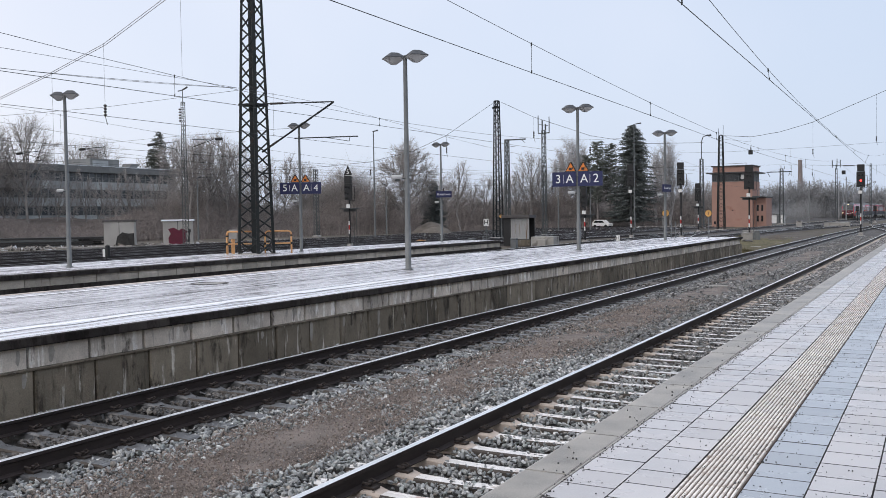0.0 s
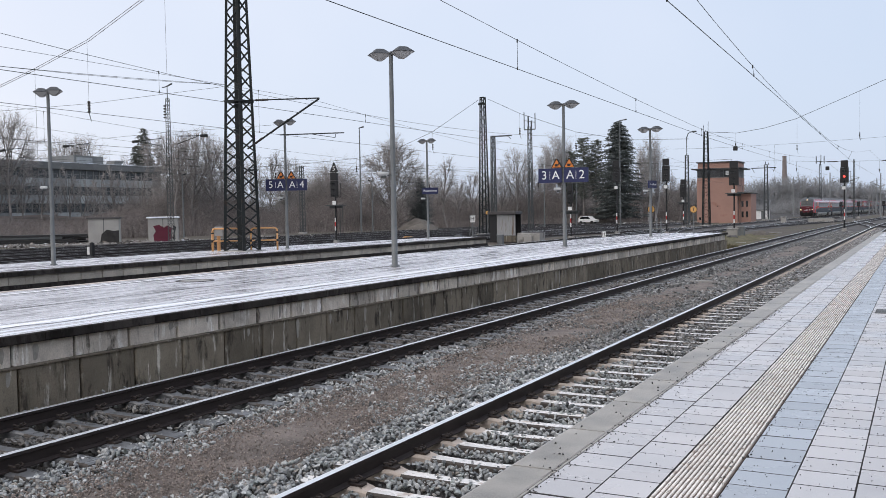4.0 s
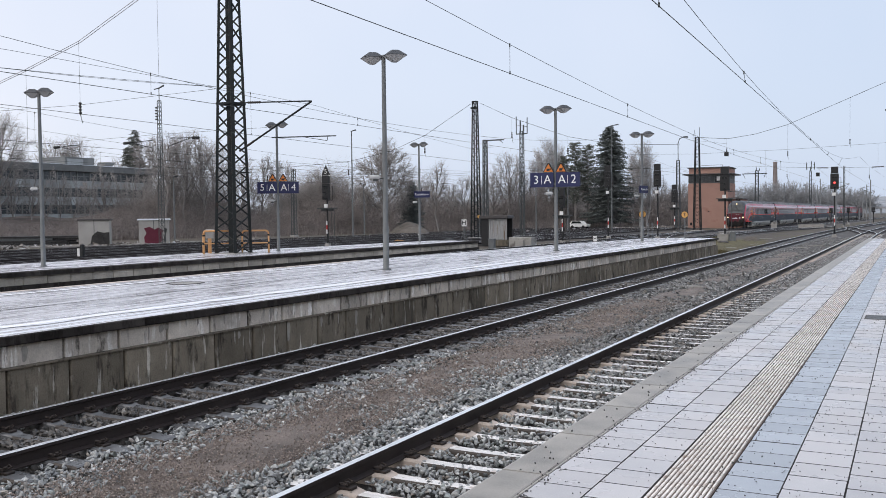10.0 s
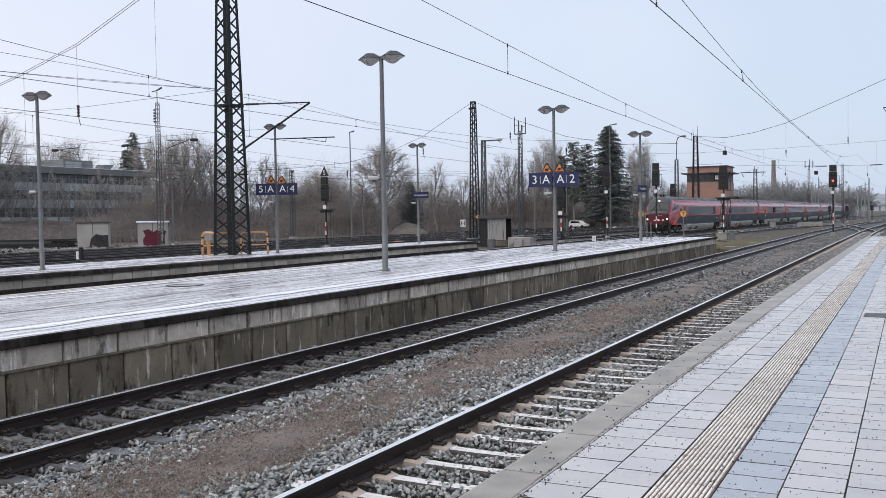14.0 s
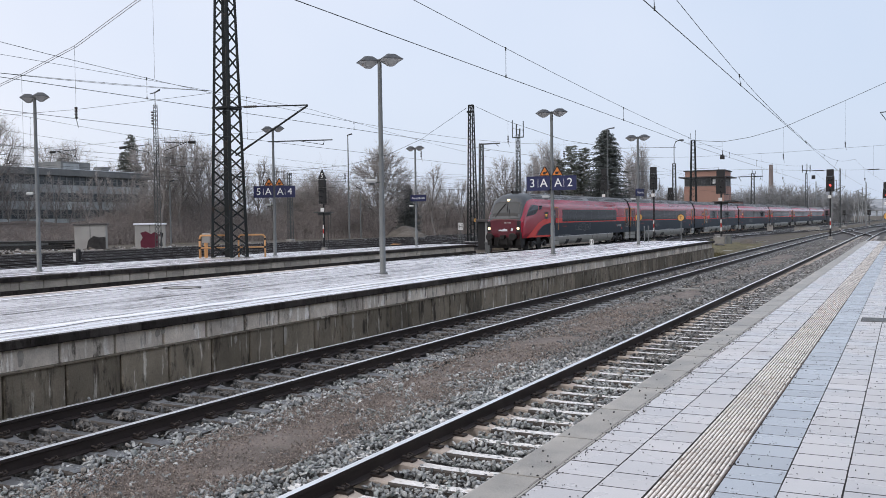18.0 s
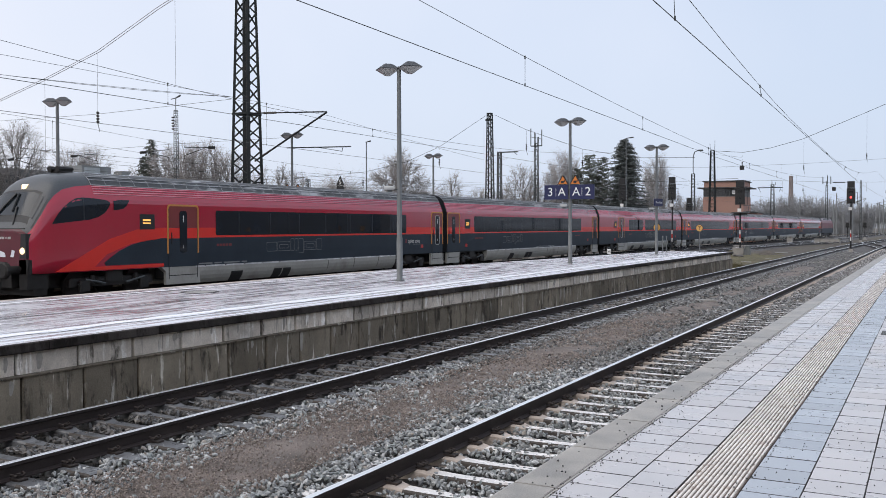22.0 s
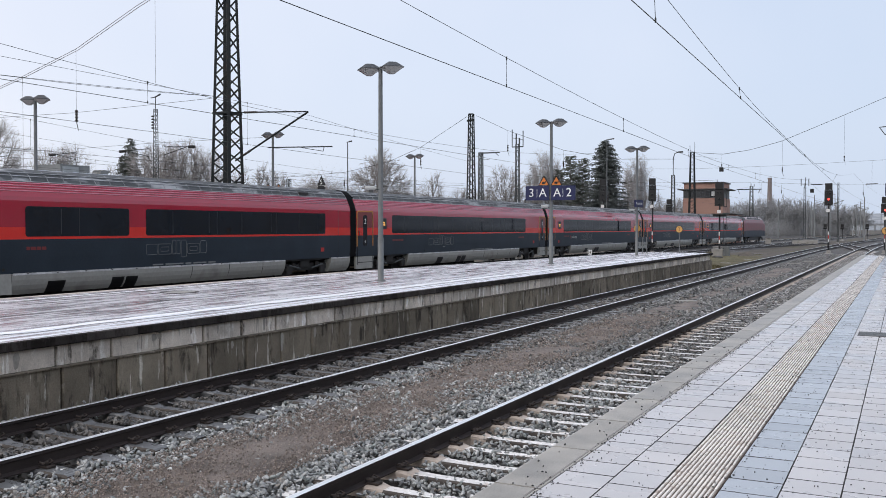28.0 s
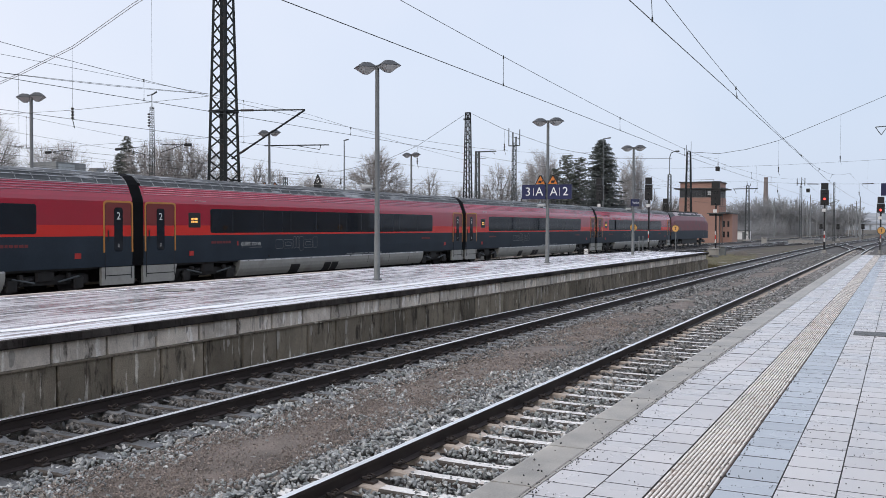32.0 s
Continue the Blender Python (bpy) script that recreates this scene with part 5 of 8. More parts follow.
def coach(m, digit, label, bistro=False, framed=False):
    """A carriage; its middle is the origin, its front towards -y."""
    root = thing("train_coach", label, "train carriage", "red carriages of the train", m=m)
    h = 13.02
    mats = body_mats(0)
    part("body", Shape().quad_strip([[(x, y, z) for x, z in outline()] for y in (-h, h)], mat=mats), [RED, FLAME, SLATE, ROOF], root, "dark red and slate carriage body")
    part("floor", Shape().box(-1.3, -h, 0.85, 1.3, h, 0.95), GEAR, root)
    roof_ribs(root, -h + 0.1, h - 0.1)
    rng = random.Random(len(digit) + bistro * 7)
    if bistro:
        windows(root, -5.13, -0.99, [-3.1])
        windows(root, -0.22, 10.86, [3.5, 7.2])
        skirts(root, [(-5.6, 7.85), (11.32, 12.94)], SLOTS)
        part("skirt_wedge", Shape().prism([(-8.4, 0.92), (-5.62, 0.92), (-5.62, 0.30), (-7.3, 0.32)], "x", 1.2, 1.40), SKIRT, root, "slanting pale end of the skirt")
        door(root, -8.1, -6.5, digit, framed=True)
        shift = -8.9 - -10.42
        for y in (11.92, 12.93):
            part("door_outline", Shape().box(1.40, y - 0.012, 0.98, 1.412, y + 0.012, 3.1), BLACK, root)
        part("door_outline", Shape().box(1.40, 11.93, 3.09, 1.412, 12.92, 3.11), BLACK, root)
        word_mark(root, -0.2)
        bars("caption_bar", root, -5.1, 1.62, (0.12, 0.2, 0.14, 0.16), 0.10, CAPTION)
        part("roof_hatch", Shape().box(0.98, 9.2, 3.72, 1.17, 9.9, 3.90, c=0.03), GEAR, root, "dark hatch in the roof edge")
    else:
        windows(root, -9.55, 9.05, [-5.0, 0.1, 4.6])
        skirts(root, [(-7.8, 7.95)], SLOTS)
        door(root, -12.98, -11.42, digit, slant=1, framed=False)
        door(root, 11.66, 13.0, digit, framed=framed)
        shift = 0.0
        word_mark(root, -5.45)
        bars("caption_bar", root, -9.5, 1.62, (0.13, 0.1, 0.16, 0.12, 0.14, 0.1, 0.15), 0.09, CAPTION, gap=0.04)
        bars("caption_bar", root, 7.75, 1.62, (0.14, 0.1, 0.15, 0.12, 0.16, 0.12), 0.09, CAPTION, gap=0.04)
    bogie(root, -9.5)
    bogie(root, 9.5)
    frame_ = part("display_frame", Shape().box(1.38, -10.76 + shift, 2.24, 1.417, -10.1 + shift, 2.80, c=0.012), BLACK, root, "black destination display")
    for z, ws in ((2.53, (0.10, 0.06, 0.14)), (2.42, (0.06, 0.09, 0.05, 0.08))):
        bars("display_text", frame_, -10.62 + shift, z, ws, 0.07, DISPLAY, x=1.419, gap=0.02)
    bars("logo_bar", root, -10.42 + shift, 3.18, (0.1, 0.11, 0.04, 0.04, 0.05, 0.11, 0.05), 0.075, FRAME_PALE, x=1.385, gap=0.02, slant=0.02)
    part("notice_plate", Shape().box(1.4, -10.72 + shift, 1.18, 1.416, -10.48 + shift, 1.36), RED_PAINT, root)
    part("notice_plate", Shape().box(1.4, 10.5, 1.22, 1.416, 10.75, 1.40), RED_PAINT, root)
    bars("stencil_bar", root, 0.1, 0.965, (0.5, 0.9, 0.3, 0.7, 0.4), 0.05, GREY_LINE, gap=0.12)
    part("latch", Shape().lathe([(0.05, 0.0), (0.05, 0.015)], 10), GEAR, root, m=pose(1.40, -5.9, 1.05, 0, 90, 0))
    part("end_wall", Shape().box(-1.2, -h - 0.02, 1.0, 1.2, -h + 0.05, 3.8), BELLOW, root)
    bel = [(x * 1.004, z * 1.002 + 0.005) for x, z in outline(low=0.75)]
    part("gangway_bellow", Shape().quad_strip([[(x, y, z) for x, z in bel] for y in (h - 0.05, h + 0.44)]), BELLOW, root, "black rubber gangway between carriages")
    part("underframe_box", Shape().box(-1.0, -6.5, 0.35, 1.0, 6.5, 0.9, c=0.05), GEAR, root)
    for a, b in ((-12.9, -6.6), (6.6, 12.9)):
        part("underframe_box", Shape().box(-0.6, a, 0.40, 0.6, b, 0.93, c=0.04), GEAR, root)
    part("coupler_gear", Shape().box(-0.9, h - 1.2, 0.4, 0.9, h + 0.3, 0.95), GEAR, root)
    return root


COACH_LABEL = "dark red and slate-grey express carriage with black window band"


def control_car(m):
    root = thing("control_car", "leading red control car with sloping dark nose and lit headlights", "train carriage", "red carriages of the train", m=m)
    h = 13.02
    full = outline()
    n = len(full)
    # stations of the nose: y from the tip, width, height, lowest edge
    front = -13.25
    stations = [(0.0, 0.86, 0.40), (0.15, 0.93, 0.46), (0.33, 0.965, 0.545), (0.55, 0.978, 0.657), (0.78, 0.99, 0.781), (1.0, 0.996, 0.864), (1.3, 1.0, 0.935), (1.8, 1.0, 0.978), (2.4, 1.0, 1.0)]
    mats = body_mats(0)
    nose_m = [1 if m_ == 3 else 0 for m_ in mats]

    def profile(d):
        """Right half of the nose d metres behind its tip, from the crown down: x, z."""
        ds = [q[0] for q in stations]
        k, kz = np.interp(d, ds, [q[1] for q in stations]), np.interp(d, ds, [q[2] for q in stations])
        blunt = max(0.0, 1 - d / 1.8)
        return [(float(k * ((1 - blunt) * x + blunt * (1.41 * max(1 - ((z - 0.92) / 3.24) ** 8, 0.0) ** 0.25 if x else 0.0))), float(0.92 + (z - 0.92) * kz)) for x, z in SIDE]
    rings = []
    for d in (0.0, 0.08, 0.18, 0.33, 0.55, 0.78, 1.0, 1.3, 1.8, 2.4):
        half = profile(d)
        rings.append([(x, front + d, z) for x, z in half] + [(-x, front + d, z) for x, z in reversed(half[1:])])
    part("nose", Shape().quad_strip(rings[1:], mat=nose_m, caps=False), [RED, DOME], root, "rounded dark red nose", smooth=True)
    face = Shape().quad_strip(rings[:2], mat=nose_m, caps=False)
    face.sheet(list(reversed(rings[0])), 0)
    part("nose_face", face, [NOSE_RED, NOSE_RED], root, "dirty dark red front of the nose", smooth=True)
    for a, b in ((0.8, 5.5), (20.6, 26.1)):
        part("underframe_box", Shape().box(-0.6, front + a, 0.40, 0.6, front + b, 0.93, c=0.04), GEAR, root)
    part("body", Shape().quad_strip([[(x, y, z) for x, z in full] for y in (front + 2.4, front + 5.2)], mat=[3 if q == 3 else 0 for q in mats], caps=False), [RED, FLAME, SLATE, ROOF], root, "dark red body behind the cab")
    part("body", Shape().quad_strip([[(x, y, z) for x, z in full] for y in (front + 5.2, h)], mat=mats), [RED, FLAME, SLATE, ROOF], root, "red and slate carriage body")
    # windscreen
    def crown(x, d):
        half = profile(d)
        return (x, front + d, float(np.interp(abs(x), [q[0] for q in half[:9]], [q[1] for q in half[:9]])))

    def skin(d, z):
        """Half width of the nose d metres behind its tip, at height z."""
        half = profile(d)
        return float(np.interp(z, [q[1] for q in reversed(half)], [q[0] for q in reversed(half)]))

    def pane_patch(columns, e, proud):
        """A pane that lies on the curved side: columns of d, lower and upper edge."""
        rows_ = [[(e * (skin(d, z0 + (z1 - z0) * i / 5) + proud), front + d, z0 + (z1 - z0) * i / 5) for i in range(6)] for d, z0, z1 in columns]
        return Shape().quad_strip(rows_ if e > 0 else [list(reversed(r_)) for r_ in rows_], closed=False)
    xs = [-1.1, -0.85, -0.6, -0.3, 0, 0.3, 0.6, 0.85, 1.1]
    for name_, mat_, reach, ds_, lift_, note in (("windscreen_surround", BLACK, 1.09, (0.22, 0.33, 0.55, 0.78, 0.84), 0.008, "black band round the windscreen"), ("windscreen", SCREEN, 0.97, (0.35, 0.45, 0.55, 0.66, 0.78), 0.016, "large raked windscreen")):
        rows_ = [[(x_, y_ - lift_ * 0.8, z_ + lift_ * 0.6) for x_, y_, z_ in [crown(q * reach, d) for q in xs]] for d in ds_]
        part(name_, Shape().quad_strip(rows_, closed=False), mat_, root, note, smooth=True)
    for e in (-1, 1):
        lamp = part("headlight_housing", Shape().prism([(e * 0.97, 1.40), (e * 1.26, 1.40), (e * 1.24, 2.14), (e * 1.03, 2.14)], "y", front - 0.03, front + 0.34), BLACK, root, "black headlight housing")
        part("headlight", Shape().quad_strip([[(e * 1.10 + r * math.cos(6.28318 * i / 14), front + y, 1.62 + r * math.sin(6.28318 * i / 14)) for i in range(14)] for y, r in ((-0.02, 0.11), (-0.06, 0.09))]), HEADLIGHT, lamp, "lit warm white headlight")
        part("buffer", Shape().quad_strip([[(e * 0.875 + r * math.cos(6.28318 * i / 14), front + y, 1.05 + r * math.sin(6.28318 * i / 14)) for i in range(14)] for y, r in ((0.25, 0.13), (-0.42, 0.13), (-0.44, 0.26), (-0.56, 0.27), (-0.60, 0.22))]), GEAR, root, "round dark buffer")
        part("side_cheek", Shape().prism([(e * 0.9, 0.45), (e * 1.25, 0.45), (e * 1.3, 1.35), (e * 0.9, 1.35)], "y", front - 0.0, front + 0.75), GEAR, root)
    part("top_light", Shape().box(-0.10, front + 0.86, 3.52, 0.10, front + 1.1, 3.70, c=0.02), HEADLIGHT, root, "lit lamp above the windscreen")
    part("coupling", Shape().box(-0.16, front - 0.35, 0.9, 0.16, front + 0.3, 1.15).box(-0.7, front - 0.12, 0.5, 0.7, front + 0.2, 1.0).beam((-0.3, front - 0.2, 0.95), (-0.35, front - 0.25, 0.45), 0.04).beam((0.3, front - 0.2, 0.95), (0.34, front - 0.25, 0.45), 0.04), GEAR, root, "dark coupling gear and hoses")
    part("snow_plough", Shape().prism([(-1.2, 0.25), (1.2, 0.25), (1.25, 0.95), (-1.25, 0.95)], "y", front + 0.25, front + 0.75), GEAR, root)
    part("buffer_beam", Shape().box(-1.3, front + 0.05, 0.92, 1.3, front + 0.6, 1.36, c=0.04), GEAR, root, "black buffer beam")
    part("grab_rail", Shape().beam((-1.22, front - 0.04, 2.30), (1.22, front - 0.04, 2.30), 0.024), BLACK, root)
    for a, b in ((-0.72, -0.10), (0.42, 0.02)):
        part("wiper", Shape().beam((a, front + 0.16, 2.42), ((a + b) / 2, front + 0.46, 2.98), 0.028, n=5).beam((a * 0.5 + b * 0.5 - 0.12, front + 0.38, 2.84), (b, front + 0.70, 3.40), 0.03, n=5), BLACK, root, "black wiper")
    part("snow_patch", Shape().sheet([(-0.45, front - 0.012, 1.44), (0.3, front - 0.012, 1.43), (0.26, front - 0.008, 1.56), (0.05, front - 0.008, 1.62), (-0.12, front - 0.008, 1.54), (-0.3, front - 0.008, 1.55)]), SNOW, root, "snow caked on the nose")
    part("snow_patch", Shape().sheet([(0.5, front - 0.012, 1.44), (0.68, front - 0.012, 1.43), (0.72, front - 0.008, 1.62), (0.58, front - 0.008, 1.66), (0.55, front - 0.008, 1.52)]), SNOW, root, "snow caked on the nose")
    for k, w in enumerate((0.07, 0.09, 0.03, 0.03, 0.04, 0.09, 0.05)):
        part("logo_bar", Shape().box(0.05 + k * 0.075, front - 0.012, 1.98, 0.05 + k * 0.075 + w * 0.7, front + 0.02, 2.05), FRAME_PALE, root)
    x = 1.413
    for e in (-1, 1):
        y = front
        win = part("cab_window", pane_patch([(0.81, 2.43, 2.46), (1.0, 2.46, 2.74), (1.2, 2.48, 2.95), (1.45, 2.505, 3.13), (1.7, 2.53, 3.25), (1.95, 2.555, 3.29), (2.2, 2.58, 3.285), (2.55, 2.67, 3.265), (2.8, 2.80, 3.235), (2.95, 2.95, 3.21), (3.04, 3.10, 3.14)], e, 0.008), PANE, root, "dark curved cab side window", smooth=True)
        part("frame", pane_patch([(1.96, 2.56, 3.28), (2.0, 2.565, 3.28)], e, 0.014), WINDOW_LINE, win)
        part("small_window", pane_patch([(3.18, 2.90, 3.20), (3.4, 2.92, 3.24), (3.6, 2.96, 3.245), (3.74, 3.06, 3.245), (3.86, 3.22, 3.25)], e, 0.008), PANE, root, "small triangular window", smooth=True)
        lo, hi = (x - 0.02, x + 0.002) if e > 0 else (-x - 0.002, -x + 0.02)
        part("flame_stripe", Shape().prism([(y + 0.9, 0.95), (y + 5.4, 0.95), (y + 5.4, 1.06), (y + 2.4, 1.06), (y + 2.9, 1.45), (y + 3.9, 1.78), (y + 5.21, 1.93), (y + 5.21, 2.31), (y + 4.2, 2.27), (y + 3.0, 1.95), (y + 2.0, 1.48)], "x", lo, hi), FLAME, root, "bright red flame stripe")
        part("grey_flank", Shape().prism([(y + 2.85, 1.08), (y + 5.21, 1.08), (y + 5.21, 1.93), (y + 4.5, 1.87), (y + 3.9, 1.74), (y + 3.4, 1.55), (y + 3.0, 1.32), (y + 2.78, 1.16)], "x", lo, hi), SLATE, root)
    bogie(root, front + 3.35)
    bogie(root, 9.5)
    roof_ribs(root, front + 2.45, h - 0.1)
    part("roof_unit", Shape().box(-0.25, front + 2.05, 4.08, 0.25, front + 2.6, 4.20, c=0.04).beam((-0.16, front + 1.95, 4.24), (-0.16, front + 2.5, 4.26), 0.10, 0.06, n=8).beam((0.16, front + 2.0, 4.24), (0.16, front + 2.6, 4.26), 0.10, 0.06, n=8), GEAR, root, "dark twin roof horns")
    windows(root, front + 8.05, 9.0, [front + 12.5, front + 16.9, 7.4])
    quiet_words(root, 9.8)
    bars("caption_bar", root, front + 8.1, 1.62, (0.14, 0.1, 0.15, 0.12, 0.16), 0.09, CAPTION, gap=0.04)
    part("notice_plate", Shape().box(1.4, 10.5, 1.22, 1.416, 10.75, 1.40), RED_PAINT, root)
    bars("stencil_bar", root, -6.1, 0.965, (0.7, 0.4, 0.9, 0.3), 0.05, GREY_LINE, gap=0.12)
    skirts(root, [(front + 6.95, 7.94)], SLOTS)
    part("skirt_wedge", Shape().prism([(front + 5.3, 0.92), (front + 6.95, 0.92), (front + 6.95, 0.32), (front + 6.1, 0.34)], "x", 1.2, 1.40), SKIRT, root, "slanting pale end of the skirt")
    door(root, front + 5.55, front + 7.15, "1")
    door(root, 11.66, 13.0, "1", framed=True)
    part("display_frame", Shape().box(1.38, front + 4.30, 2.26, 1.417, front + 4.98, 2.78), BLACK, root, "black destination display")
    part("display_text", Shape().box(1.4, front + 4.44, 2.55, 1.421, front + 4.80, 2.61).box(1.4, front + 4.44, 2.45, 1.421, front + 4.8, 2.5), DISPLAY, root, "lit amber display bars")
    word_mark(root, -2.2, k=2.0)
    part("gangway_bellow", Shape().quad_strip([[(x * 1.004, y, z * 1.002 + 0.005) for x, z in outline(low=0.75)] for y in (h - 0.05, h + 0.44)]), BELLOW, root, "black rubber gangway between carriages")
    part("underframe_box", Shape().box(-1.0, -6.0, 0.35, 1.0, 6.5, 0.9, c=0.05), GEAR, root)
    return root


ROOF_PALE = surface("locomotive_pale_roof", carried=True, colour=(0.42, 0.36, 0.37), rough=0.5, vary=0.25, scale=1.5)
LOCO_RED = surface("locomotive_dirty_red", carried=True, colour=(0.17, 0.018, 0.028), rough=0.4, vary=0.25, scale=1.0, fine=14, dark=(0.10, 0.035, 0.035), spot=0.25)


def locomotive(m):
    root = thing("locomotive", "red electric locomotive with rounded ends pushing the train", "locomotive", m=m)
    h = 9.6
    full = outline()
    mats = body_mats(0)
    rings = []
    for y, k, kz in ((-h, 0.92, 0.70), (-h + 0.3, 0.965, 0.84), (-h + 1.0, 0.985, 0.93), (-h + 1.9, 1.0, 0.985), (-h + 2.6, 1.0, 1.0), (h - 2.6, 1.0, 1.0), (h - 1.9, 1.0, 0.985), (h - 1.0, 0.985, 0.93), (h - 0.3, 0.965, 0.84), (h, 0.92, 0.70)):
        rings.append([(x * k, y, 0.92 + (z - 0.92) * kz * 0.98) for x, z in full])
    part("body", Shape().quad_strip(rings, mat=[0 if q == 1 else q for q in mats]), [LOCO_RED, FLAME, SLATE, ROOF, RED], root, "red rounded locomotive body", smooth=False)
    for y in (-6.2, 6.2):
        bogie(root, y, 0.55)
    for e in (-1, 1):
        for y in (-7.7, 7.7):
            part("cab_window", Shape().box(min(e * 1.36, e * 1.40), y - 0.4, 2.45, max(e * 1.36, e * 1.40), y + 0.4, 3.05), PANE, root, "dark cab side window")
            part("cab_door", Shape().box(min(e * 1.38, e * 1.416), y - 0.55 + (1.1 if y < 0 else -0.5), 1.1, max(e * 1.38, e * 1.416), y - 0.48 + (1.1 if y < 0 else -0.5), 2.9), GREY_LINE, root)
        part("grille_band", Shape().box(min(e * 1.08, e * 1.20), -5.6, 3.55, max(e * 1.08, e * 1.20), 5.6, 3.86), MAST_GREY, root, "grey ventilation grilles under the roof")
    for e in (-1, 1):
        part("roof_side", Shape().prism([(e * 1.21, 3.62), (e * 1.22, 3.66), (e * 0.92, 4.04), (e * 0.90, 4.0)], "y", -7.2, 7.2), ROOF_PALE, root, "pale sloping roof edge")
        for y in (-4.6, -2.6, 1.4, 3.4):
            part("roof_opening", Shape().prism([(e * 1.19, 3.72), (e * 1.2, 3.73), (e * 1.0, 3.99), (e * 0.99, 3.97)], "y", y, y + 1.1), BLACK, root, "dark opening in the roof edge")
    part("roof_gear", Shape().box(-0.9, -5.5, 4.02, 0.9, 5.5, 4.2, c=0.04).beam((-0.7, -6.2, 4.35), (0.7, -6.2, 4.35), 0.03).beam((0, -6.8, 4.15), (0, -5.6, 4.4), 0.03), GEAR, root, "dark roof equipment and folded pantograph")
    part("underframe", Shape().box(-1.2, -3.8, 0.35, 1.2, 3.8, 0.95, c=0.06), GEAR, root)
    for e in (-1, 1):
        part("tail_window", Shape().sheet([(-0.85, e * (h + 0.01), 2.5), (0.95, e * (h + 0.01), 2.5), (0.9, e * (h - 0.24), 3.42), (-0.9, e * (h - 0.24), 3.42)]), DARK_GLASS, root, "raked windscreen")
    return root


leader = control_car(pose(-25.19, 256, 0))
coach_one = coach(pose(-25.19, 283, 0), "1", COACH_LABEL)
bistro_coach = coach(pose(-25.19, 309.5, 0), "1", "dark red and slate-grey express carriage with split windows", bistro=True)
coach_two = coach(pose(-25.19, 336, 0), "2", COACH_LABEL)
train = [leader, coach_one, bistro_coach, coach_two] + [copy_thing(coach_two, pose(-25.19, 336 + 26.5 * i, 0)) for i in range(1, 4)] + [locomotive(pose(-25.19, 283 + 165, 0))]
quiet_words(train[4], -7.1)


# ---- signals ----
def main_signal(x, y, top, head=2.1, width=0.72, base=-0.3, lit=False, arrow=False, plate=True, bracket=False, box=True, label="tall black railway signal on a dark post with white-red plates"):
    root = thing("railway_signal", label, "railway signal", "railway signals", m=pose(x, y, base))
    h = top - base
    z0 = h - 0.75 - head + 0.65
    part("post", Shape().beam((0, 0.12, 0), (0, 0.12, h - 0.8), 0.085, 0.07, n=8), BLACK, root, "dark signal post")
    part("footing", Shape().box(-0.35, -0.3, -0.1, 0.35, 0.45, 0.12, c=0.03).box(-0.2, -0.05, 0.1, 0.2, 0.3, 0.4, c=0.02), CONCRETE, root, "concrete footing")
    w = width / 2
    scr = part("screen", Shape().box(-w, -0.10, z0, w, 0.06, h - 0.68, c=0.03), BLACK, root, "black signal screen")
    part("number_box", Shape().box(-w * 0.85, -0.16, h - 0.66, w * 0.85, 0.10, h, c=0.02), BLACK, root, "black box above the screen")
    for i, (dx, dz) in enumerate(((-0.16, 0.25), (0.16, 0.25), (0, 0.62), (0, 0.95))):
        zz = h - 0.68 - dz * head / 1.45
        on = lit and i == 2
        part("lens", Shape().quad_strip([[(dx * width + r * math.cos(6.28318 * k / 12), -0.105 + yy, zz + r * math.sin(6.28318 * k / 12)) for k in range(12)] for yy, r in ((0, 0.10), (-0.02, 0.09))]), SIGNAL_RED if on else DARK_GLASS, scr, "lit red lens" if on else "")
        part("hood", Shape().quad_strip([[(dx * width + 0.12 * math.cos(a), yy, zz + 0.12 * math.sin(a)) for a in (0.2, 0.9, 1.57, 2.24, 2.94)] for yy in (-0.1, -0.32)], closed=False), BLACK, scr)
    if box:
        part("cage", Shape().beam((w + 0.18, 0.1, z0 - 0.05), (w + 0.18, 0.1, z0 + 1.1), 0.02).beam((0, 0.1, z0 - 0.05), (w + 0.18, 0.1, z0 - 0.05), 0.02).beam((w, 0.1, z0 + 1.1), (w + 0.18, 0.1, z0 + 1.1), 0.02), BLACK, root, "thin steel guard")
    if plate:
        for k, mt in enumerate((WHITE, RED_PAINT, WHITE)):
            part("mast_plate", Shape().box(-0.05, 0.0, 1.2 + k * 0.36, 0.05, 0.03, 1.55 + k * 0.36), mt, root, "white and red mast plate")
        part("number_plate", Shape().box(-0.22, -0.02, z0 - 0.65, 0.10, 0.02, z0 - 0.35), WHITE, root, "small white plate")
    if arrow:
        part("triangle", Shape().prism([(-0.42, h + 0.02), (0.42, h + 0.02), (0, h + 0.85)], "y", -0.05, 0.0), BLACK, root, "black triangle board")
        part("triangle_edge", Shape().prism([(-0.42, h - 0.05), (0.42, h - 0.05), (0.42, h + 0.02), (-0.42, h + 0.02)], "y", -0.06, 0.0), WHITE, root)
        writing("numeral", "5", 0.55, WHITE, root, Matrix.Translation((0, -0.06, h + 0.30)) @ Euler((radians(90), 0, 0)).to_matrix().to_4x4())
    if bracket:
        part("service_stage", Shape().box(-0.7, -0.35, z0 - 0.75, 0.75, 0.5, z0 - 0.68).box(-0.6, 0.1, z0 - 0.95, 0.6, 0.2, z0 - 0.75), MAST_GREY, root, "small steel service stage")
        part("ladder", Shape().beam((0.30, 0.3, 0), (0.30, 0.3, z0 - 0.6), 0.025).beam((0.55, 0.3, 0), (0.55, 0.3, z0 - 0.6), 0.025), MAST_GREY, root, "steel ladder")
    return root


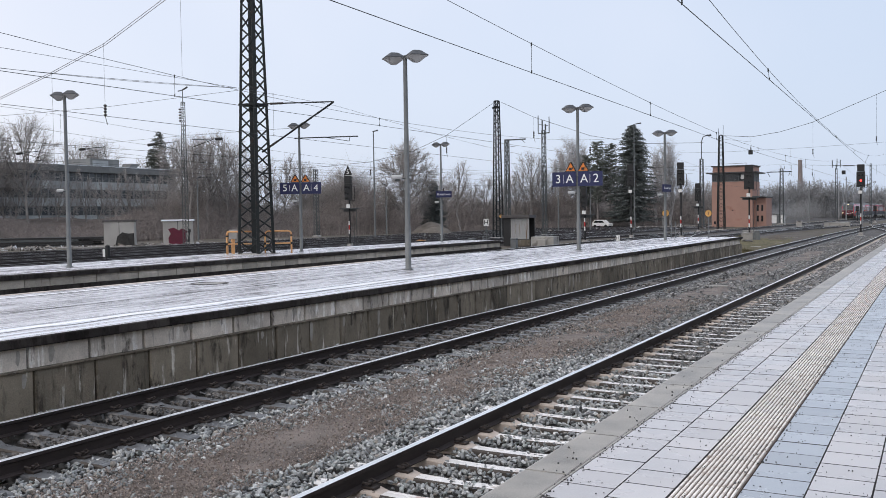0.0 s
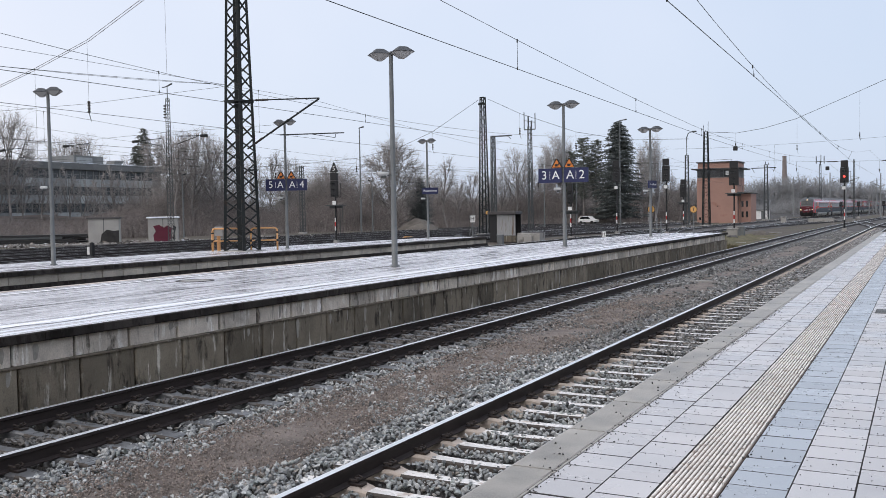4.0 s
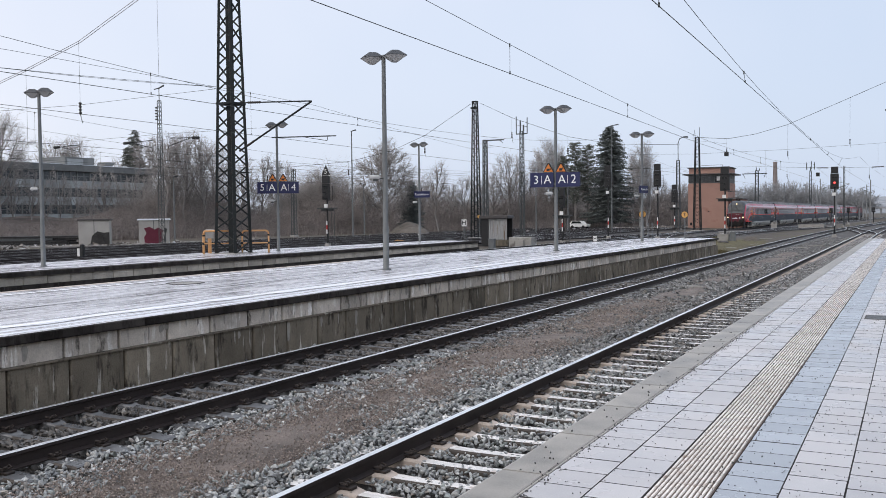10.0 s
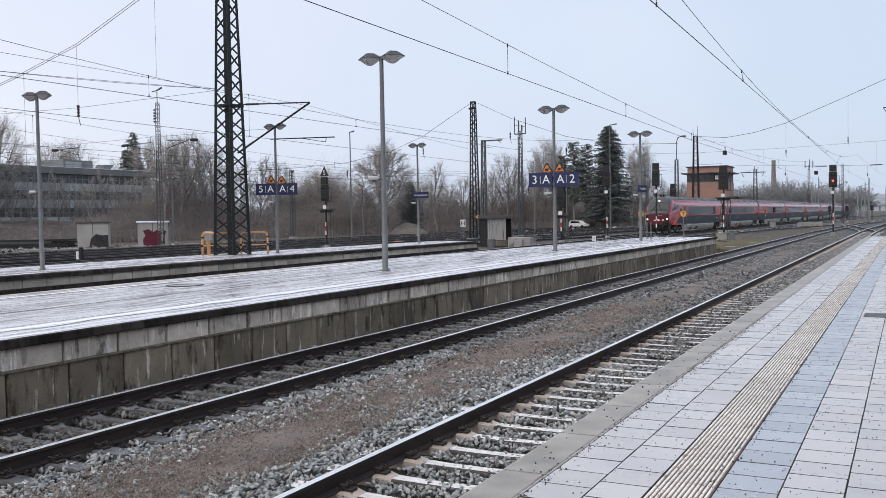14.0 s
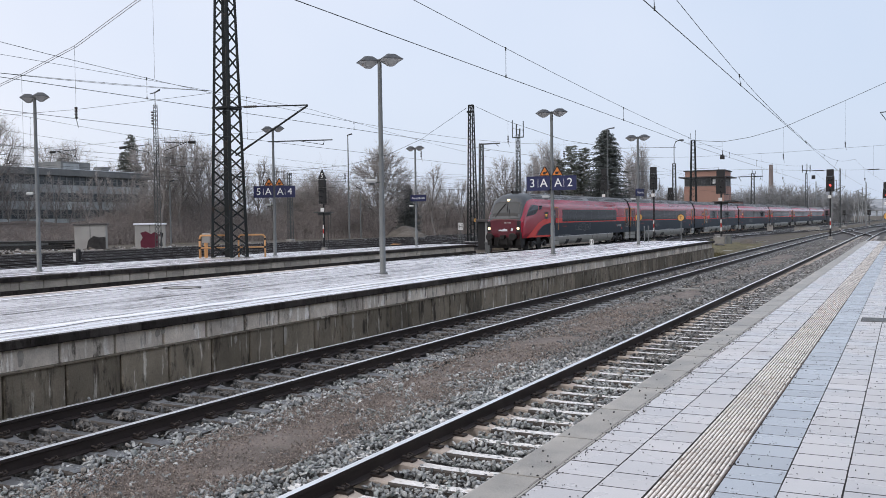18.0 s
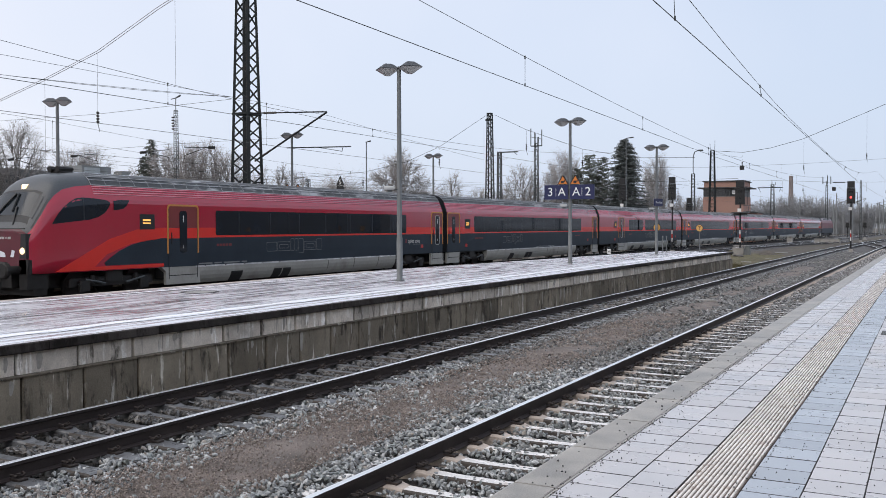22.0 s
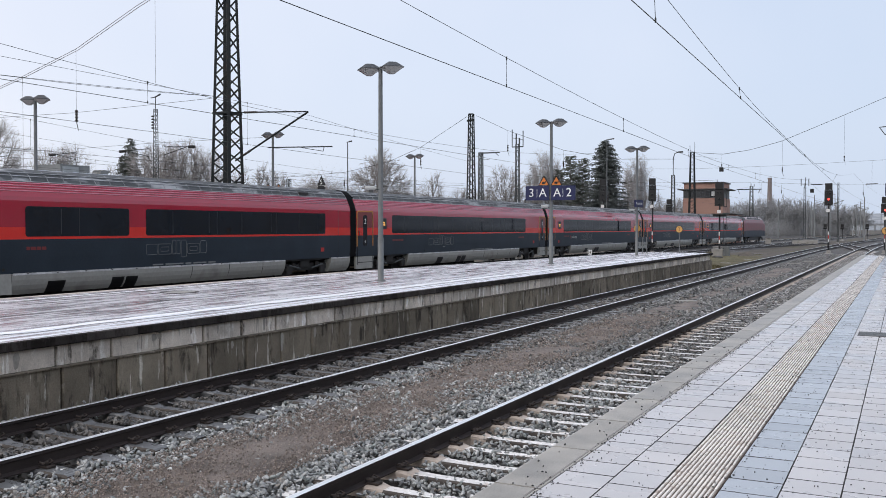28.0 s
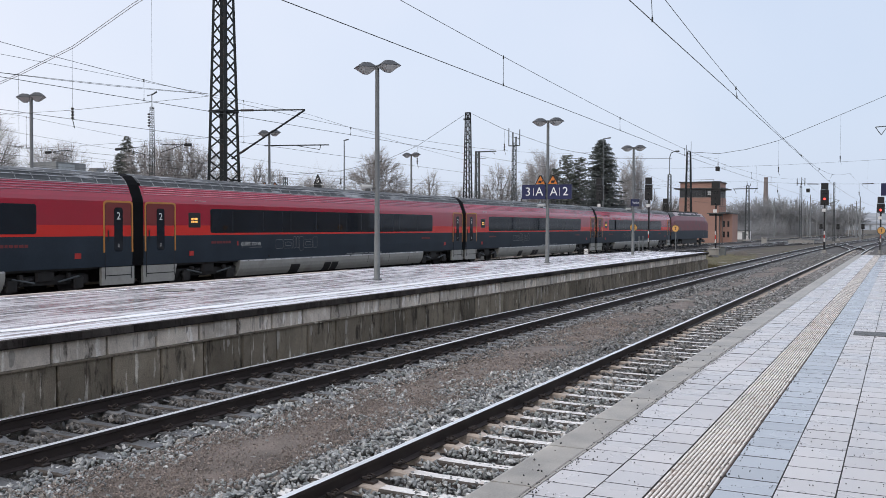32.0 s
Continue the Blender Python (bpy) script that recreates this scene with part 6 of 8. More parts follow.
main_signal(-42.8, 62.1, 5.75, head=1.9, arrow=True, bracket=True, base=-0.25, label="black signal with a numbered triangle beside a siding")
main_signal(-27.15, 88.9, 7.2)
main_signal(-21.8, 87.4, 7.1)
main_signal(-26.7, 115.8, 5.95, width=0.8, bracket=True)
main_signal(-15.05, 84.9, 6.5, width=0.85, bracket=True)
main_signal(-6.8, 97.7, 6.75, width=0.78, lit=True, label="black signal showing a red light between two tracks")
main_signal(-1.8, 100.0, 5.4, head=1.5, width=0.72, lit=True, base=-0.3, label="black signal showing red past the platform end")
main_signal(-14.5, 199.5, 3.1, head=0.9, width=0.7, base=-0.3, plate=False, box=False, label="small dark signal far down the running lines")
main_signal(-11.6, 204.7, 3.1, head=0.9, width=0.7, base=-0.3, plate=False, box=False, label="small dark signal far down the running lines")
main_signal(-6.6, 194.9, 3.1, head=0.9, width=0.7, base=-0.3, plate=False, box=False, label="small dark signal far down the running lines")
main_signal(-26.3, 73.0, 4.55, head=1.5, width=0.5, base=-0.3, bracket=True, label="small black signal with relay boxes behind the platform")


# ---- signs ----
def board_matrix(x, y, z, rz=0):
    return pose(x, y, z, 0, 0, rz)


def direction_sign(m, left, right):
    root = thing("platform_sign", "blue platform sign with white track numbers and orange warning triangles", "sign", "platform signs", m=m)
    for e, text in ((-1, left), (1, right)):
        c = e * 0.56
        b = part("board", Shape().box(c - 0.51, -0.05, -0.30, c + 0.51, 0.05, 0.30, c=0.0), SIGN_BLUE, root, "blue enamel board")
        part("divider", Shape().box(c - 0.012 , -0.056, -0.17, c + 0.004, -0.05, 0.17), WHITE, b)
        for dx, ch in ((-0.25, text[0]), (0.25, text[1])):
            writing("character", ch, 0.50, WHITE, b, Matrix.Translation((c + dx, -0.056, 0.0)) @ Euler((radians(90), 0, 0)).to_matrix().to_4x4())
        tx = e * 0.27
        t = part("warning_triangle", Shape().prism([(tx - 0.25, 0.31), (tx + 0.25, 0.31), (tx + 0.04, 0.70), (tx - 0.04, 0.70)], "y", -0.04, 0.0), BLACK, root, "black-edged warning triangle")
        part("triangle_face", Shape().prism([(tx - 0.20, 0.335), (tx + 0.20, 0.335), (tx, 0.66)], "y", -0.046, -0.01), SIGN_ORANGE, t, "orange warning face")
        part("pictogram", Shape().box(tx - 0.08, -0.05, 0.37, tx + 0.05, -0.02, 0.47).box(tx + 0.06, -0.05, 0.42, tx + 0.10, -0.02, 0.5), BLACK, t)
    part("clamp", Shape().box(-0.1, -0.03, -0.22, 0.1, 0.09, -0.14).box(-0.1, -0.03, 0.14, 0.1, 0.09, 0.22), GALV, root)
    return root


direction_sign(board_matrix(-13.2, 35.80, 3.76, 3), "3A", "A2")
direction_sign(board_matrix(-29.23, 38.05, 3.87, 28), "5A", "A4")


def name_board(m, w, h):
    root = thing("station_name_board", "small blue station name board on a lamp post", "sign", "name boards", m=m)
    b = part("board", Shape().box(-w / 2, -0.04, -h / 2, w / 2, 0.04, h / 2), SIGN_BLUE, root)
    writing("place_name", "Rosenheim", w * 0.19, WHITE, b, Matrix.Translation((0, -0.042, 0.0)) @ Euler((radians(90), 0, 0)).to_matrix().to_4x4())
    return root


name_board(board_matrix(-29.05, 53.3, 3.76, 25), 1.05, 0.42)
name_board(board_matrix(-13.1, 49.5, 3.65, 80), 0.95, 0.40)
end_board = thing("track_number_board", "blue track number board on a lattice mast", "sign", m=pose(-0.85, 74.5, 5.14))
end_panel = part("board", Shape().box(-0.5, -0.04, -0.46, 0.5, 0.04, 0.46), SIGN_BLUE, end_board)
part("bracket", Shape().beam((0.4, 0.04, 0.2), (0.9, 0.3, 0.2), 0.04, n=6), GALV, end_board)
writing("character", "1", 0.85, WHITE, end_panel, Matrix.Translation((0.05, -0.046, 0.0)) @ Euler((radians(90), 0, 0)).to_matrix().to_4x4())


def round_sign(m, post):
    root = thing("round_sign", "round orange stop-marker sign with a black letter", "sign", "round signs", m=m)
    disc = part("disc", Shape().quad_strip([[(0.205 * math.cos(6.28318 * k / 20), yy, 0.205 * math.sin(6.28318 * k / 20)) for k in range(20)] for yy in (-0.02, 0.01)]), SIGN_AMBER, root)
    part("rim", Shape().quad_strip([[(r * math.cos(6.28318 * k / 20), yy, r * math.sin(6.28318 * k / 20)) for k in range(20)] for r, yy in ((0.215, 0.01), (0.215, -0.026), (0.19, -0.026), (0.19, -0.02))], caps=False), BLACK, disc)
    writing("letter", "T", 0.28, BLACK, disc, Matrix.Translation((0, -0.026, -0.01)) @ Euler((radians(90), 0, 0)).to_matrix().to_4x4())
    part("disc_back", Shape().quad_strip([[(0.207 * math.cos(6.28318 * k / 20), yy, 0.207 * math.sin(6.28318 * k / 20)) for k in range(20)] for yy in (0.011, 0.018)]), GALV, root, "grey back of the sign")
    if post:
        part("post", Shape().beam((0, 0.05, -post), (0, 0.05, 0.15), 0.03, n=8), GALV, root)
    return root


round_sign(pose(-11.95, 54.4, 2.23), 1.43)
round_sign(pose(-13.2, 49.62, 2.28), 0)
round_sign(pose(-0.95, 55.1, 2.16), 1.36)
round_sign(pose(-41.2, 88.3, 2.2), 2.5)
stop_board = thing("stop_board", "small white stop board with a black letter on a low post", "sign", m=pose(-35.0, 71.9, 1.68, 0, 0, 20))
stop_plate = part("board", Shape().box(-0.26, -0.02, -0.34, 0.26, 0.02, 0.34, c=0.006), WHITE, stop_board, "white enamel plate")
part("rim", Shape().path([(-0.24, -0.026, -0.32), (0.24, -0.026, -0.32), (0.24, -0.026, 0.32), (-0.24, -0.026, 0.32), (-0.24, -0.026, -0.32)], 0.02, 4), BLACK, stop_plate)
writing("letter", "H", 0.55, BLACK, stop_plate, Matrix.Translation((0, -0.028, 0.0)) @ Euler((radians(90), 0, 0)).to_matrix().to_4x4())
low_board = thing("stop_board", "low white stop board with a black letter at the platform edge", "sign", m=pose(-15.58, 48.56, 0.95))
low_plate = part("board", Shape().box(-0.11, -0.015, -0.145, 0.11, 0.015, 0.145, c=0.004), WHITE, low_board, "white enamel plate")
writing("letter", "H", 0.25, BLACK, low_plate, Matrix.Translation((0, -0.02, 0.0)) @ Euler((radians(90), 0, 0)).to_matrix().to_4x4())
part("foot", Shape().box(-0.06, 0.015, -0.155, 0.06, 0.08, -0.02), GALV, low_board)
for x, y in ((-13.83, 53.23), (-13.71, 53.68)):
    bollard = thing("platform_bollard", "slim pale steel bollard near the platform end", "bollard", "platform bollards", m=pose(x, y, 0.795))
    part("post", Shape().lathe([(0.05, 0), (0.035, 0.03), (0.03, 0.86), (0.045, 0.88), (0.045, 0.94), (0.02, 0.96)], 10), GALV, bollard)
    part("base_plate", Shape().box(-0.09, -0.09, 0, 0.09, 0.09, 0.015, c=0.004), GALV, bollard)
marker = thing("marker_post", "short black marker post with a white plate in the goods yard", "marker post", m=pose(-46.77, 40.7, -0.35))
part("post", Shape().box(-0.12, -0.1, 0, 0.12, 0.1, 1.1, c=0.02), BLACK, marker)
part("plate", Shape().box(-0.32, -0.13, 0.35, -0.12, -0.08, 0.85, c=0.01), WHITE, marker, "small white plate")
solid("rail_skid", Shape().prism([(-0.55, -0.33), (0.55, -0.33), (0.5, 0.02), (-0.2, 0.06), (-0.5, -0.08)], "y", -0.15, 0.15), YELLOW, "amber rail skid lying in the goods yard", "rail skid", m=pose(-44.1, 76.1, 0.0, 0, 0, 30))
part("post", Shape().beam((0, 0.05, -2.05), (0, 0.05, 0.2), 0.04, n=8).beam((-0.5, 0.2, -2.05), (0, 0.08, -0.5), 0.03).beam((0.5, 0.2, -2.05), (0, 0.08, -0.5), 0.03), GALV, stop_board, "braced steel post")


def post_unit(m, label):
    """A pale loudspeaker or camera housing on a bracket."""
    root = thing("post_loudspeaker", label, "loudspeaker", "post loudspeakers", m=m)
    part("housing", Shape().quad_strip([[(xx, r * math.cos(6.28318 * k / 12), r * 1.0 * math.sin(6.28318 * k / 12)) for k in range(12)] for xx, r in ((-0.10, 0.03), (-0.14, 0.055), (-0.40, 0.062), (-0.41, 0.05))]), PALE_GREY, root, "pale cylindrical housing")
    part("bracket", Shape().beam((0, 0, -0.04), (-0.22, 0, -0.04), 0.015).box(-0.30, -0.02, -0.12, -0.17, 0.02, -0.05), MAST_GREY, root)
    part("opening", Shape().quad_strip([[(xx, 0.047 * math.cos(6.28318 * k / 12), 0.047 * math.sin(6.28318 * k / 12)) for k in range(12)] for xx in (-0.405, -0.415)]), BLACK, root)
    return root


PALE_GREY = surface("pale_grey_plastic", (0.45, 0.46, 0.46), 0.5, vary=0.12)
UNIT = "pale loudspeaker housing clamped to a lamp post"
for x, y, z, a in ((-13.2, 22.0, 3.42, 25), (-13.2, 35.85, 3.2, 20), (-13.2, 49.4, 3.3, 30), (-29.3, 23.6, 3.5, 10), (-29.3, 38.0, 3.2, 15), (-29.3, 53.3, 3.25, 10)):
    post_unit(pose(x, y, z, 0, 0, a), UNIT)


# ---- further masts ----
def plain_mast(x, y, top, w0, w1, bays, label, base=-0.3, mat=MAST_GREY, leg=0.045, lace=0.016, split=False, d0=None, d1=None):
    root = thing("catenary_mast", label, "catenary mast", "catenary masts", m=pose(x, y, base))
    h = top - base
    d0, d1 = d0 or w0, d1 or w1

    def corner(i, z):
        u = z / h
        a, b = (w0 + (w1 - w0) * u) / 2, (d0 + (d1 - d0) * u) / 2
        return ((-a, -b), (a, -b), (a, b), (-a, b))[i % 4] + (z,)
    for i in range(4):
        part("leg", Shape().beam(corner(i, 0), corner(i, h), leg, leg * 0.8, square=True), mat, root)
    rest = Shape()
    for i in range(4):
        for k in range(bays):
            s = Shape() if split else rest
            s.beam(corner(i + k % 2, h * k / bays), corner(i + 1 - k % 2, h * (k + 1) / bays), lace, square=True, caps=False)
            if split:
                part("brace", s, mat, root)
    for i in range(4):
        rest.beam(corner(i, h), corner(i + 1, h), lace * 1.4, square=True)
    tagged(part("lacing", rest, mat, root), kind="stuff")
    part("plinth", Shape().box(-w0 * 0.8, -d0 * 0.8, -0.15, w0 * 0.8, d0 * 0.8, 0.25, c=0.04), CONCRETE, root, "concrete footing")
    return root


m_b = plain_mast(-41.9, 89.05, 14.6, 0.85, 0.42, 34, "tall dark lattice mast that carries a cross-span", mat=MAST_GREEN, leg=0.06, lace=0.026, split=True)
part("ridge", Shape().box(-0.5, -0.08, 14.1, 0.35, 0.08, 14.3), MAST_GREEN, m_b)
m_c = plain_mast(-26.7, 129.5, 12.9, 0.95, 0.48, 26, "dark lattice mast beside the signal tower", mat=MAST_GREEN, leg=0.06, lace=0.02, split=True)
part("spike", Shape().beam((-0.3, 0, 13.2), (-0.35, 0, 14.2), 0.03).beam((0.3, 0, 13.2), (0.32, 0, 14.6), 0.03), MAST_GREEN, m_c)
m_d = plain_mast(-65.0, 66.2, 13.8, 0.42, 0.26, 34, "slender grey lattice mast with a lamp", leg=0.035, lace=0.014)
part("lamp_arm", Shape().beam((0, 0, 14.1), (0, 0, 15.4), 0.04).beam((-0.7, 0.1, 15.25), (0.0, 0, 15.3), 0.05).beam((0, 0, 15.3), (0.7, -0.1, 15.5), 0.06, 0.09), MAST_GREY, m_d, "twin yard lamp heads")
for k in range(5):
    part("insulator", Shape().lathe([(0.05, 0), (0.14, 0.05), (0.14, 0.12), (0.05, 0.16)], 10, at=(-0.2, -0.2, 12.2 + k * 0.28)), INSULATOR, m_d)
plain_mast(-74.6, 100.5, 8.9, 0.55, 0.4, 20, "dull lattice mast among the bare trees", leg=0.05, lace=0.02)
m_e = plain_mast(-37.3, 81.5, 9.7, 0.42, 0.30, 22, "grey lattice mast with a short top arm", leg=0.05, lace=0.02)
part("top_arm", Shape().box(-0.1, -0.06, 9.9, 2.0, 0.06, 10.02).beam((0.2, 0, 9.3), (0.9, 0, 9.3), 0.02).beam((1.6, 0, 9.9), (1.9, 0, 9.65), 0.03), MAST_GREY, m_e)
m_f = plain_mast(-41.4, 101.0, 12.3, 0.45, 0.36, 22, "grey lattice mast with a ring of radio antennas", leg=0.045, lace=0.018)
part("antenna_cage", Shape().beam((-0.7, 0, 12.3), (0.7, 0, 12.3), 0.07).beam((-0.7, 0, 12.3), (-0.7, 0, 14.4), 0.06).beam((0.7, 0, 12.3), (0.7, 0, 14.2), 0.06).beam((-0.3, 0.3, 12.6), (-0.3, 0.3, 13.9), 0.09)
     .beam((0.35, -0.3, 12.6), (0.35, -0.3, 13.3), 0.1).beam((-0.7, 0, 13.4), (0.7, 0, 13.1), 0.03), MAST_GREY, m_f, "radio antennas on a frame")
m_g = plain_mast(-32.6, 143.8, 10.6, 0.6, 0.42, 18, "dark lattice mast with a lamp on a curved tube", mat=MAST_GREY, leg=0.05, lace=0.02)
part("lamp_tube", Shape().path([(0, 0, 10.8), (0, 0, 13.6), (0.25, 0, 14.3), (0.9, 0, 14.55)], 0.07, 6).box(0.8, -0.2, 14.4, 1.5, 0.2, 14.62, c=0.04), MAST_GREY, m_g, "curved lamp tube with a flat lamp head")
m_k = plain_mast(-27.2, 188.0, 10.6, 0.8, 0.5, 14, "far lattice mast with a cross-arm past the tower", mat=MAST_GREY, leg=0.06, lace=0.025)
part("cross_arm", Shape().box(-2.8, -0.08, 10.2, 1.9, 0.08, 10.36).beam((-0.1, 0, 10.8), (-0.1, 0, 11.5), 0.06).beam((0.5, 0, 10.8), (0.5, 0, 11.3), 0.06).beam((-2.6, 0, 10.2), (-2.2, 0, 9.4), 0.05).beam((1.6, 0, 10.2), (1.3, 0, 9.5), 0.05), MAST_GREEN, m_k, "steel cross-arm with short spikes")
m_h = plain_mast(-19.83, 215.0, 11.4, 0.5, 0.36, 14, "far antenna mast by the woods")
part("antenna_cage", Shape().beam((-0.8, 0, 12.3), (0.8, 0, 12.3), 0.06).beam((-0.8, 0, 11.9), (-0.8, 0, 13.5), 0.09).beam((0.8, 0, 11.9), (0.8, 0, 13.5), 0.09).beam((0.1, 0.5, 12.0), (0.1, 0.5, 13.8), 0.08).beam((0, 0, 11.5), (0, 0, 12.5), 0.1), MAST_GREY, m_h)
plain_mast(-10.3, 169.7, 10.1, 0.24, 0.2, 14, "far slim mast beside the running lines", leg=0.04, lace=0.014)
m_r = plain_mast(0.1, 75.0, 10.2, 0.7, 0.45, 20, "grey lattice mast past the platform end", leg=0.05, lace=0.02)
part("arm", Shape().beam((-1.9, 0, 10.1), (0, 0, 10.2), 0.04).beam((-1.9, 0, 10.1), (-1.5, 0, 9.5), 0.03).beam((-1.5, 0, 9.5), (-1.1, 0, 10.1), 0.03), MAST_GREY, m_r)


def yard_pole(x, y, top, label="slim yard lamp pole", base=-0.3, arm=0.6):
    root = thing("yard_lamp", label, "street lamp", "yard lamps", m=pose(x, y, base))
    h = top - base
    part("pole", Shape().beam((0, 0, 0), (0, 0, h), 0.11, 0.06, n=8), GALV, root)
    part("lamp_head", Shape().beam((-0.1, 0, h), (arm, 0, h + 0.12), 0.05, 0.1, n=6), LAMP_GREY, root)
    return root


yard_pole(-59.9, 92.4, 12.6)
yard_pole(-78.5, 82.0, 7.3)
yard_pole(-70.0, 111.0, 7.0, arm=-0.6)
yard_pole(-44.5, 126.0, 6.6)
yard_pole(-47.5, 121.0, 6.9, arm=-0.6)
yard_pole(-36.6, 121.5, 14.4, arm=1.0)


# ---- overhead line ----
def run(pts, r, root, name="wire", mat=WIRE):
    part(name, Shape().path(pts, r, 5), mat, root)


def overhead(name, contact, messenger, drops, label, r=0.0085):
    root = thing(name, label, "overhead wire", "overhead wires")
    run([contact(y) for y in spread(-12, 175, 11)], r, root, "contact_wire")
    run([messenger(y) for y in spread(-12, 175, 4)], r * 0.8, root, "messenger_wire")
    for y in drops:
        part("dropper", Shape().beam(contact(y), messenger(y), 0.006, n=4), WIRE, root)
        part("clamp", Shape().beam(Vector(messenger(y)) + Vector((0, 0, 0.03)), Vector(messenger(y)) - Vector((0, 0, 0.06)), 0.018, n=5), WIRE, root)
        part("clamp", Shape().beam(Vector(contact(y)) + Vector((0, 0, 0.06)), Vector(contact(y)) - Vector((0, 0, 0.02)), 0.016, n=5), WIRE, root)
    return root


def sag(y, low, span, rise):
    """Height of the messenger over the contact wire: smallest in mid-span."""
    u = ((y - low + span / 2) % span) - span / 2
    return 0.26 + rise * (2 * u / span) ** 2


def c2(y):
    return (TRACK_2(y), y, 5.98 - 0.0105 * min(y, 45) )


def c1(y):
    return (-3.52 - 0.0155 * min(y, 75) + (TRACK_1(y) + 3.9), y, 5.79 - 0.0027 * min(y, 75))


def c3(y):
    return (TRACK_3(y) - 0.3, y, 5.80 + 0.002 * min(y, 90))


def c4(y):
    return (TRACK_4(y), y, 6.0 - 0.004 * min(y, 80))


overhead("overhead_line", c2, lambda y: (c2(y)[0], y, c2(y)[2] + sag(y, 48, 96, 1.35)), (20.6, 30.95, 41.5, 52, 62, 72, 10), "contact and messenger wires with droppers over the second track")
def m1(y):
    near, far_ = max(37 - y, 0.0), max(min(y, 90.0) - 50, 0.0)
    return (c1(y)[0] - 0.03 + 0.012 * far_, y, c1(y)[2] + 0.09 + 0.0012 * near * near + 0.0010 * far_ * far_)


def m4(y):
    if y < 35:
        return (TRACK_4(y), y, 7.66 - 0.0006 * (35 - y))
    return (TRACK_4(y), y, c4(y)[2] + 0.2 + sag(y, 72, 74, 1.35))


line_1 = overhead("overhead_line", c1, m1, (15.2, 24.94, 46, 58, 70), "contact and messenger wires with droppers over the first track")
def m3(y):
    return (c3(y)[0], y, c3(y)[2] + sag(y, 33, 60, 1.5))


line_3 = overhead("overhead_line", c3, m3, (19.2, 30, 41, 52, 63), "contact and messenger wires over the third track")
overhead("overhead_line", c4, m4, (31, 42, 53, 64), "contact and messenger wires over the train's track")
for i, (x0, zc) in enumerate(((-35.0, 5.8), (-39.6, 5.8), (-44.2, 5.75), (-53.4, 5.8))):
    f = bend(x0, 54.66, 1829.0, 62.5)
    overhead("overhead_line", lambda y, f=f, zc=zc: (f(y), y, zc), lambda y, f=f, zc=zc: (f(y), y, zc + sag(y, 60, 70, 1.3)), (28, 40, 52, 64, 76), "weathered wires over a siding")


feeder = thing("feeder_line", "thin feeder wires that run up to the tall mast", "overhead wire", "overhead wires")
run([(-31.5, y, 9.01 - 0.075 * (36.1 - y) + 0.0011 * (36.1 - y) ** 2) for y in spread(2, 36.1, 3)], 0.009, feeder, "feeder_wire")
run([(-31.5, y, 8.99 - 0.087 * (35.9 - y) + 0.0021 * (35.9 - y) ** 2) for y in spread(2, 35.9, 3)], 0.009, feeder, "feeder_wire")


def insulator_string(root, top, length, n=4):
    top = Vector(top)
    low = length - 0.17 * n
    part("hanger", Shape().beam(top, top - Vector((0, 0, low if n else length)), 0.009, n=4), WIRE, root)
    for k in range(n):
        part("insulator", Shape().lathe([(0.03, 0.0), (0.085, -0.04), (0.09, -0.09), (0.03, -0.16)], 9, at=tuple(top - Vector((0, 0, low + 0.17 * k)))), INSULATOR, root, "brown insulator bell")
    if n:
        part("hook", Shape().beam(top - Vector((0, 0, length)), top - Vector((-0.15, 0, length + 0.45)), 0.02), WIRE, root)


def cross_span(label, pts, r, y, hangers, second=0.0, mat=WIRE):
    root = thing("cross_span", label, "overhead wire", "cross-span cables")
    run([(x, y, z) for x, z in pts], r, root, "span_cable", mat)
    if second:
        run([(x, y + 0.15, z - second) for x, z in pts], r, root, "span_cable", mat)
    for x, z, length, *n in hangers:
        insulator_string(root, (x, y, z), length, *n)
    return root


cross_span("heavy pair of sagging cross-span cables from the tall mast", [(-75, 6.9), (-62, 7.9), (-55, 8.75), (-49.5, 9.8), (-44.8, 10.9), (-40.5, 12.07), (-36.05, 13.9), (-30.0, 16.0)], 0.020, 35.35, [(-44.8, 10.9, 5.2, 0), (-40.5, 12.07, 4.0), (-34.7, 14.3, 4.5, 0)], 0.032, CABLE)
cross_span("thin level cross-span wire", [(-75, 8.9), (-49.5, 8.72), (-40.7, 8.61), (-31, 8.78)], 0.010, 35.4, [])
cross_span("cross-span cable that drops away from the lattice mast", [(-78, 8.2), (-65, 8.45), (-58.2, 8.75), (-52.5, 9.7), (-48.1, 11.25), (-42.4, 14.36)], 0.022, 89.05, [(-48.1, 11.25, 2.0), (-58.2, 8.75, 1.6), (-70, 8.3, 1.5)])
cross_span("cross-span cable between two lattice masts", [(-41.3, 14.4), (-37.6, 12.6), (-31.4, 10.3), (-26.0, 9.2), (-20, 9.0)], 0.020, 89.0, [(-37.6, 12.6, 2.2), (-31.4, 10.3, 1.8)])
cross_span("sagging cross-span cable above the running lines", [(-26.8, 12.9), (-22.6, 12.5), (-19, 12.95), (-14.9, 13.98), (-7.6, 16.9), (-2, 19.2), (6, 22.5)], 0.030, 129.5, [(-22.7, 12.5, 2.0), (-14.8, 13.98, 4.2), (-7.2, 17.05, 6.0)])
cross_span("level cross-span wire above the running lines", [(-40, 11.0), (-26.8, 10.6), (-14.9, 10.7), (2, 11.2)], 0.014, 129.6, [])
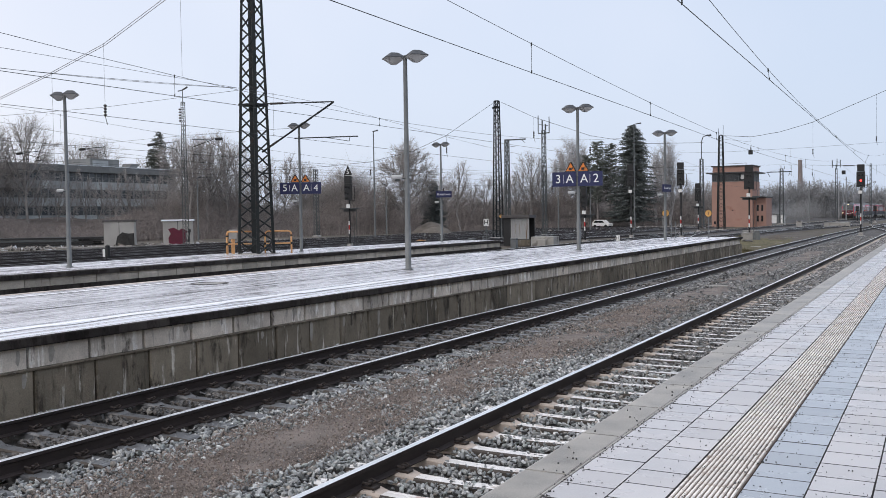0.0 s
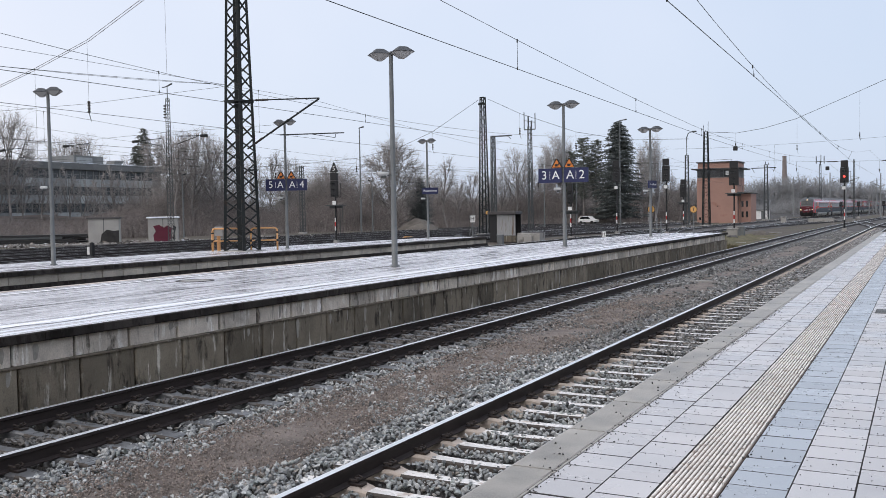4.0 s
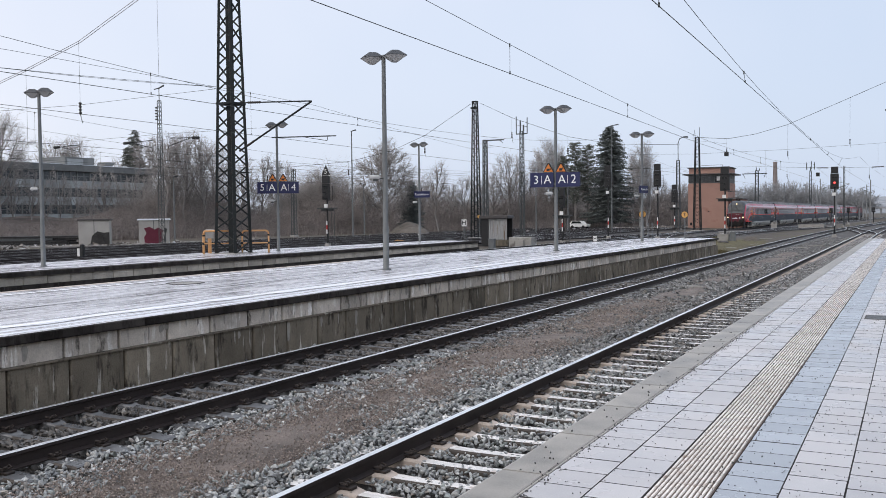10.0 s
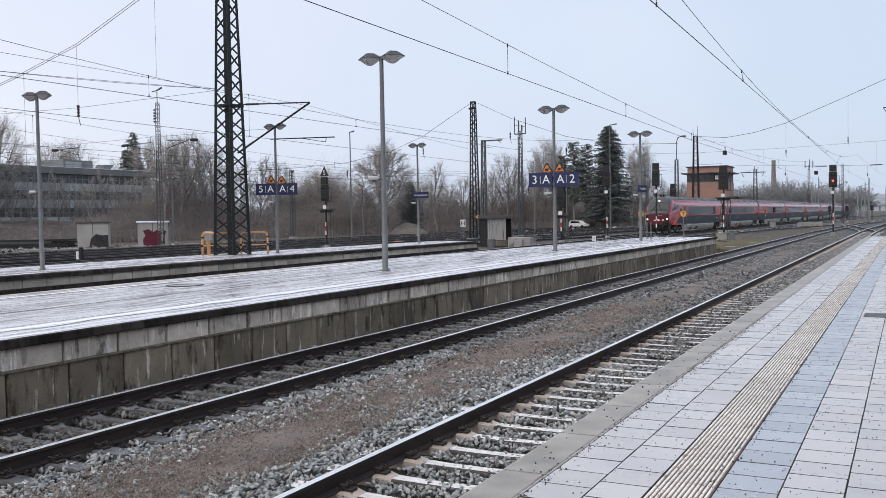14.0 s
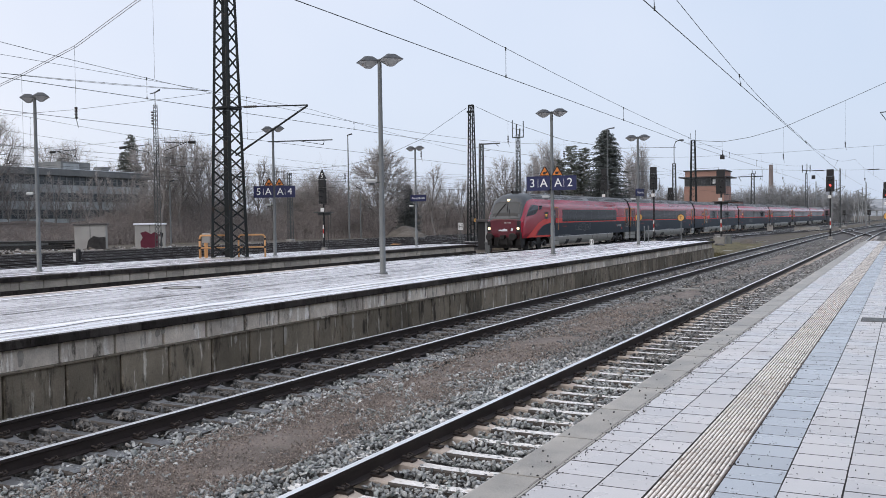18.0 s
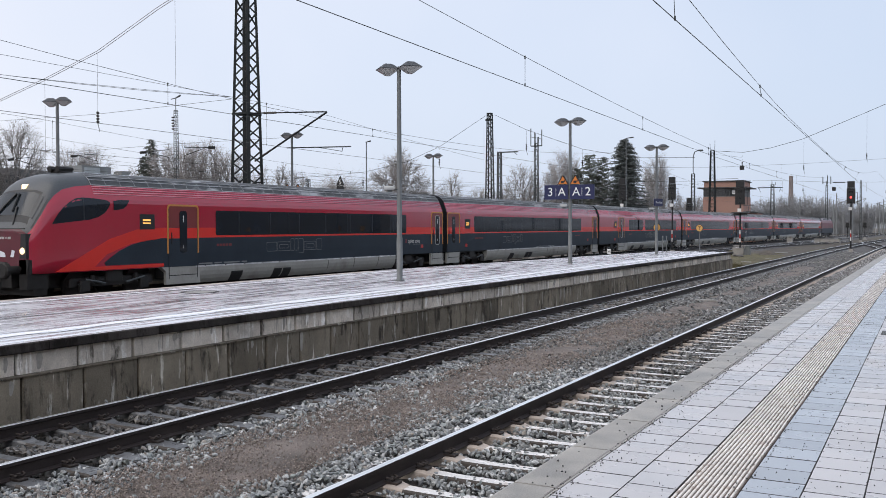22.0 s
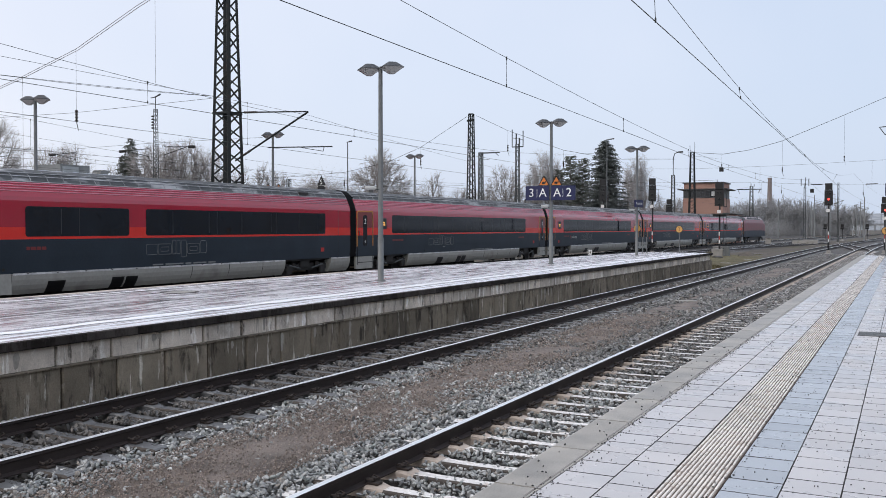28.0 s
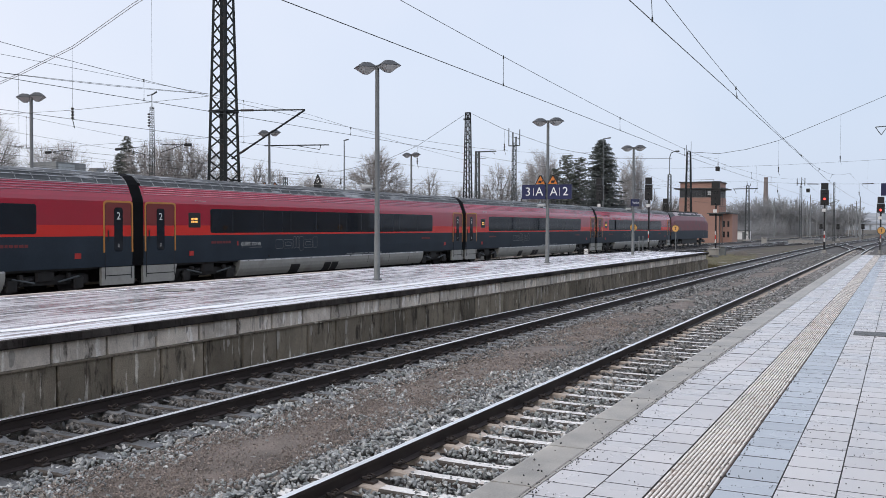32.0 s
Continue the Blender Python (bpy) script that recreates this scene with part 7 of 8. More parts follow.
cross_span("cross-span wire over the yard tracks", [(-66, 6.6), (-52, 6.3), (-38, 6.5), (-26, 7.0)], 0.012, 110.0, [(-60, 6.5, 1.0), (-50, 6.3, 1.0), (-44, 6.4, 1.0), (-33, 6.7, 1.0)])
for line, wire in ((line_1, m1), (line_3, m3)):
    x, y, z = wire(129.6)
    part("hanger", Shape().beam((x, y, z), (x, y, 10.7 + (0.0296 if x > -14.9 else 0.0084) * (x + 14.9)), 0.008, n=4), WIRE, line, "long hanger up to the cross-span")
box_span = cross_span("cross-span wire with a hanging weight box", [(-26.5, 12.4), (-22.7, 11.8)], 0.012, 129.3, [])
part("weight_box", Shape().box(-22.98, 129.1, 10.1, -22.42, 129.5, 10.68, c=0.05), BLACK, box_span, "dark hanging box")


def cantilever(x, y, z, e, label="dark cantilever arm with a ribbed insulator over a siding"):
    """An arm that starts at (x, y, z), with an insulator near its start and a lower steady arm."""
    root = thing("cantilever_arm", label, "overhead wire", "cantilever arms", m=pose(x, y, z))
    part("tube", Shape().beam((0, 0, 0), (e * 3.9, 0, 0.14), 0.035), MAST_GREEN, root)
    s = Shape()
    for k in range(5):
        s.beam((e * (0.1 + 0.16 * k), 0, 0.005 * k), (e * (0.22 + 0.16 * k), 0, 0.005 * k), 0.15, 0.13, n=8)
    part("insulator", s, BLACK, root, "thick ribbed insulator")
    part("steady_arm", Shape().beam((e * 1.2, 0, 0.0), (e * 3.9, 0, -0.62), 0.03).beam((e * 3.9, 0, -0.62), (e * 3.9, 0, -0.95), 0.02), MAST_GREEN, root)
    part("hanger", Shape().beam((e * 3.9, 0, 0.14), (e * 3.9, 0, 0.68), 0.015), WIRE, root)
    return root


cross_span("level wire that carries the cantilever arms", [(-104, 10.5), (-90, 10.42), (-76, 10.40), (-65.2, 10.55), (-52, 10.5)], 0.014, 66.2, [])
for x, z, e in ((-90.1, 9.92, 1), (-79.9, 9.90, 1), (-69.9, 9.88, 1), (-60.0, 9.98, -1)):
    cantilever(x, 66.2, z, e)


# ---- yard buildings ----
def relay_hut(m, w, d, h, roof_mat, label, door_marks):
    root = thing("relay_hut", label, "hut", "relay huts", m=m)
    part("wall", Shape().box(-w / 2, -d / 2, -0.1, w / 2, d / 2, h, c=0.03), PLASTER, root, "pale plastered wall")
    part("roof", Shape().box(-w / 2 - 0.14, -d / 2 - 0.14, h, w / 2 + 0.14, d / 2 + 0.14, h + 0.16, c=0.05), roof_mat, root, "flat overhanging roof")
    part("seam", Shape().box(-0.03, -d / 2 - 0.02, 0, 0.03, -d / 2, h), MAST_GREY, root)
    part("vent", Shape().box(-w / 2 - 0.02, -0.3, h - 0.7, -w / 2, 0.0, h - 0.4), BLACK, root)
    for nm, shp, mt in door_marks:
        part(nm, shp, mt, root)
    return root


SOOT = surface("soot_stain", (0.035, 0.033, 0.032), 0.9, vary=0.6, scale=3, fine=20)
GRAFFITI = surface("graffiti_maroon", (0.11, 0.010, 0.028), 0.7, vary=0.2, scale=2)
tag = Shape().prism([(-0.9, 0.25), (-0.3, 0.12), (0.5, 0.18), (0.95, 0.5), (0.75, 1.0), (0.95, 1.5), (0.4, 1.75), (0.1, 1.55), (-0.4, 1.85), (-0.95, 1.7), (-0.7, 1.2), (-0.95, 0.8)], "y", -1.03, -1.0)
scrawl = Shape().prism([(0.9, 0.3), (1.2, 0.35), (1.15, 1.0), (1.3, 1.6), (0.95, 1.8), (1.05, 1.1)], "y", -1.035, -1.0)
sooty = Shape().prism([(-0.4, 0.0), (1.45, 0.0), (1.45, 1.35), (0.9, 1.3), (0.3, 1.45), (-0.2, 1.0)], "y", -1.03, -1.0)
relay_hut(pose(-73.8, 65.9, -0.3, 0, 0, 42), 2.95, 2.0, 2.55, ROOF_DARK, "pale relay hut with sooty stain and dark roof", [("soot_mark", sooty, SOOT)])
relay_hut(pose(-69.0, 69.2, -0.3, 0, 0, 42), 2.9, 2.0, 2.5, SNOW, "pale relay hut with maroon graffiti and snowy roof", [("graffiti", tag, GRAFFITI), ("graffiti", scrawl, BLACK)])


HUT_PANEL = surface("pale_corrugated_steel", (0.34, 0.345, 0.345), 0.5, 0.1, vary=0.2, scale=2, dark=(0.17, 0.12, 0.09), spot=0.2, stretch=(3, 3, 0.4))


def shelter():
    root = thing("platform_hut", "dark metal hut with a pale corrugated door", "hut", m=pose(-31.75, 71.0, -0.3, 0, 0, 8))
    part("wall", Shape().box(-0.98, -0.4, 0, -0.36, 1.4, 2.35).box(-0.36, 1.3, 0, 1.3, 1.4, 2.35), BLACK, root, "dark metal side wall")
    part("roof", Shape().box(-1.1, -0.65, 2.35, 1.4, 1.5, 2.60, c=0.03), ROOF_DARK, root, "flat dark roof")
    for k in range(9):
        part("door_slat", Shape().box(-0.33 + k * 0.18, -0.42, 0.55, -0.16 + k * 0.18, -0.36, 2.32, c=0.015), HUT_PANEL, root, "pale corrugated panel" if k == 0 else "")
    part("base", Shape().box(-0.34, -0.5, 0, 1.35, 1.45, 0.5), WALL_LOW, root, "concrete base")
    return root


shelter()
solid("concrete_block", Shape().box(-29.6, 69.2, -0.35, -27.6, 70.4, 0.5, c=0.04).box(-28.9, 68.9, -0.35, -28.2, 69.2, 0.3, c=0.03), CONCRETE, "weathered concrete block beside the track", "concrete block")
for x, y in ((-27.2, 60.5), (-12.8, 58.2), (-30.5, 60.2), (-14.2, 84.0)):
    solid("junction_box", Shape().box(x - 0.22, y - 0.18, -0.35, x + 0.22, y + 0.18, 0.55, c=0.03).box(x - 0.25, y - 0.21, 0.55, x + 0.25, y + 0.21, 0.62, c=0.02), GALV, "grey cable junction box beside the track", "junction box", group="junction boxes")


def signal_tower():
    root = thing("signal_tower", "terracotta signal tower with a glazed cabin and flat roof", "signal tower", m=pose(-34.55, 160.0, -0.4) @ Matrix.Diagonal((0.91, 1, 1, 1)))
    part("wall", Shape().box(0, 0, 0, 7.4, 7.0, 7.85), BRICK_TOWER, root, "terracotta rendered wall")
    cab = part("cabin", Shape().box(0.1, 0.1, 7.85, 7.3, 7.0, 9.3), OFFICE_DARK, root, "dark glazed cabin")
    for k in range(9):
        x = 0.1 + k * 0.8
        part("pane", Shape().box(x + 0.05, 0.02, 8.0, x + 0.75, 0.09, 9.2), DARK_GLASS, cab, "cabin window")
        part("mullion", Shape().box(x - 0.04, -0.02, 7.9, x + 0.04, 0.1, 9.28), MAST_GREY, cab)
    part("blind", Shape().box(5.3, -0.03, 8.25, 5.9, 0.0, 9.0), WHITE, cab)
    part("canopy", Shape().box(-0.85, -0.9, 9.3, 8.3, 7.9, 9.48), ROOF_DARK, root, "thin overhanging canopy")
    part("upper_storey", Shape().box(0.1, 0.3, 9.48, 7.3, 7.0, 10.45), BRICK_TOWER, root, "set-back parapet")
    part("roof", Shape().box(-0.15, 0.05, 10.45, 7.55, 7.2, 10.62), ROOF_DARK, root, "flat roof edge")
    part("roof_rail", Shape().beam((1.2, 0.5, 10.9), (6.3, 0.5, 10.95), 0.03).beam((1.2, 0.5, 10.6), (1.2, 0.5, 10.9), 0.03).beam((6.3, 0.5, 10.6), (6.3, 0.5, 10.95), 0.03), MAST_GREY, root)
    part("annex", Shape().box(7.4, 1.5, 0, 9.6, 7.0, 5.0), BRICK_TOWER, root, "lower stair annex")
    part("annex_roof", Shape().box(7.3, 1.3, 5.0, 9.8, 7.2, 5.15), ROOF_DARK, root)
    for z in (1.0, 2.8):
        for x in (7.9, 8.7):
            part("window", Shape().box(x, 1.44, z, x + 0.35, 1.5, z + 1.0), DARK_GLASS, root)
    part("balcony", Shape().box(7.4, -0.4, 5.2, 9.4, 1.2, 5.3).beam((7.4, -0.4, 6.3), (9.4, -0.4, 6.3), 0.03).beam((9.4, -0.4, 5.3), (9.4, -0.4, 6.3), 0.03).beam((8.4, -0.4, 5.3), (8.4, -0.4, 6.3), 0.03), MAST_GREY, root, "steel stair balcony")
    part("vent", Shape().box(3.7, -0.05, 2.9, 3.95, 0, 3.05), BLACK, root)
    part("window", Shape().box(0.4, -0.04, 0.6, 0.75, 0, 1.1), DARK_GLASS, root)
    return root


signal_tower()


OFFICE_GLASS = surface("dull_office_glass", (0.075, 0.085, 0.09), 0.2, vary=0.4, scale=0.6, bump=0)
OFFICE_FRAME = surface("weathered_window_frame", (0.17, 0.175, 0.175), 0.6, vary=0.2)


def office():
    root = thing("office_building", "long weathered three-storey office block behind bare trees", "building", m=pose(-120.0, 40.0, -0.3))
    length = 80.0
    part("wall", Shape().box(-14, 0, 0, 0, length, 10.4), OFFICE_DARK, root, "dark weathered facade")
    part("roof", Shape().box(-14.6, -0.5, 10.4, 0.7, length + 0.6, 11.45), OFFICE_DARK, root, "flat roof with deep fascia")
    part("roof_snow", Shape().box(-14.3, -0.2, 11.45, 0.5, length + 0.4, 11.53), SNOW, root, "thin snow on the roof")
    rng_o = random.Random(6)
    for z0, z1 in ((7.75, 8.95), (5.05, 6.3), (2.35, 3.6)):
        k = 0
        while k * 2.6 < length - 2.6:
            part("facade_panel", Shape().box(0, k * 2.6 + 0.05, z0, 0.12 + rng_o.uniform(-0.02, 0.03), k * 2.6 + 2.55, z1), OFFICE_PALE, root, "pale facade panel")
            k += 1
    pane = Shape().box(0, 0.12, 0, 0.06, 1.18, 1.3).mesh("window", OFFICE_GLASS)
    frame_me = Shape().box(0, 0, -0.06, 0.14, 0.12, 1.36).box(0, 1.18, -0.06, 0.14, 1.3, 1.36).box(0, 0.12, 0.6, 0.1, 1.18, 0.68).mesh("window_frame", OFFICE_FRAME)
    for z in (9.02, 6.36, 3.66):
        for k in range(int(length / 1.3)):
            if k < 24:
                continue
            w = part("window", pane, None, root, m=pose(0, k * 1.3, z))
            part("window_frame", frame_me, None, w)
    pent = part("penthouse", Shape().box(-9, 64, 11.5, -3, 70, 13.0), OFFICE_DARK, root, "rooftop plant room")
    part("glazing", Shape().box(-3.0, 64.4, 11.7, -2.9, 67.6, 12.7), OFFICE_PALE, pent)
    part("roof_hood", Shape().prism([(72.0, 11.5), (73.6, 11.5), (74.6, 12.5), (72.6, 12.5)], "x", -5, -3), OFFICE_DARK, root)
    return root


office()

far_hut = thing("white_hut", "small white hut past the signal tower", "hut", m=pose(-32.2, 202.5, -0.4))
part("wall", Shape().box(0, 0, 0, 3.2, 3, 2.0), WHITE, far_hut)
part("roof", Shape().box(-0.2, -0.2, 2.0, 3.4, 3.2, 2.15), GALV, far_hut)
part("door", Shape().box(1.9, -0.04, 0.1, 2.7, 0, 1.8), GALV, far_hut)
CHIMNEY = surface("weathered_chimney_brick", (0.22, 0.188, 0.18), 0.85, vary=0.2, scale=0.3, fine=3)
chim = thing("factory_chimney", "tall brick factory chimney beyond the woods", "chimney", m=pose(-50.2, 396.8, -0.5))
part("shaft", Shape().lathe([(1.3, 0), (0.78, 23.0), (0.85, 23.1), (0.85, 23.6), (0.6, 23.65)], 18), CHIMNEY, chim, "tapered brick shaft")

car = thing("parked_car", "small pale hatchback parked beyond the tracks", "car", m=pose(-55.6, 164.0, -0.32, 0, 0, -10))
part("body", Shape().prism([(-1.8, 0.35), (1.8, 0.35), (1.85, 0.75), (1.0, 0.92), (0.45, 1.42), (-1.2, 1.45), (-1.75, 0.95)], "y", -0.8, 0.8), WHITE, car, "white car body")
part("side_window", Shape().prism([(0.85, 0.95), (0.4, 1.34), (-1.1, 1.36), (-1.45, 0.95)], "y", -0.815, -0.79), DARK_GLASS, car)
for x in (-1.15, 1.15):
    wheel = part("wheel", Shape().quad_strip([[(x + 0.3 * math.cos(6.28318 * k / 14), yy, 0.3 + 0.3 * math.sin(6.28318 * k / 14)) for k in range(14)] for yy in (-0.83, -0.62)]), BLACK, car)
    part("wheel", Shape().quad_strip([[(x + 0.3 * math.cos(6.28318 * k / 14), yy, 0.3 + 0.3 * math.sin(6.28318 * k / 14)) for k in range(14)] for yy in (0.62, 0.83)]), BLACK, car)

# Red dulled in the colour itself to look seen through haze.
HAZY_RED = surface("hazy_red_paint", (0.33, 0.085, 0.075), 0.6, vary=0.15)
shunter = thing("parked_locomotive", "red locomotive parked far down the yard", "locomotive", m=pose(-40.6, 340.0, -0.1, 0, 0, -2))
part("body", Shape().box(-1.4, 0, 0.9, 1.4, 15, 3.1, c=0.25), HAZY_RED, shunter, "bright red body")
part("window", Shape().box(-1.1, -0.03, 2.1, 1.1, 0.02, 2.8), DARK_GLASS, shunter)
part("frame", Shape().box(-1.3, -0.3, -0.35, 1.3, 15.3, 0.95), GEAR, shunter)

BRIDGE_GREY = surface("bridge_concrete", (0.26, 0.27, 0.285), 0.8, vary=0.15, scale=0.2, fine=2)
far_bridge = thing("road_bridge", "distant flat road bridge across the tracks", "bridge", m=pose(0, 1000, 0))
part("deck", Shape().box(-66, 0, 4.9, 160, 10, 6.4), BRIDGE_GREY, far_bridge, "grey bridge deck")
for x in (-66, -46, -28, -8, 14, 40):
    part("pier", Shape().box(x, 1, -0.5, x + 1.6, 9, 4.9), BRIDGE_GREY, far_bridge)
part("railing", Shape().box(-66, 0, 7.3, 160, 0.1, 7.45), MAST_GREY, far_bridge)

# masts and hanging gear down the line
for x, y, top, arm in ((-13.0, 190.0, 9.6, 2.4), (-7.5, 205.0, 9.0, -2.0), (-19.5, 235.0, 10.5, 2.2), (-10.5, 262.0, 9.6, 2.0), (-2.0, 246.0, 9.4, -2.2), (-13.5, 310.0, 10.0, 2.2), (-4.0, 330.0, 9.8, 2.0), (2.0, 300.0, 9.6, -2.2), (-24.0, 280.0, 10.2, 2.4), (-30.0, 255.0, 10.4, 2.2), (-8.0, 372.0, 10.0, 2.0), (-17.0, 390.0, 10.0, -2.0)):
    far = thing("catenary_mast", "far grey mast with a cantilever over the running lines", "catenary mast", "catenary masts", m=pose(x, y, -0.3))
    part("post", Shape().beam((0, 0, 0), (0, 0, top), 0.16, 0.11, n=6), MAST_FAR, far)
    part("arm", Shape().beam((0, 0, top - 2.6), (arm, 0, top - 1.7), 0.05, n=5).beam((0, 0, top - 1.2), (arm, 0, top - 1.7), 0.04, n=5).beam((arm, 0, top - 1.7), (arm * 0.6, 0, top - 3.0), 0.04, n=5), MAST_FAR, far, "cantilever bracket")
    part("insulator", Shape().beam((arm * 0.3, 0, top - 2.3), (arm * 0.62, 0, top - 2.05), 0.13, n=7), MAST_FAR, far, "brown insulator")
low_span = cross_span("lower level cross-span wire with insulators", [(-40, 8.9), (-26.8, 8.7), (-18.3, 8.54), (-10.6, 8.1), (-1.8, 7.95), (6, 8.1)], 0.014, 129.7, [(-17.5, 8.5, 1.5, 0), (-14.9, 8.35, 1.3, 2), (-4.9, 8.0, 1.4, 2), (-7.2, 8.05, 1.2, 0)])
for x in (-11.2, -4.6):
    part("insulator", Shape().path([(x, 129.7, 8.0 if x > -8 else 8.12), (x + 1.4, 129.7, 8.02 if x > -8 else 8.08)], 0.065, 8), INSULATOR, low_span, "brown rod insulator")
part("weight_box", Shape().box(-11.3, 129.5, 7.0, -10.85, 129.9, 7.5, c=0.04), BLACK, low_span, "dark hanging box")
for x, y, w, d, h in ((-13.5, 147.9, 3.6, 1.0, 0.75), (-18.4, 144.4, 0.8, 0.5, 1.1), (-15.1, 84.6, 1.0, 0.8, 0.7), (-19.0, 108.0, 1.6, 0.6, 0.45)):
    solid("cable_cabinet", Shape().box(x - w / 2, y - d / 2, -0.35, x + w / 2, y + d / 2, h - 0.35, c=0.04).box(x - w / 2 - 0.04, y - d / 2 - 0.04, h - 0.35, x + w / 2 + 0.04, y + d / 2 + 0.04, h - 0.28, c=0.02), CONCRETE, "pale concrete cable cabinet beside the tracks", "cabinet", group="cable cabinets")
rng_d = random.Random(77)
for x, y, w, a in ((-6.9, 67.4, 0.9, 10), (-8.4, 65.4, 1.3, -5), (-6.3, 72.0, 1.1, 30), (-12.4, 62.0, 1.4, 20), (-13.5, 64.5, 1.0, 60), (-12.0, 70.0, 0.8, 0), (-14.6, 74.0, 1.2, 40), (-6.6, 31.0, 0.7, 15), (-11.6, 78.0, 1.5, 75), (-16.8, 90.0, 1.4, 30), (-13.0, 96.0, 1.2, 10)):
    z = -0.33 if y > 55 and x < -11 else -0.19
    solid("loose_board", Shape().box(-w / 2, -0.13, -0.02, w / 2, 0.13, 0.05, c=0.01), CONCRETE, "weathered pale board lying on the ground", "board", group="loose boards", m=pose(x, y, z, 0, 0, a))
for k in range(9):
    x, y, q = -15.6 + rng_d.uniform(-1.6, 1.6), 77.5 + rng_d.uniform(-2, 2), rng_d.uniform(0.2, 0.5)
    solid("scrap_piece", Shape().prism([(-q, 0), (q * 0.8, -0.05), (q, q * 0.5), (q * 0.2, q * 0.8), (-q * 0.7, q * 0.6)], "y", -q * 0.7, q * 0.7), ROOF_DARK if k % 3 else GALV, "dark lump of scrap beside the tracks", "scrap", group="scrap pieces", m=pose(x, y, -0.36, 0, 0, rng_d.uniform(0, 360)))


def heap(name, x, y, rx, ry, h, mat, label, category):
    s = Shape()
    n, rings = 28, 9
    rr = []
    for j in range(rings):
        u = j / (rings - 1)
        rr.append([(x + rx * (1 - u) * math.cos(6.28318 * i / n) * (1 + 0.25 * noise.noise((i * 0.7, j * 0.5, x))), y + ry * (1 - u) * math.sin(6.28318 * i / n) * (1 + 0.25 * noise.noise((i * 0.7, j * 0.5, y))),
                    -0.4 + h * (1 - (1 - u) ** 1.6) + 0.12 * noise.noise((i * 0.9, j * 1.3, 5))) for i in range(n)])
    s.quad_strip(rr)
    return solid(name, s, mat, label, category, group="rubble heaps", smooth=True)


heap("rubble_heap", -62.5, 112.0, 3.0, 2.4, 1.2, RUBBLE, "grey-brown heap of rubble", "rubble")
heap("rubble_heap", -66.0, 117.0, 3.4, 2.8, 1.9, RUBBLE, "grey-brown heap of rubble at the yard edge", "rubble")
heap("rubble_heap", -13.0, 87.2, 0.95, 0.8, 0.50, RUBBLE, "small pile of broken stone between tracks", "rubble")
heap("grass_verge", -14.0, 78.0, 3.6, 22.0, 0.22, GRASS, "mossy winter grass between tracks", "grass")
heap("grass_verge", -10.5, 110.0, 1.2, 20.0, 0.16, GRASS, "mossy winter grass strip", "grass")

stack = thing("rail_stack", "low dark stack of old rails and sleepers", "rail stack", m=pose(-80.5, 60.0, -0.35, 0, 0, 40))
for j in range(5):
    for i in range(6):
        part("timber", Shape().box(-6 + random.uniform(-1.5, 0.5), i * 0.42, j * 0.22, 5 + random.uniform(-0.5, 2.5), i * 0.42 + 0.3, j * 0.22 + 0.18), BLACK if (i + j) % 3 else MAST_GREY, stack)
solid("service_road", Shape().prism([(-95, 40), (-90, 40), (-70, 63), (-58, 92), (-52, 118), (-58, 120), (-64, 94), (-76, 66)], "z", -0.5, -0.21), surface("pale_slushy_gravel", (0.21, 0.195, 0.18), 0.7, vary=0.35, scale=0.6, fine=6), "pale slushy gravel service road", "road", kind="structure")


YARD_LITTER = stones("yard_litter", [(0.0, (0.05, 0.045, 0.04)), (0.3, (0.12, 0.10, 0.085)), (0.5, (0.22, 0.20, 0.18)), (0.7, (0.30, 0.28, 0.26)), (0.95, (0.55, 0.56, 0.58))], 0.7)
EDGE_LINE = [(-92, 44), (-86, 52), (-78, 61), (-71, 69), (-65, 79), (-60, 90), (-56, 102), (-53, 114), (-50, 126), (-47, 140), (-44, 156), (-40, 172)]
scatter("yard_litter", [(x - 4.5, x + 4.5, y - 6, y + 6, 520, 0.10, -0.24, 0.06) for x, y in EDGE_LINE] + [(x - 3.0, x + 3.5, y - 6, y + 6, 40, 0.22, -0.25, 0.06) for x, y in EDGE_LINE],
        YARD_LITTER, "rubble, timber scraps and litter along the yard edge", "litter", seed=51)
slush, rng_p = Shape(), random.Random(52)
for x, y in EDGE_LINE:
    for k in range(16):
        cx, cy, q = x + rng_p.uniform(-5, 5), y + rng_p.uniform(-6, 6), rng_p.uniform(0.25, 1.1)
        rim = [(cx + q * rng_p.uniform(0.5, 1.2) * math.cos(6.28318 * i / 11), cy + 1.6 * q * rng_p.uniform(0.5, 1.2) * math.sin(6.28318 * i / 11)) for i in range(11)]
        slush.prism(rim, "z", -0.45, -0.30 + 0.08 * noise.noise((cx * 0.07, cy * 0.07, 0)))
tagged(solid("snow_patches", slush, SNOW, "ragged patches of wet snow along the yard edge", "snow"), kind="stuff")


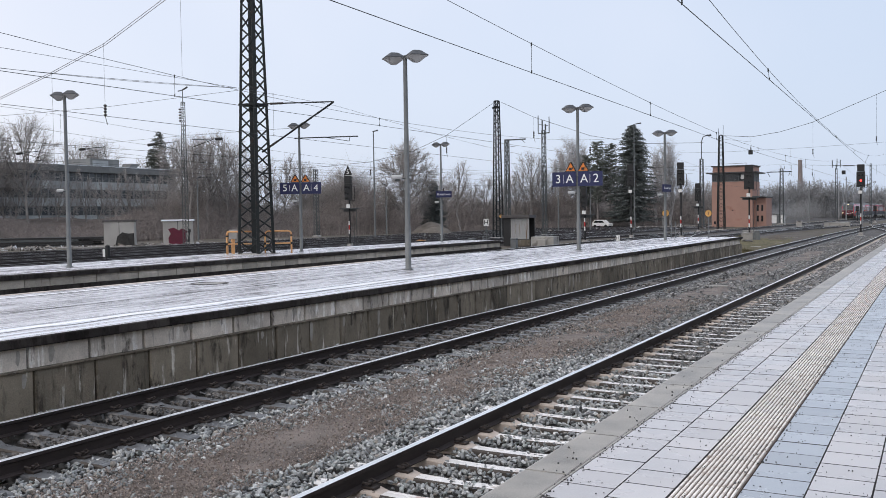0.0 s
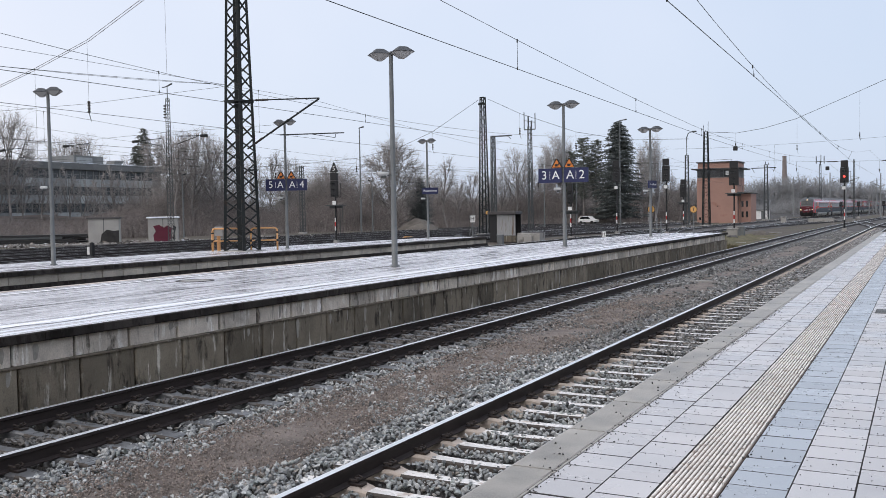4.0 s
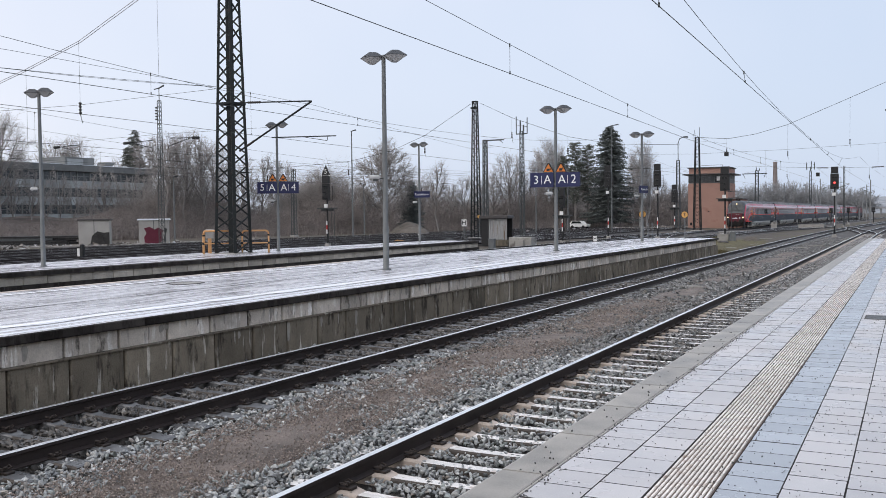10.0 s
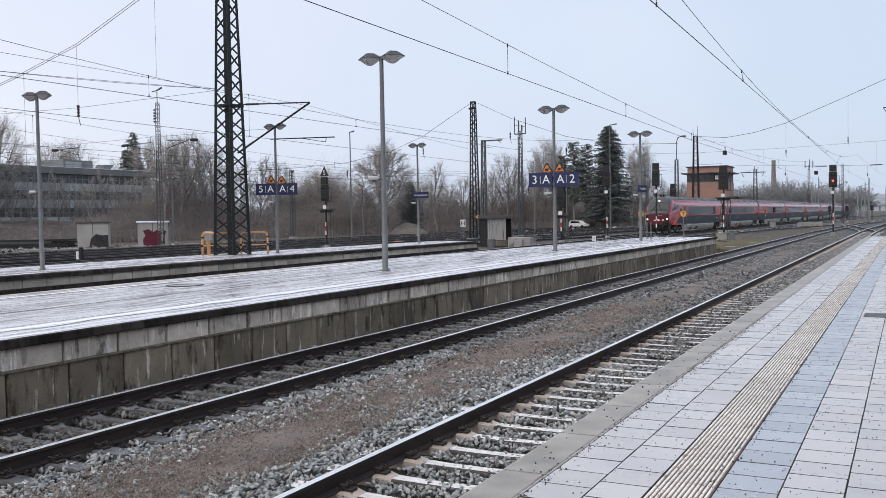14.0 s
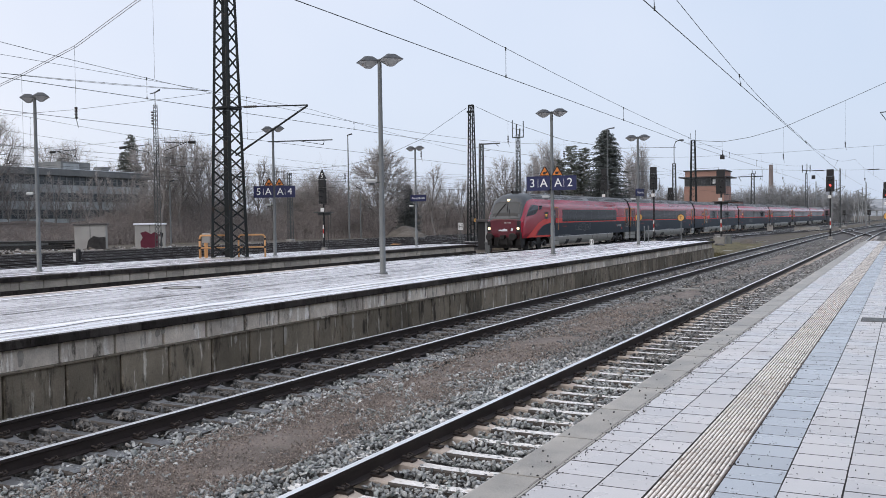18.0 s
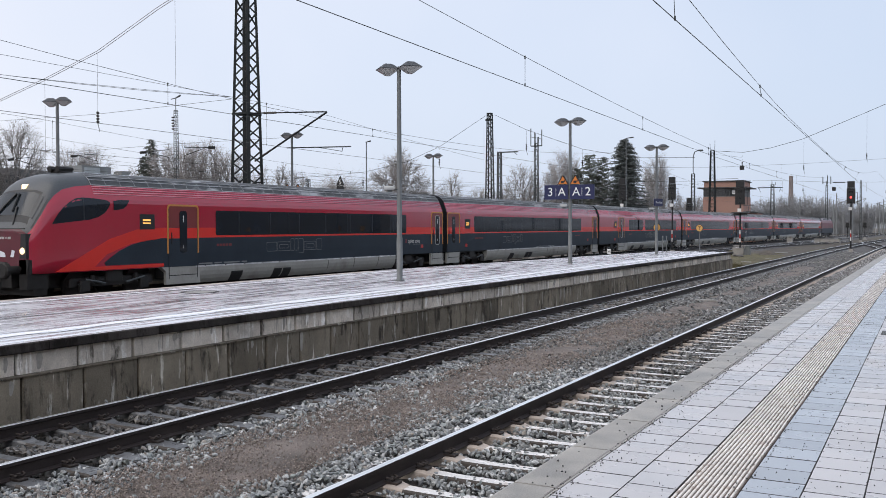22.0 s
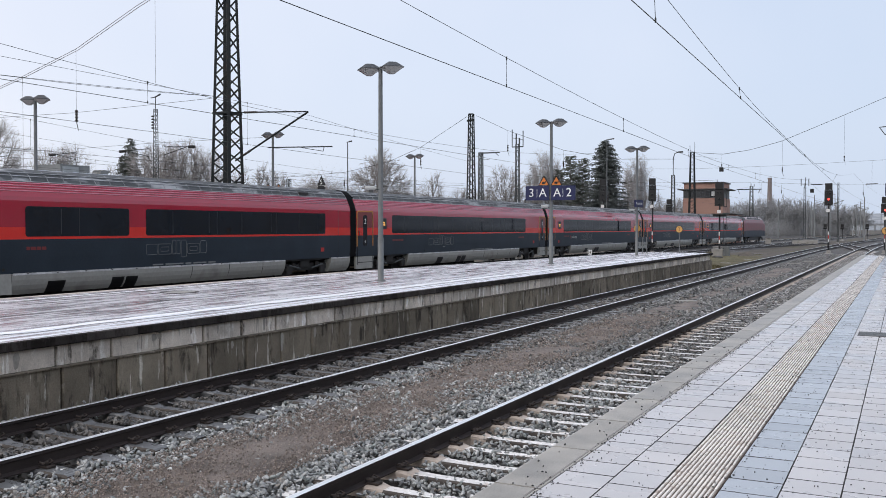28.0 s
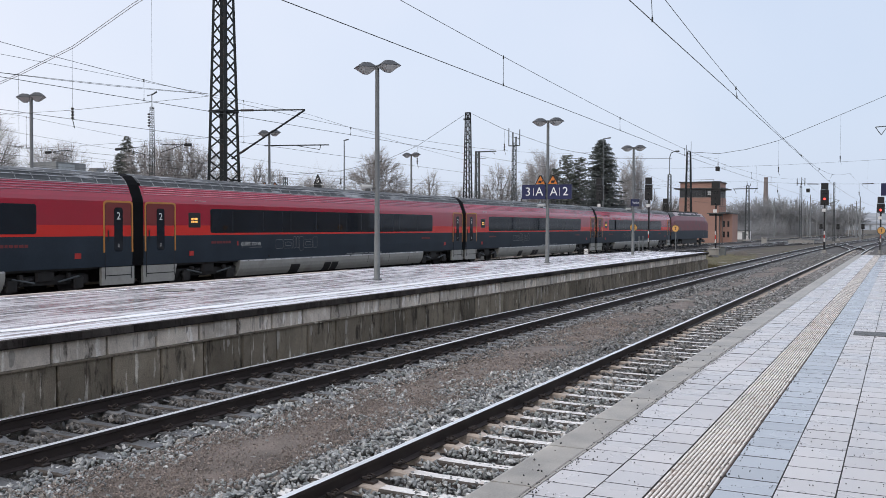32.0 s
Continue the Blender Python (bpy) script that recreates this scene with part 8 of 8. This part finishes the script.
# ---- trees and brush ----
def spike_mesh(name, a, b, r, mat):
    """Thin three-sided twigs from points a to points b, in one mesh."""
    a, b, r = np.asarray(a, float), np.asarray(b, float), np.asarray(r, float)
    n = len(a)
    d = b - a
    ref = np.where(np.abs(d[:, 2:3]) > 0.9 * np.linalg.norm(d, axis=1, keepdims=True), np.array([[1.0, 0, 0]]), np.array([[0, 0, 1.0]]))
    s = np.cross(d, ref)
    s /= np.linalg.norm(s, axis=1, keepdims=True) + 1e-9
    u = np.cross(s, d)
    u /= np.linalg.norm(u, axis=1, keepdims=True) + 1e-9
    r = r[:, None]
    v = np.stack([a + s * r, a + (-0.5 * s + 0.866 * u) * r, a + (-0.5 * s - 0.866 * u) * r, b], 1).reshape(-1, 3)
    tri = np.array([(0, 1, 3), (1, 2, 3), (2, 0, 3)])
    loops = (tri[None] + 4 * np.arange(n)[:, None, None]).reshape(-1)
    me = bpy.data.meshes.new(name)
    me.vertices.add(len(v))
    me.vertices.foreach_set("co", v.astype(np.float32).reshape(-1))
    me.loops.add(len(loops))
    me.loops.foreach_set("vertex_index", loops.astype(np.int32))
    me.polygons.add(3 * n)
    me.polygons.foreach_set("loop_start", np.arange(0, 9 * n, 3, dtype=np.int32))
    me.materials.append(mat)
    me.update(calc_edges=True)
    return me


def crown_tree(seed, height, width, low, fork=0.25, counts=(11, 6, 6, 6), twig=0.015, mat=BARK, fine=TWIG_GREY, label="bare leafless deciduous tree", m=None, lift=0.25, stems=1):
    """A bare tree: limbs rise from the trunk towards an egg-shaped crown and part three times into fine twigs."""
    rng = np.random.default_rng(seed)
    root = thing("tree", label, "tree", "bare trees", m=m)
    s = Shape()
    mid, rz, rx = (low + height) / 2, (height - low) / 2, width / 2
    A, B, R = [], [], []

    def aim(u, reach):
        """The place at a share of the way from the crown's middle to its skin, in direction u."""
        return np.array([0, 0, mid]) + np.array([rx * u[0], rx * u[1], rz * u[2]]) * reach

    def unit(v):
        return v / (np.linalg.norm(v) + 1e-9)

    def limb(a, b, r0, r1, bow):
        """A limb in three lengths that bows upward; gives its points."""
        pts = []
        for k in range(4):
            u = k / 3
            q = a + (b - a) * u + np.array([0, 0, -bow * np.linalg.norm(b - a) * u * (1 - u)])
            pts.append(q + (rng.normal(size=3) * 0.035 * np.linalg.norm(b - a) if 0 < k < 3 else 0))
        for k in range(3):
            s.beam(Vector(pts[k]), Vector(pts[k + 1]), r0 + (r1 - r0) * k / 3, r0 + (r1 - r0) * (k + 1) / 3, n=5, caps=False)
        return pts

    def along(pts, u):
        f = min(u * 3, 2.999)
        return pts[int(f)] + (pts[int(f) + 1] - pts[int(f)]) * (f - int(f))
    thick = height * 0.013 / stems ** 0.5
    for st in range(stems):
        off = np.array([rng.normal() * 0.35, rng.normal() * 0.35, 0]) * (stems > 1)
        leader = limb(off, np.array([rng.normal() * 0.05 * rx, rng.normal() * 0.05 * rx, low + (height - low) * 0.72]) + off * 1.5, thick, thick * 0.25, 0)
        n1 = counts[0] // stems
        for i in range(n1):
            az = (i + st * 0.37) * 2.4 + rng.uniform(-0.4, 0.4)
            up = 1 - 1.45 * (i + 0.5) / n1 + rng.uniform(-0.1, 0.1)
            d1 = np.array([math.cos(az) * math.sqrt(max(1 - up * up, 0.05)), math.sin(az) * math.sqrt(max(1 - up * up, 0.05)), up])
            base = along(leader, min(max(fork + (0.95 - fork) * (0.5 + 0.5 * up) * rng.uniform(0.35, 0.8), fork * 0.9), 0.95))
            tip = aim(d1, rng.uniform(0.62, 0.78)) + off * 0.6
            one = limb(base, tip, thick * 0.42, thick * 0.16, lift)
            for j in range(counts[1]):
                u = 0.35 + 0.65 * (j + rng.random()) / counts[1]
                p = along(one, u)
                d2 = unit(d1 + rng.normal(size=3) * 0.30)
                q = p + (aim(d2, rng.uniform(0.82, 0.98)) - p) * (0.55 + 0.4 * u)
                two = limb(p, q, max(thick * 0.17, 0.03), max(thick * 0.07, 0.016), lift * 0.6)
                for k in range(counts[2]):
                    u = 0.2 + 0.8 * (k + rng.random()) / counts[2]
                    p3 = along(two, u)
                    d3 = unit(d2 * np.array([rx, rx, rz]) / max(rx, rz) + rng.normal(size=3) * 0.42)
                    q3 = p3 + d3 * height * rng.uniform(0.05, 0.10)
                    A.append(p3), B.append(q3), R.append(twig * 1.5)
                    for w in range(counts[3]):
                        p4 = p3 + (q3 - p3) * rng.uniform(0.15, 1.0)
                        A.append(p4), B.append(p4 + unit(d3 + rng.normal(size=3) * 0.5) * height * rng.uniform(0.03, 0.065)), R.append(twig)
    part("trunk", s, mat, root, "grey-brown trunk and limbs")
    part("crown", spike_mesh("crown", A, B, R, fine), None, root, "fine bare twigs")
    return root


def conifer(seed, height, width, mat=NEEDLE, label="dark green narrow fir tree", m=None, bare=0.08, dense=1.0, layered=False, blunt=0.62):
    rng = np.random.default_rng(seed)
    root = thing("tree", label, "tree", "conifers", m=m)
    part("trunk", Shape().beam((0, 0, 0), (0, 0, height * 0.97), height * 0.016, 0.03, n=7), BARK, root)
    A, B, R = [], [], []
    n = int(230 * dense)
    for k in range(n):
        u = bare + (1 - bare) * (k + rng.random()) / n
        z = height * u
        if layered:
            rad = width * (0.35 + 0.65 * math.sin(min(u, 0.97) * 3.0)) * rng.uniform(0.4, 1.0) * (0.5 if u < 0.45 else 1)
        else:
            rad = width * (1 - u) ** blunt * rng.uniform(0.3, 1.12) + 0.15
        ang = rng.uniform(0, 6.283)
        o = np.array([math.cos(ang), math.sin(ang), 0])
        tip = np.array([0, 0, z]) + o * rad + np.array([0, 0, (-0.10 if not layered else 0.12) * rad])
        base = np.array([0, 0, z])
        A.append(base), B.append(tip), R.append(0.05)
        side = np.array([-o[1], o[0], 0])
        bits = max(6, int(rad * 11))
        for j in range(bits):
            w = (j + rng.random()) / bits
            p = base + (tip - base) * (0.2 + 0.8 * w)
            e = (o * rng.uniform(0.0, 0.7) + side * rng.uniform(-0.9, 0.9) + np.array([0, 0, rng.uniform(-0.75, 0.25)])) * rng.uniform(0.45, 0.95)
            A.append(p), B.append(p + e), R.append(rng.uniform(0.035, 0.085))
    part("crown", spike_mesh("crown", A, B, R, mat), None, root, "dense dark needles")
    return root


def spot_at(px, d):
    """Ground place at a bearing (counted as across the opening view) and distance."""
    a = radians(28.665) - math.atan((px - 784) / 1607.4)
    return -d * math.sin(a), d * math.cos(a)


def first_at(make, px, d, **kw):
    x, y = spot_at(px, d)
    return make(m=pose(x, y, -0.4), **kw)


def again(src, px, d, k, rz):
    x, y = spot_at(px, d)
    ob = copy_thing(src, pose(x, y, -0.4, 0, 0, rz))
    ob.scale = (k, k, k)
    return ob


oak = first_at(crown_tree, 52, 135, seed=3, height=17.4, width=8.2, low=4.5, counts=(13, 7, 7, 6), label="tall bare oak with an open rounded crown")
ash = first_at(crown_tree, 372, 132, seed=7, height=15.6, width=6.6, low=3.5, counts=(12, 6, 6, 6), fork=0.2, label="bare ash with steeply rising limbs", lift=0.35)
linden = first_at(crown_tree, 719, 136, seed=11, height=14.3, width=9.6, low=1.6, fork=0.08, counts=(19, 9, 9, 9), lift=0.30, twig=0.014, label="broad bare tree with a rounded fan-shaped crown")
birch = first_at(crown_tree, 815, 150, seed=17, height=12.3, width=3.4, low=2.5, counts=(10, 5, 5, 5), label="slender bare birch by the yard")
sapling = first_at(crown_tree, 105, 137, seed=19, height=9.6, width=3.0, low=2.2, counts=(8, 4, 5, 4), label="thin young bare tree before the office block")
poplar = first_at(crown_tree, 1004, 184, seed=23, height=19.2, width=3.4, low=1.5, fork=0.1, counts=(16, 6, 6, 5), stems=3, lift=0.12, twig=0.015, mat=TWIG_PALE, fine=TWIG_PALE, label="tall narrow bare poplar")
for px, d, k, rz, src in ((1019, 185, 0.99, 130, poplar), (1031, 187, 0.93, 300, poplar), (990, 186, 0.9, 30, poplar), (1172, 189, 0.93, 20, poplar), (1184, 190, 0.97, 60, poplar), (1163, 191, 0.88, 200, poplar),
                          (-8, 135, 0.92, 40, oak), (-70, 134, 0.95, 120, oak), (140, 186, 1.05, 100, oak), (183, 188, 1.09, 210, oak), (160, 190, 1.0, 15, ash), (335, 131, 0.97, 80, ash), (398, 134, 1.0, 160, ash), (420, 142, 0.85, 250, oak),
                          (312, 180, 1.05, 300, oak), (262, 186, 0.98, 190, ash), (350, 140, 0.9, 45, oak), (470, 148, 0.82, 10, ash), (510, 150, 1.1, 0, birch), (535, 152, 0.72, 110, oak), (606, 150, 0.62, 140, oak), (588, 151, 0.60, 60, linden), (620, 152, 0.58, 230, oak),
                          (660, 155, 0.62, 200, ash), (790, 158, 0.62, 210, ash), (838, 160, 0.72, 50, birch), (862, 162, 0.58, 30, oak), (892, 165, 0.66, 170, ash), (939, 170, 0.84, 90, oak), (915, 171, 0.74, 300, ash), (958, 174, 0.68, 20, oak),
                          (1090, 186, 0.72, 70, oak), (1140, 190, 0.66, 140, ash), (1205, 195, 0.6, 70, oak), (1228, 198, 0.56, 130, ash), (1246, 200, 0.54, 30, oak), (1052, 188, 0.66, 140, oak)):
    again(src, px, d, k, rz)
for px, d, k, rz in ((70, 139, 1.05, 40), (125, 136, 0.9, 100), (152, 138, 1.1, 200), (180, 140, 0.95, 300), (205, 137, 1.0, 20), (228, 139, 1.15, 150), (255, 138, 1.0, 250), (282, 136, 1.1, 70), (30, 137, 1.0, 10), (5, 138, 1.1, 190), (445, 146, 1.0, 60), (490, 148, 0.9, 160), (560, 150, 0.85, 220), (690, 156, 0.8, 30), (745, 156, 0.75, 130)):
    again(sapling, px, d, k, rz)
fir = first_at(conifer, 285, 182, seed=5, height=19.6, width=3.8, dense=1.7, blunt=0.5, mat=NEEDLE_FIR)
again(fir, 271, 184, 0.84, 170)
again(fir, 297, 185, 0.72, 60)
spruce = first_at(conifer, 1120, 176, seed=9, height=19.4, width=5.6, dense=4.0, blunt=0.48, label="broad dark green spruce tree")
pine = first_at(conifer, 1058, 178, seed=13, height=16.6, width=2.6, mat=NEEDLE_PINE, bare=0.3, layered=True, label="tall open grey-green pine tree")
again(spruce, 768, 142, 0.42, 70)
again(pine, 1080, 180, 0.98, 120)
again(pine, 1038, 182, 0.86, 220)


def brush(name, line, depth, n, h0, h1, mat, label, seed):
    """A thicket along a line of ground places."""
    rng = np.random.default_rng(seed)
    line = np.array(line, float)
    seg = np.linalg.norm(np.diff(line, axis=0), axis=1)
    cum = np.concatenate([[0], np.cumsum(seg)])
    t = rng.uniform(0, cum[-1], n)
    x, y = np.interp(t, cum, line[:, 0]), np.interp(t, cum, line[:, 1])
    away = rng.uniform(0, depth, n)
    norm = np.hypot(x, y)
    x, y = x * (1 + away / norm), y * (1 + away / norm)
    h = rng.uniform(h0, h1, n) * (0.75 + 0.35 * np.sin(t * 0.21 + 1) * np.sin(t * 0.057)) * (0.55 + 0.45 * np.clip(away / depth * 2, 0, 1))
    base = np.stack([x, y, np.full(n, -0.45)], 1)
    tip = base + np.stack([rng.normal(0, 0.16, n) * h, rng.normal(0, 0.16, n) * h, h], 1)
    A, B, R = [base], [tip], [rng.uniform(0.02, 0.045, n)]
    for k in range(6):
        u = rng.uniform(0.2, 0.95, n)[:, None]
        p = base + (tip - base) * u
        e = np.stack([rng.normal(0, 0.26, n) * h, rng.normal(0, 0.26, n) * h, rng.uniform(0.05, 0.38, n) * h], 1)
        A.append(p), B.append(p + e), R.append(rng.uniform(0.012, 0.028, n))
    me = spike_mesh(name, np.concatenate(A), np.concatenate(B), np.concatenate(R), mat)
    return tagged(new(name, me), label, "bushes", kind="stuff")


HEDGE = [spot_at(-160, 112), spot_at(0, 118), spot_at(300, 126), spot_at(520, 134), spot_at(640, 142), spot_at(900, 165), spot_at(1200, 200), spot_at(1330, 235)]
brush("brush_thicket", HEDGE[:3], 16, 5200, 2.6, 5.2, TWIG, "low brown leafless brushwood before the office block", 20)
brush("brush_thicket", HEDGE[2:], 16, 11000, 4.4, 8.4, TWIG, "dense brown leafless brushwood", 21)
brush("brush_thicket", [(x * 1.08, y * 1.08) for x, y in HEDGE[3:]], 14, 7000, 6.5, 10.5, TWIG_GREY, "tall grey-brown leafless thicket behind the scrub", 27)
brush("brush_thicket", [(x * 1.10, y * 1.10) for x, y in HEDGE[2:5]], 10, 4200, 7.0, 11.0, TWIG_GREY, "tall grey leafless thicket behind the huts", 29)
brush("brush_edge", [(x * 0.965, y * 0.965) for x, y in HEDGE], 5, 3000, 1.0, 2.8, TWIG, "low brown scrub along the yard edge", 22)
bank = Shape()
rows = []
for i, (a, b) in enumerate(zip(HEDGE, HEDGE[1:])):
    for j in range(12):
        u = j / 12
        x, y = a[0] + (b[0] - a[0]) * u, a[1] + (b[1] - a[1]) * u
        d = math.hypot(x, y)
        k = [(1.0, -0.5), (1.04, 0.5 + 0.4 * noise.noise((i + u, 1, 0))), (1.10, 1.9 + 0.8 * noise.noise(((i + u) * 2.0, 4, 0))), (1.20, 3.0 + 1.0 * noise.noise(((i + u) * 3.0, 9, 0))), (1.35, -0.5)]
        rows.append([(x * s, y * s, z) for s, z in k])
bank.quad_strip(rows, closed=False)
solid("brush_bank", bank, surface("brushwood_bank", (0.115, 0.095, 0.085), 0.95, vary=0.6, scale=0.5, fine=5, bump=1.0, dist=0.4), "brown bank grown over with brushwood", "bank", kind="structure", smooth=True)

woods_a, woods_b, woods_r = [], [], []
rng_w = np.random.default_rng(31)
for k in range(58):
    u = k / 57
    d = rng_w.uniform(325, 385)
    x, y = spot_at(1338 + 252 * u + rng_w.uniform(-5, 5), d)
    tall = (np.interp(u, [0, 0.12, 0.3, 0.55, 0.7, 1.0], [11.0, 13.6, 15.2, 14.6, 12.0, 10.5]) + rng_w.uniform(-0.9, 0.7)) * d / 350
    wide, fork = tall * rng_w.uniform(0.24, 0.33), tall * rng_w.uniform(0.10, 0.28)
    stem, mid = np.array([x, y, -0.5]), np.array([x, y, -0.5 + (fork + tall) / 2])
    woods_a.append(stem), woods_b.append(mid + [0, 0, tall * 0.25]), woods_r.append(0.24)
    for i in range(16):
        v = rng_w.normal(size=3)
        v[2] = abs(v[2]) * 1.0 - 0.45
        v /= np.linalg.norm(v)
        p, q = np.array([x, y, -0.5 + fork + (tall - fork) * rng_w.uniform(0, 0.6)]), mid + v * [wide, wide, (tall - fork) / 2] * 0.82
        woods_a.append(p), woods_b.append(q), woods_r.append(0.11)
        for j in range(34):
            a = p + (q - p) * rng_w.uniform(0.3, 1.0)
            woods_a.append(a), woods_b.append(a + (v * 0.7 + rng_w.normal(size=3) * 0.6) * rng_w.uniform(0.7, 1.6)), woods_r.append(0.045)
tagged(new("far_woods", spike_mesh("far_woods", woods_a, woods_b, woods_r, HAZY_TWIG)), "far leafless woods beside the line", "woods", kind="stuff")
brush("far_scrub", [spot_at(1300, 300), spot_at(1440, 320), spot_at(1560, 360)], 40, 6500, 4.5, 9.5, HAZY_TWIG, "far greyish scrub under the woods", 25)
hill = Shape()
hill.quad_strip([[(x, y0, z) for y0, z in ((1300, -1), (1500, 26 + 9 * noise.noise((x * 0.004, 0, 0)) + 2 * noise.noise((x * 0.03, 0, 0))), (1900, 30), (2200, -1))] for x in spread(-900, 900, 40)], closed=False)
# The hill's pale blue-grey has the distance haze mixed into it.
solid("far_hill", hill, surface("far_hazy_hill", (0.25, 0.265, 0.285), 0.95, vary=0.5, scale=0.03, fine=0.2, dark=(0.36, 0.375, 0.40), spot=0.2), "far wooded hill on the horizon", "hill", kind="structure", smooth=True)


brush("dry_grass", [(-9.8, 57.5), (-12.0, 62), (-14.5, 70), (-16.0, 80), (-16.5, 96)], 1.8, 3200, 0.25, 0.5, GRASS, "thin dry winter grass beyond the platform end", 41)


# ---- what moves ----
def train_place(s):
    """Middle of the train's track s metres along it from y = 0, with the turn of a carriage whose bogies stand 9.5 m apart from there."""
    a, b = s - 9.5, s + 9.5
    xa, xb = TRACK_4(a), TRACK_4(b)
    return pose((xa + xb) / 2, s, 0, 0, 0, -math.degrees(math.atan2(xb - xa, 19.0)))


def front_at(t):
    """How far up the line the train's front is after t seconds."""
    return FRONT_0 - FRONT_V * t + FRONT_A * t * t


FRONT_0, FRONT_V, FRONT_A = 242.907, 10.3202, 0.00478


def motions():
    offset = 13.25
    for i, car in enumerate(train):
        mid = offset + 26.5 * i if i < 7 else 26.5 * 7 + 9.75
        walk(car, [(t, train_place(front_at(t) + mid)) for t in range(0, 33)])


motions()
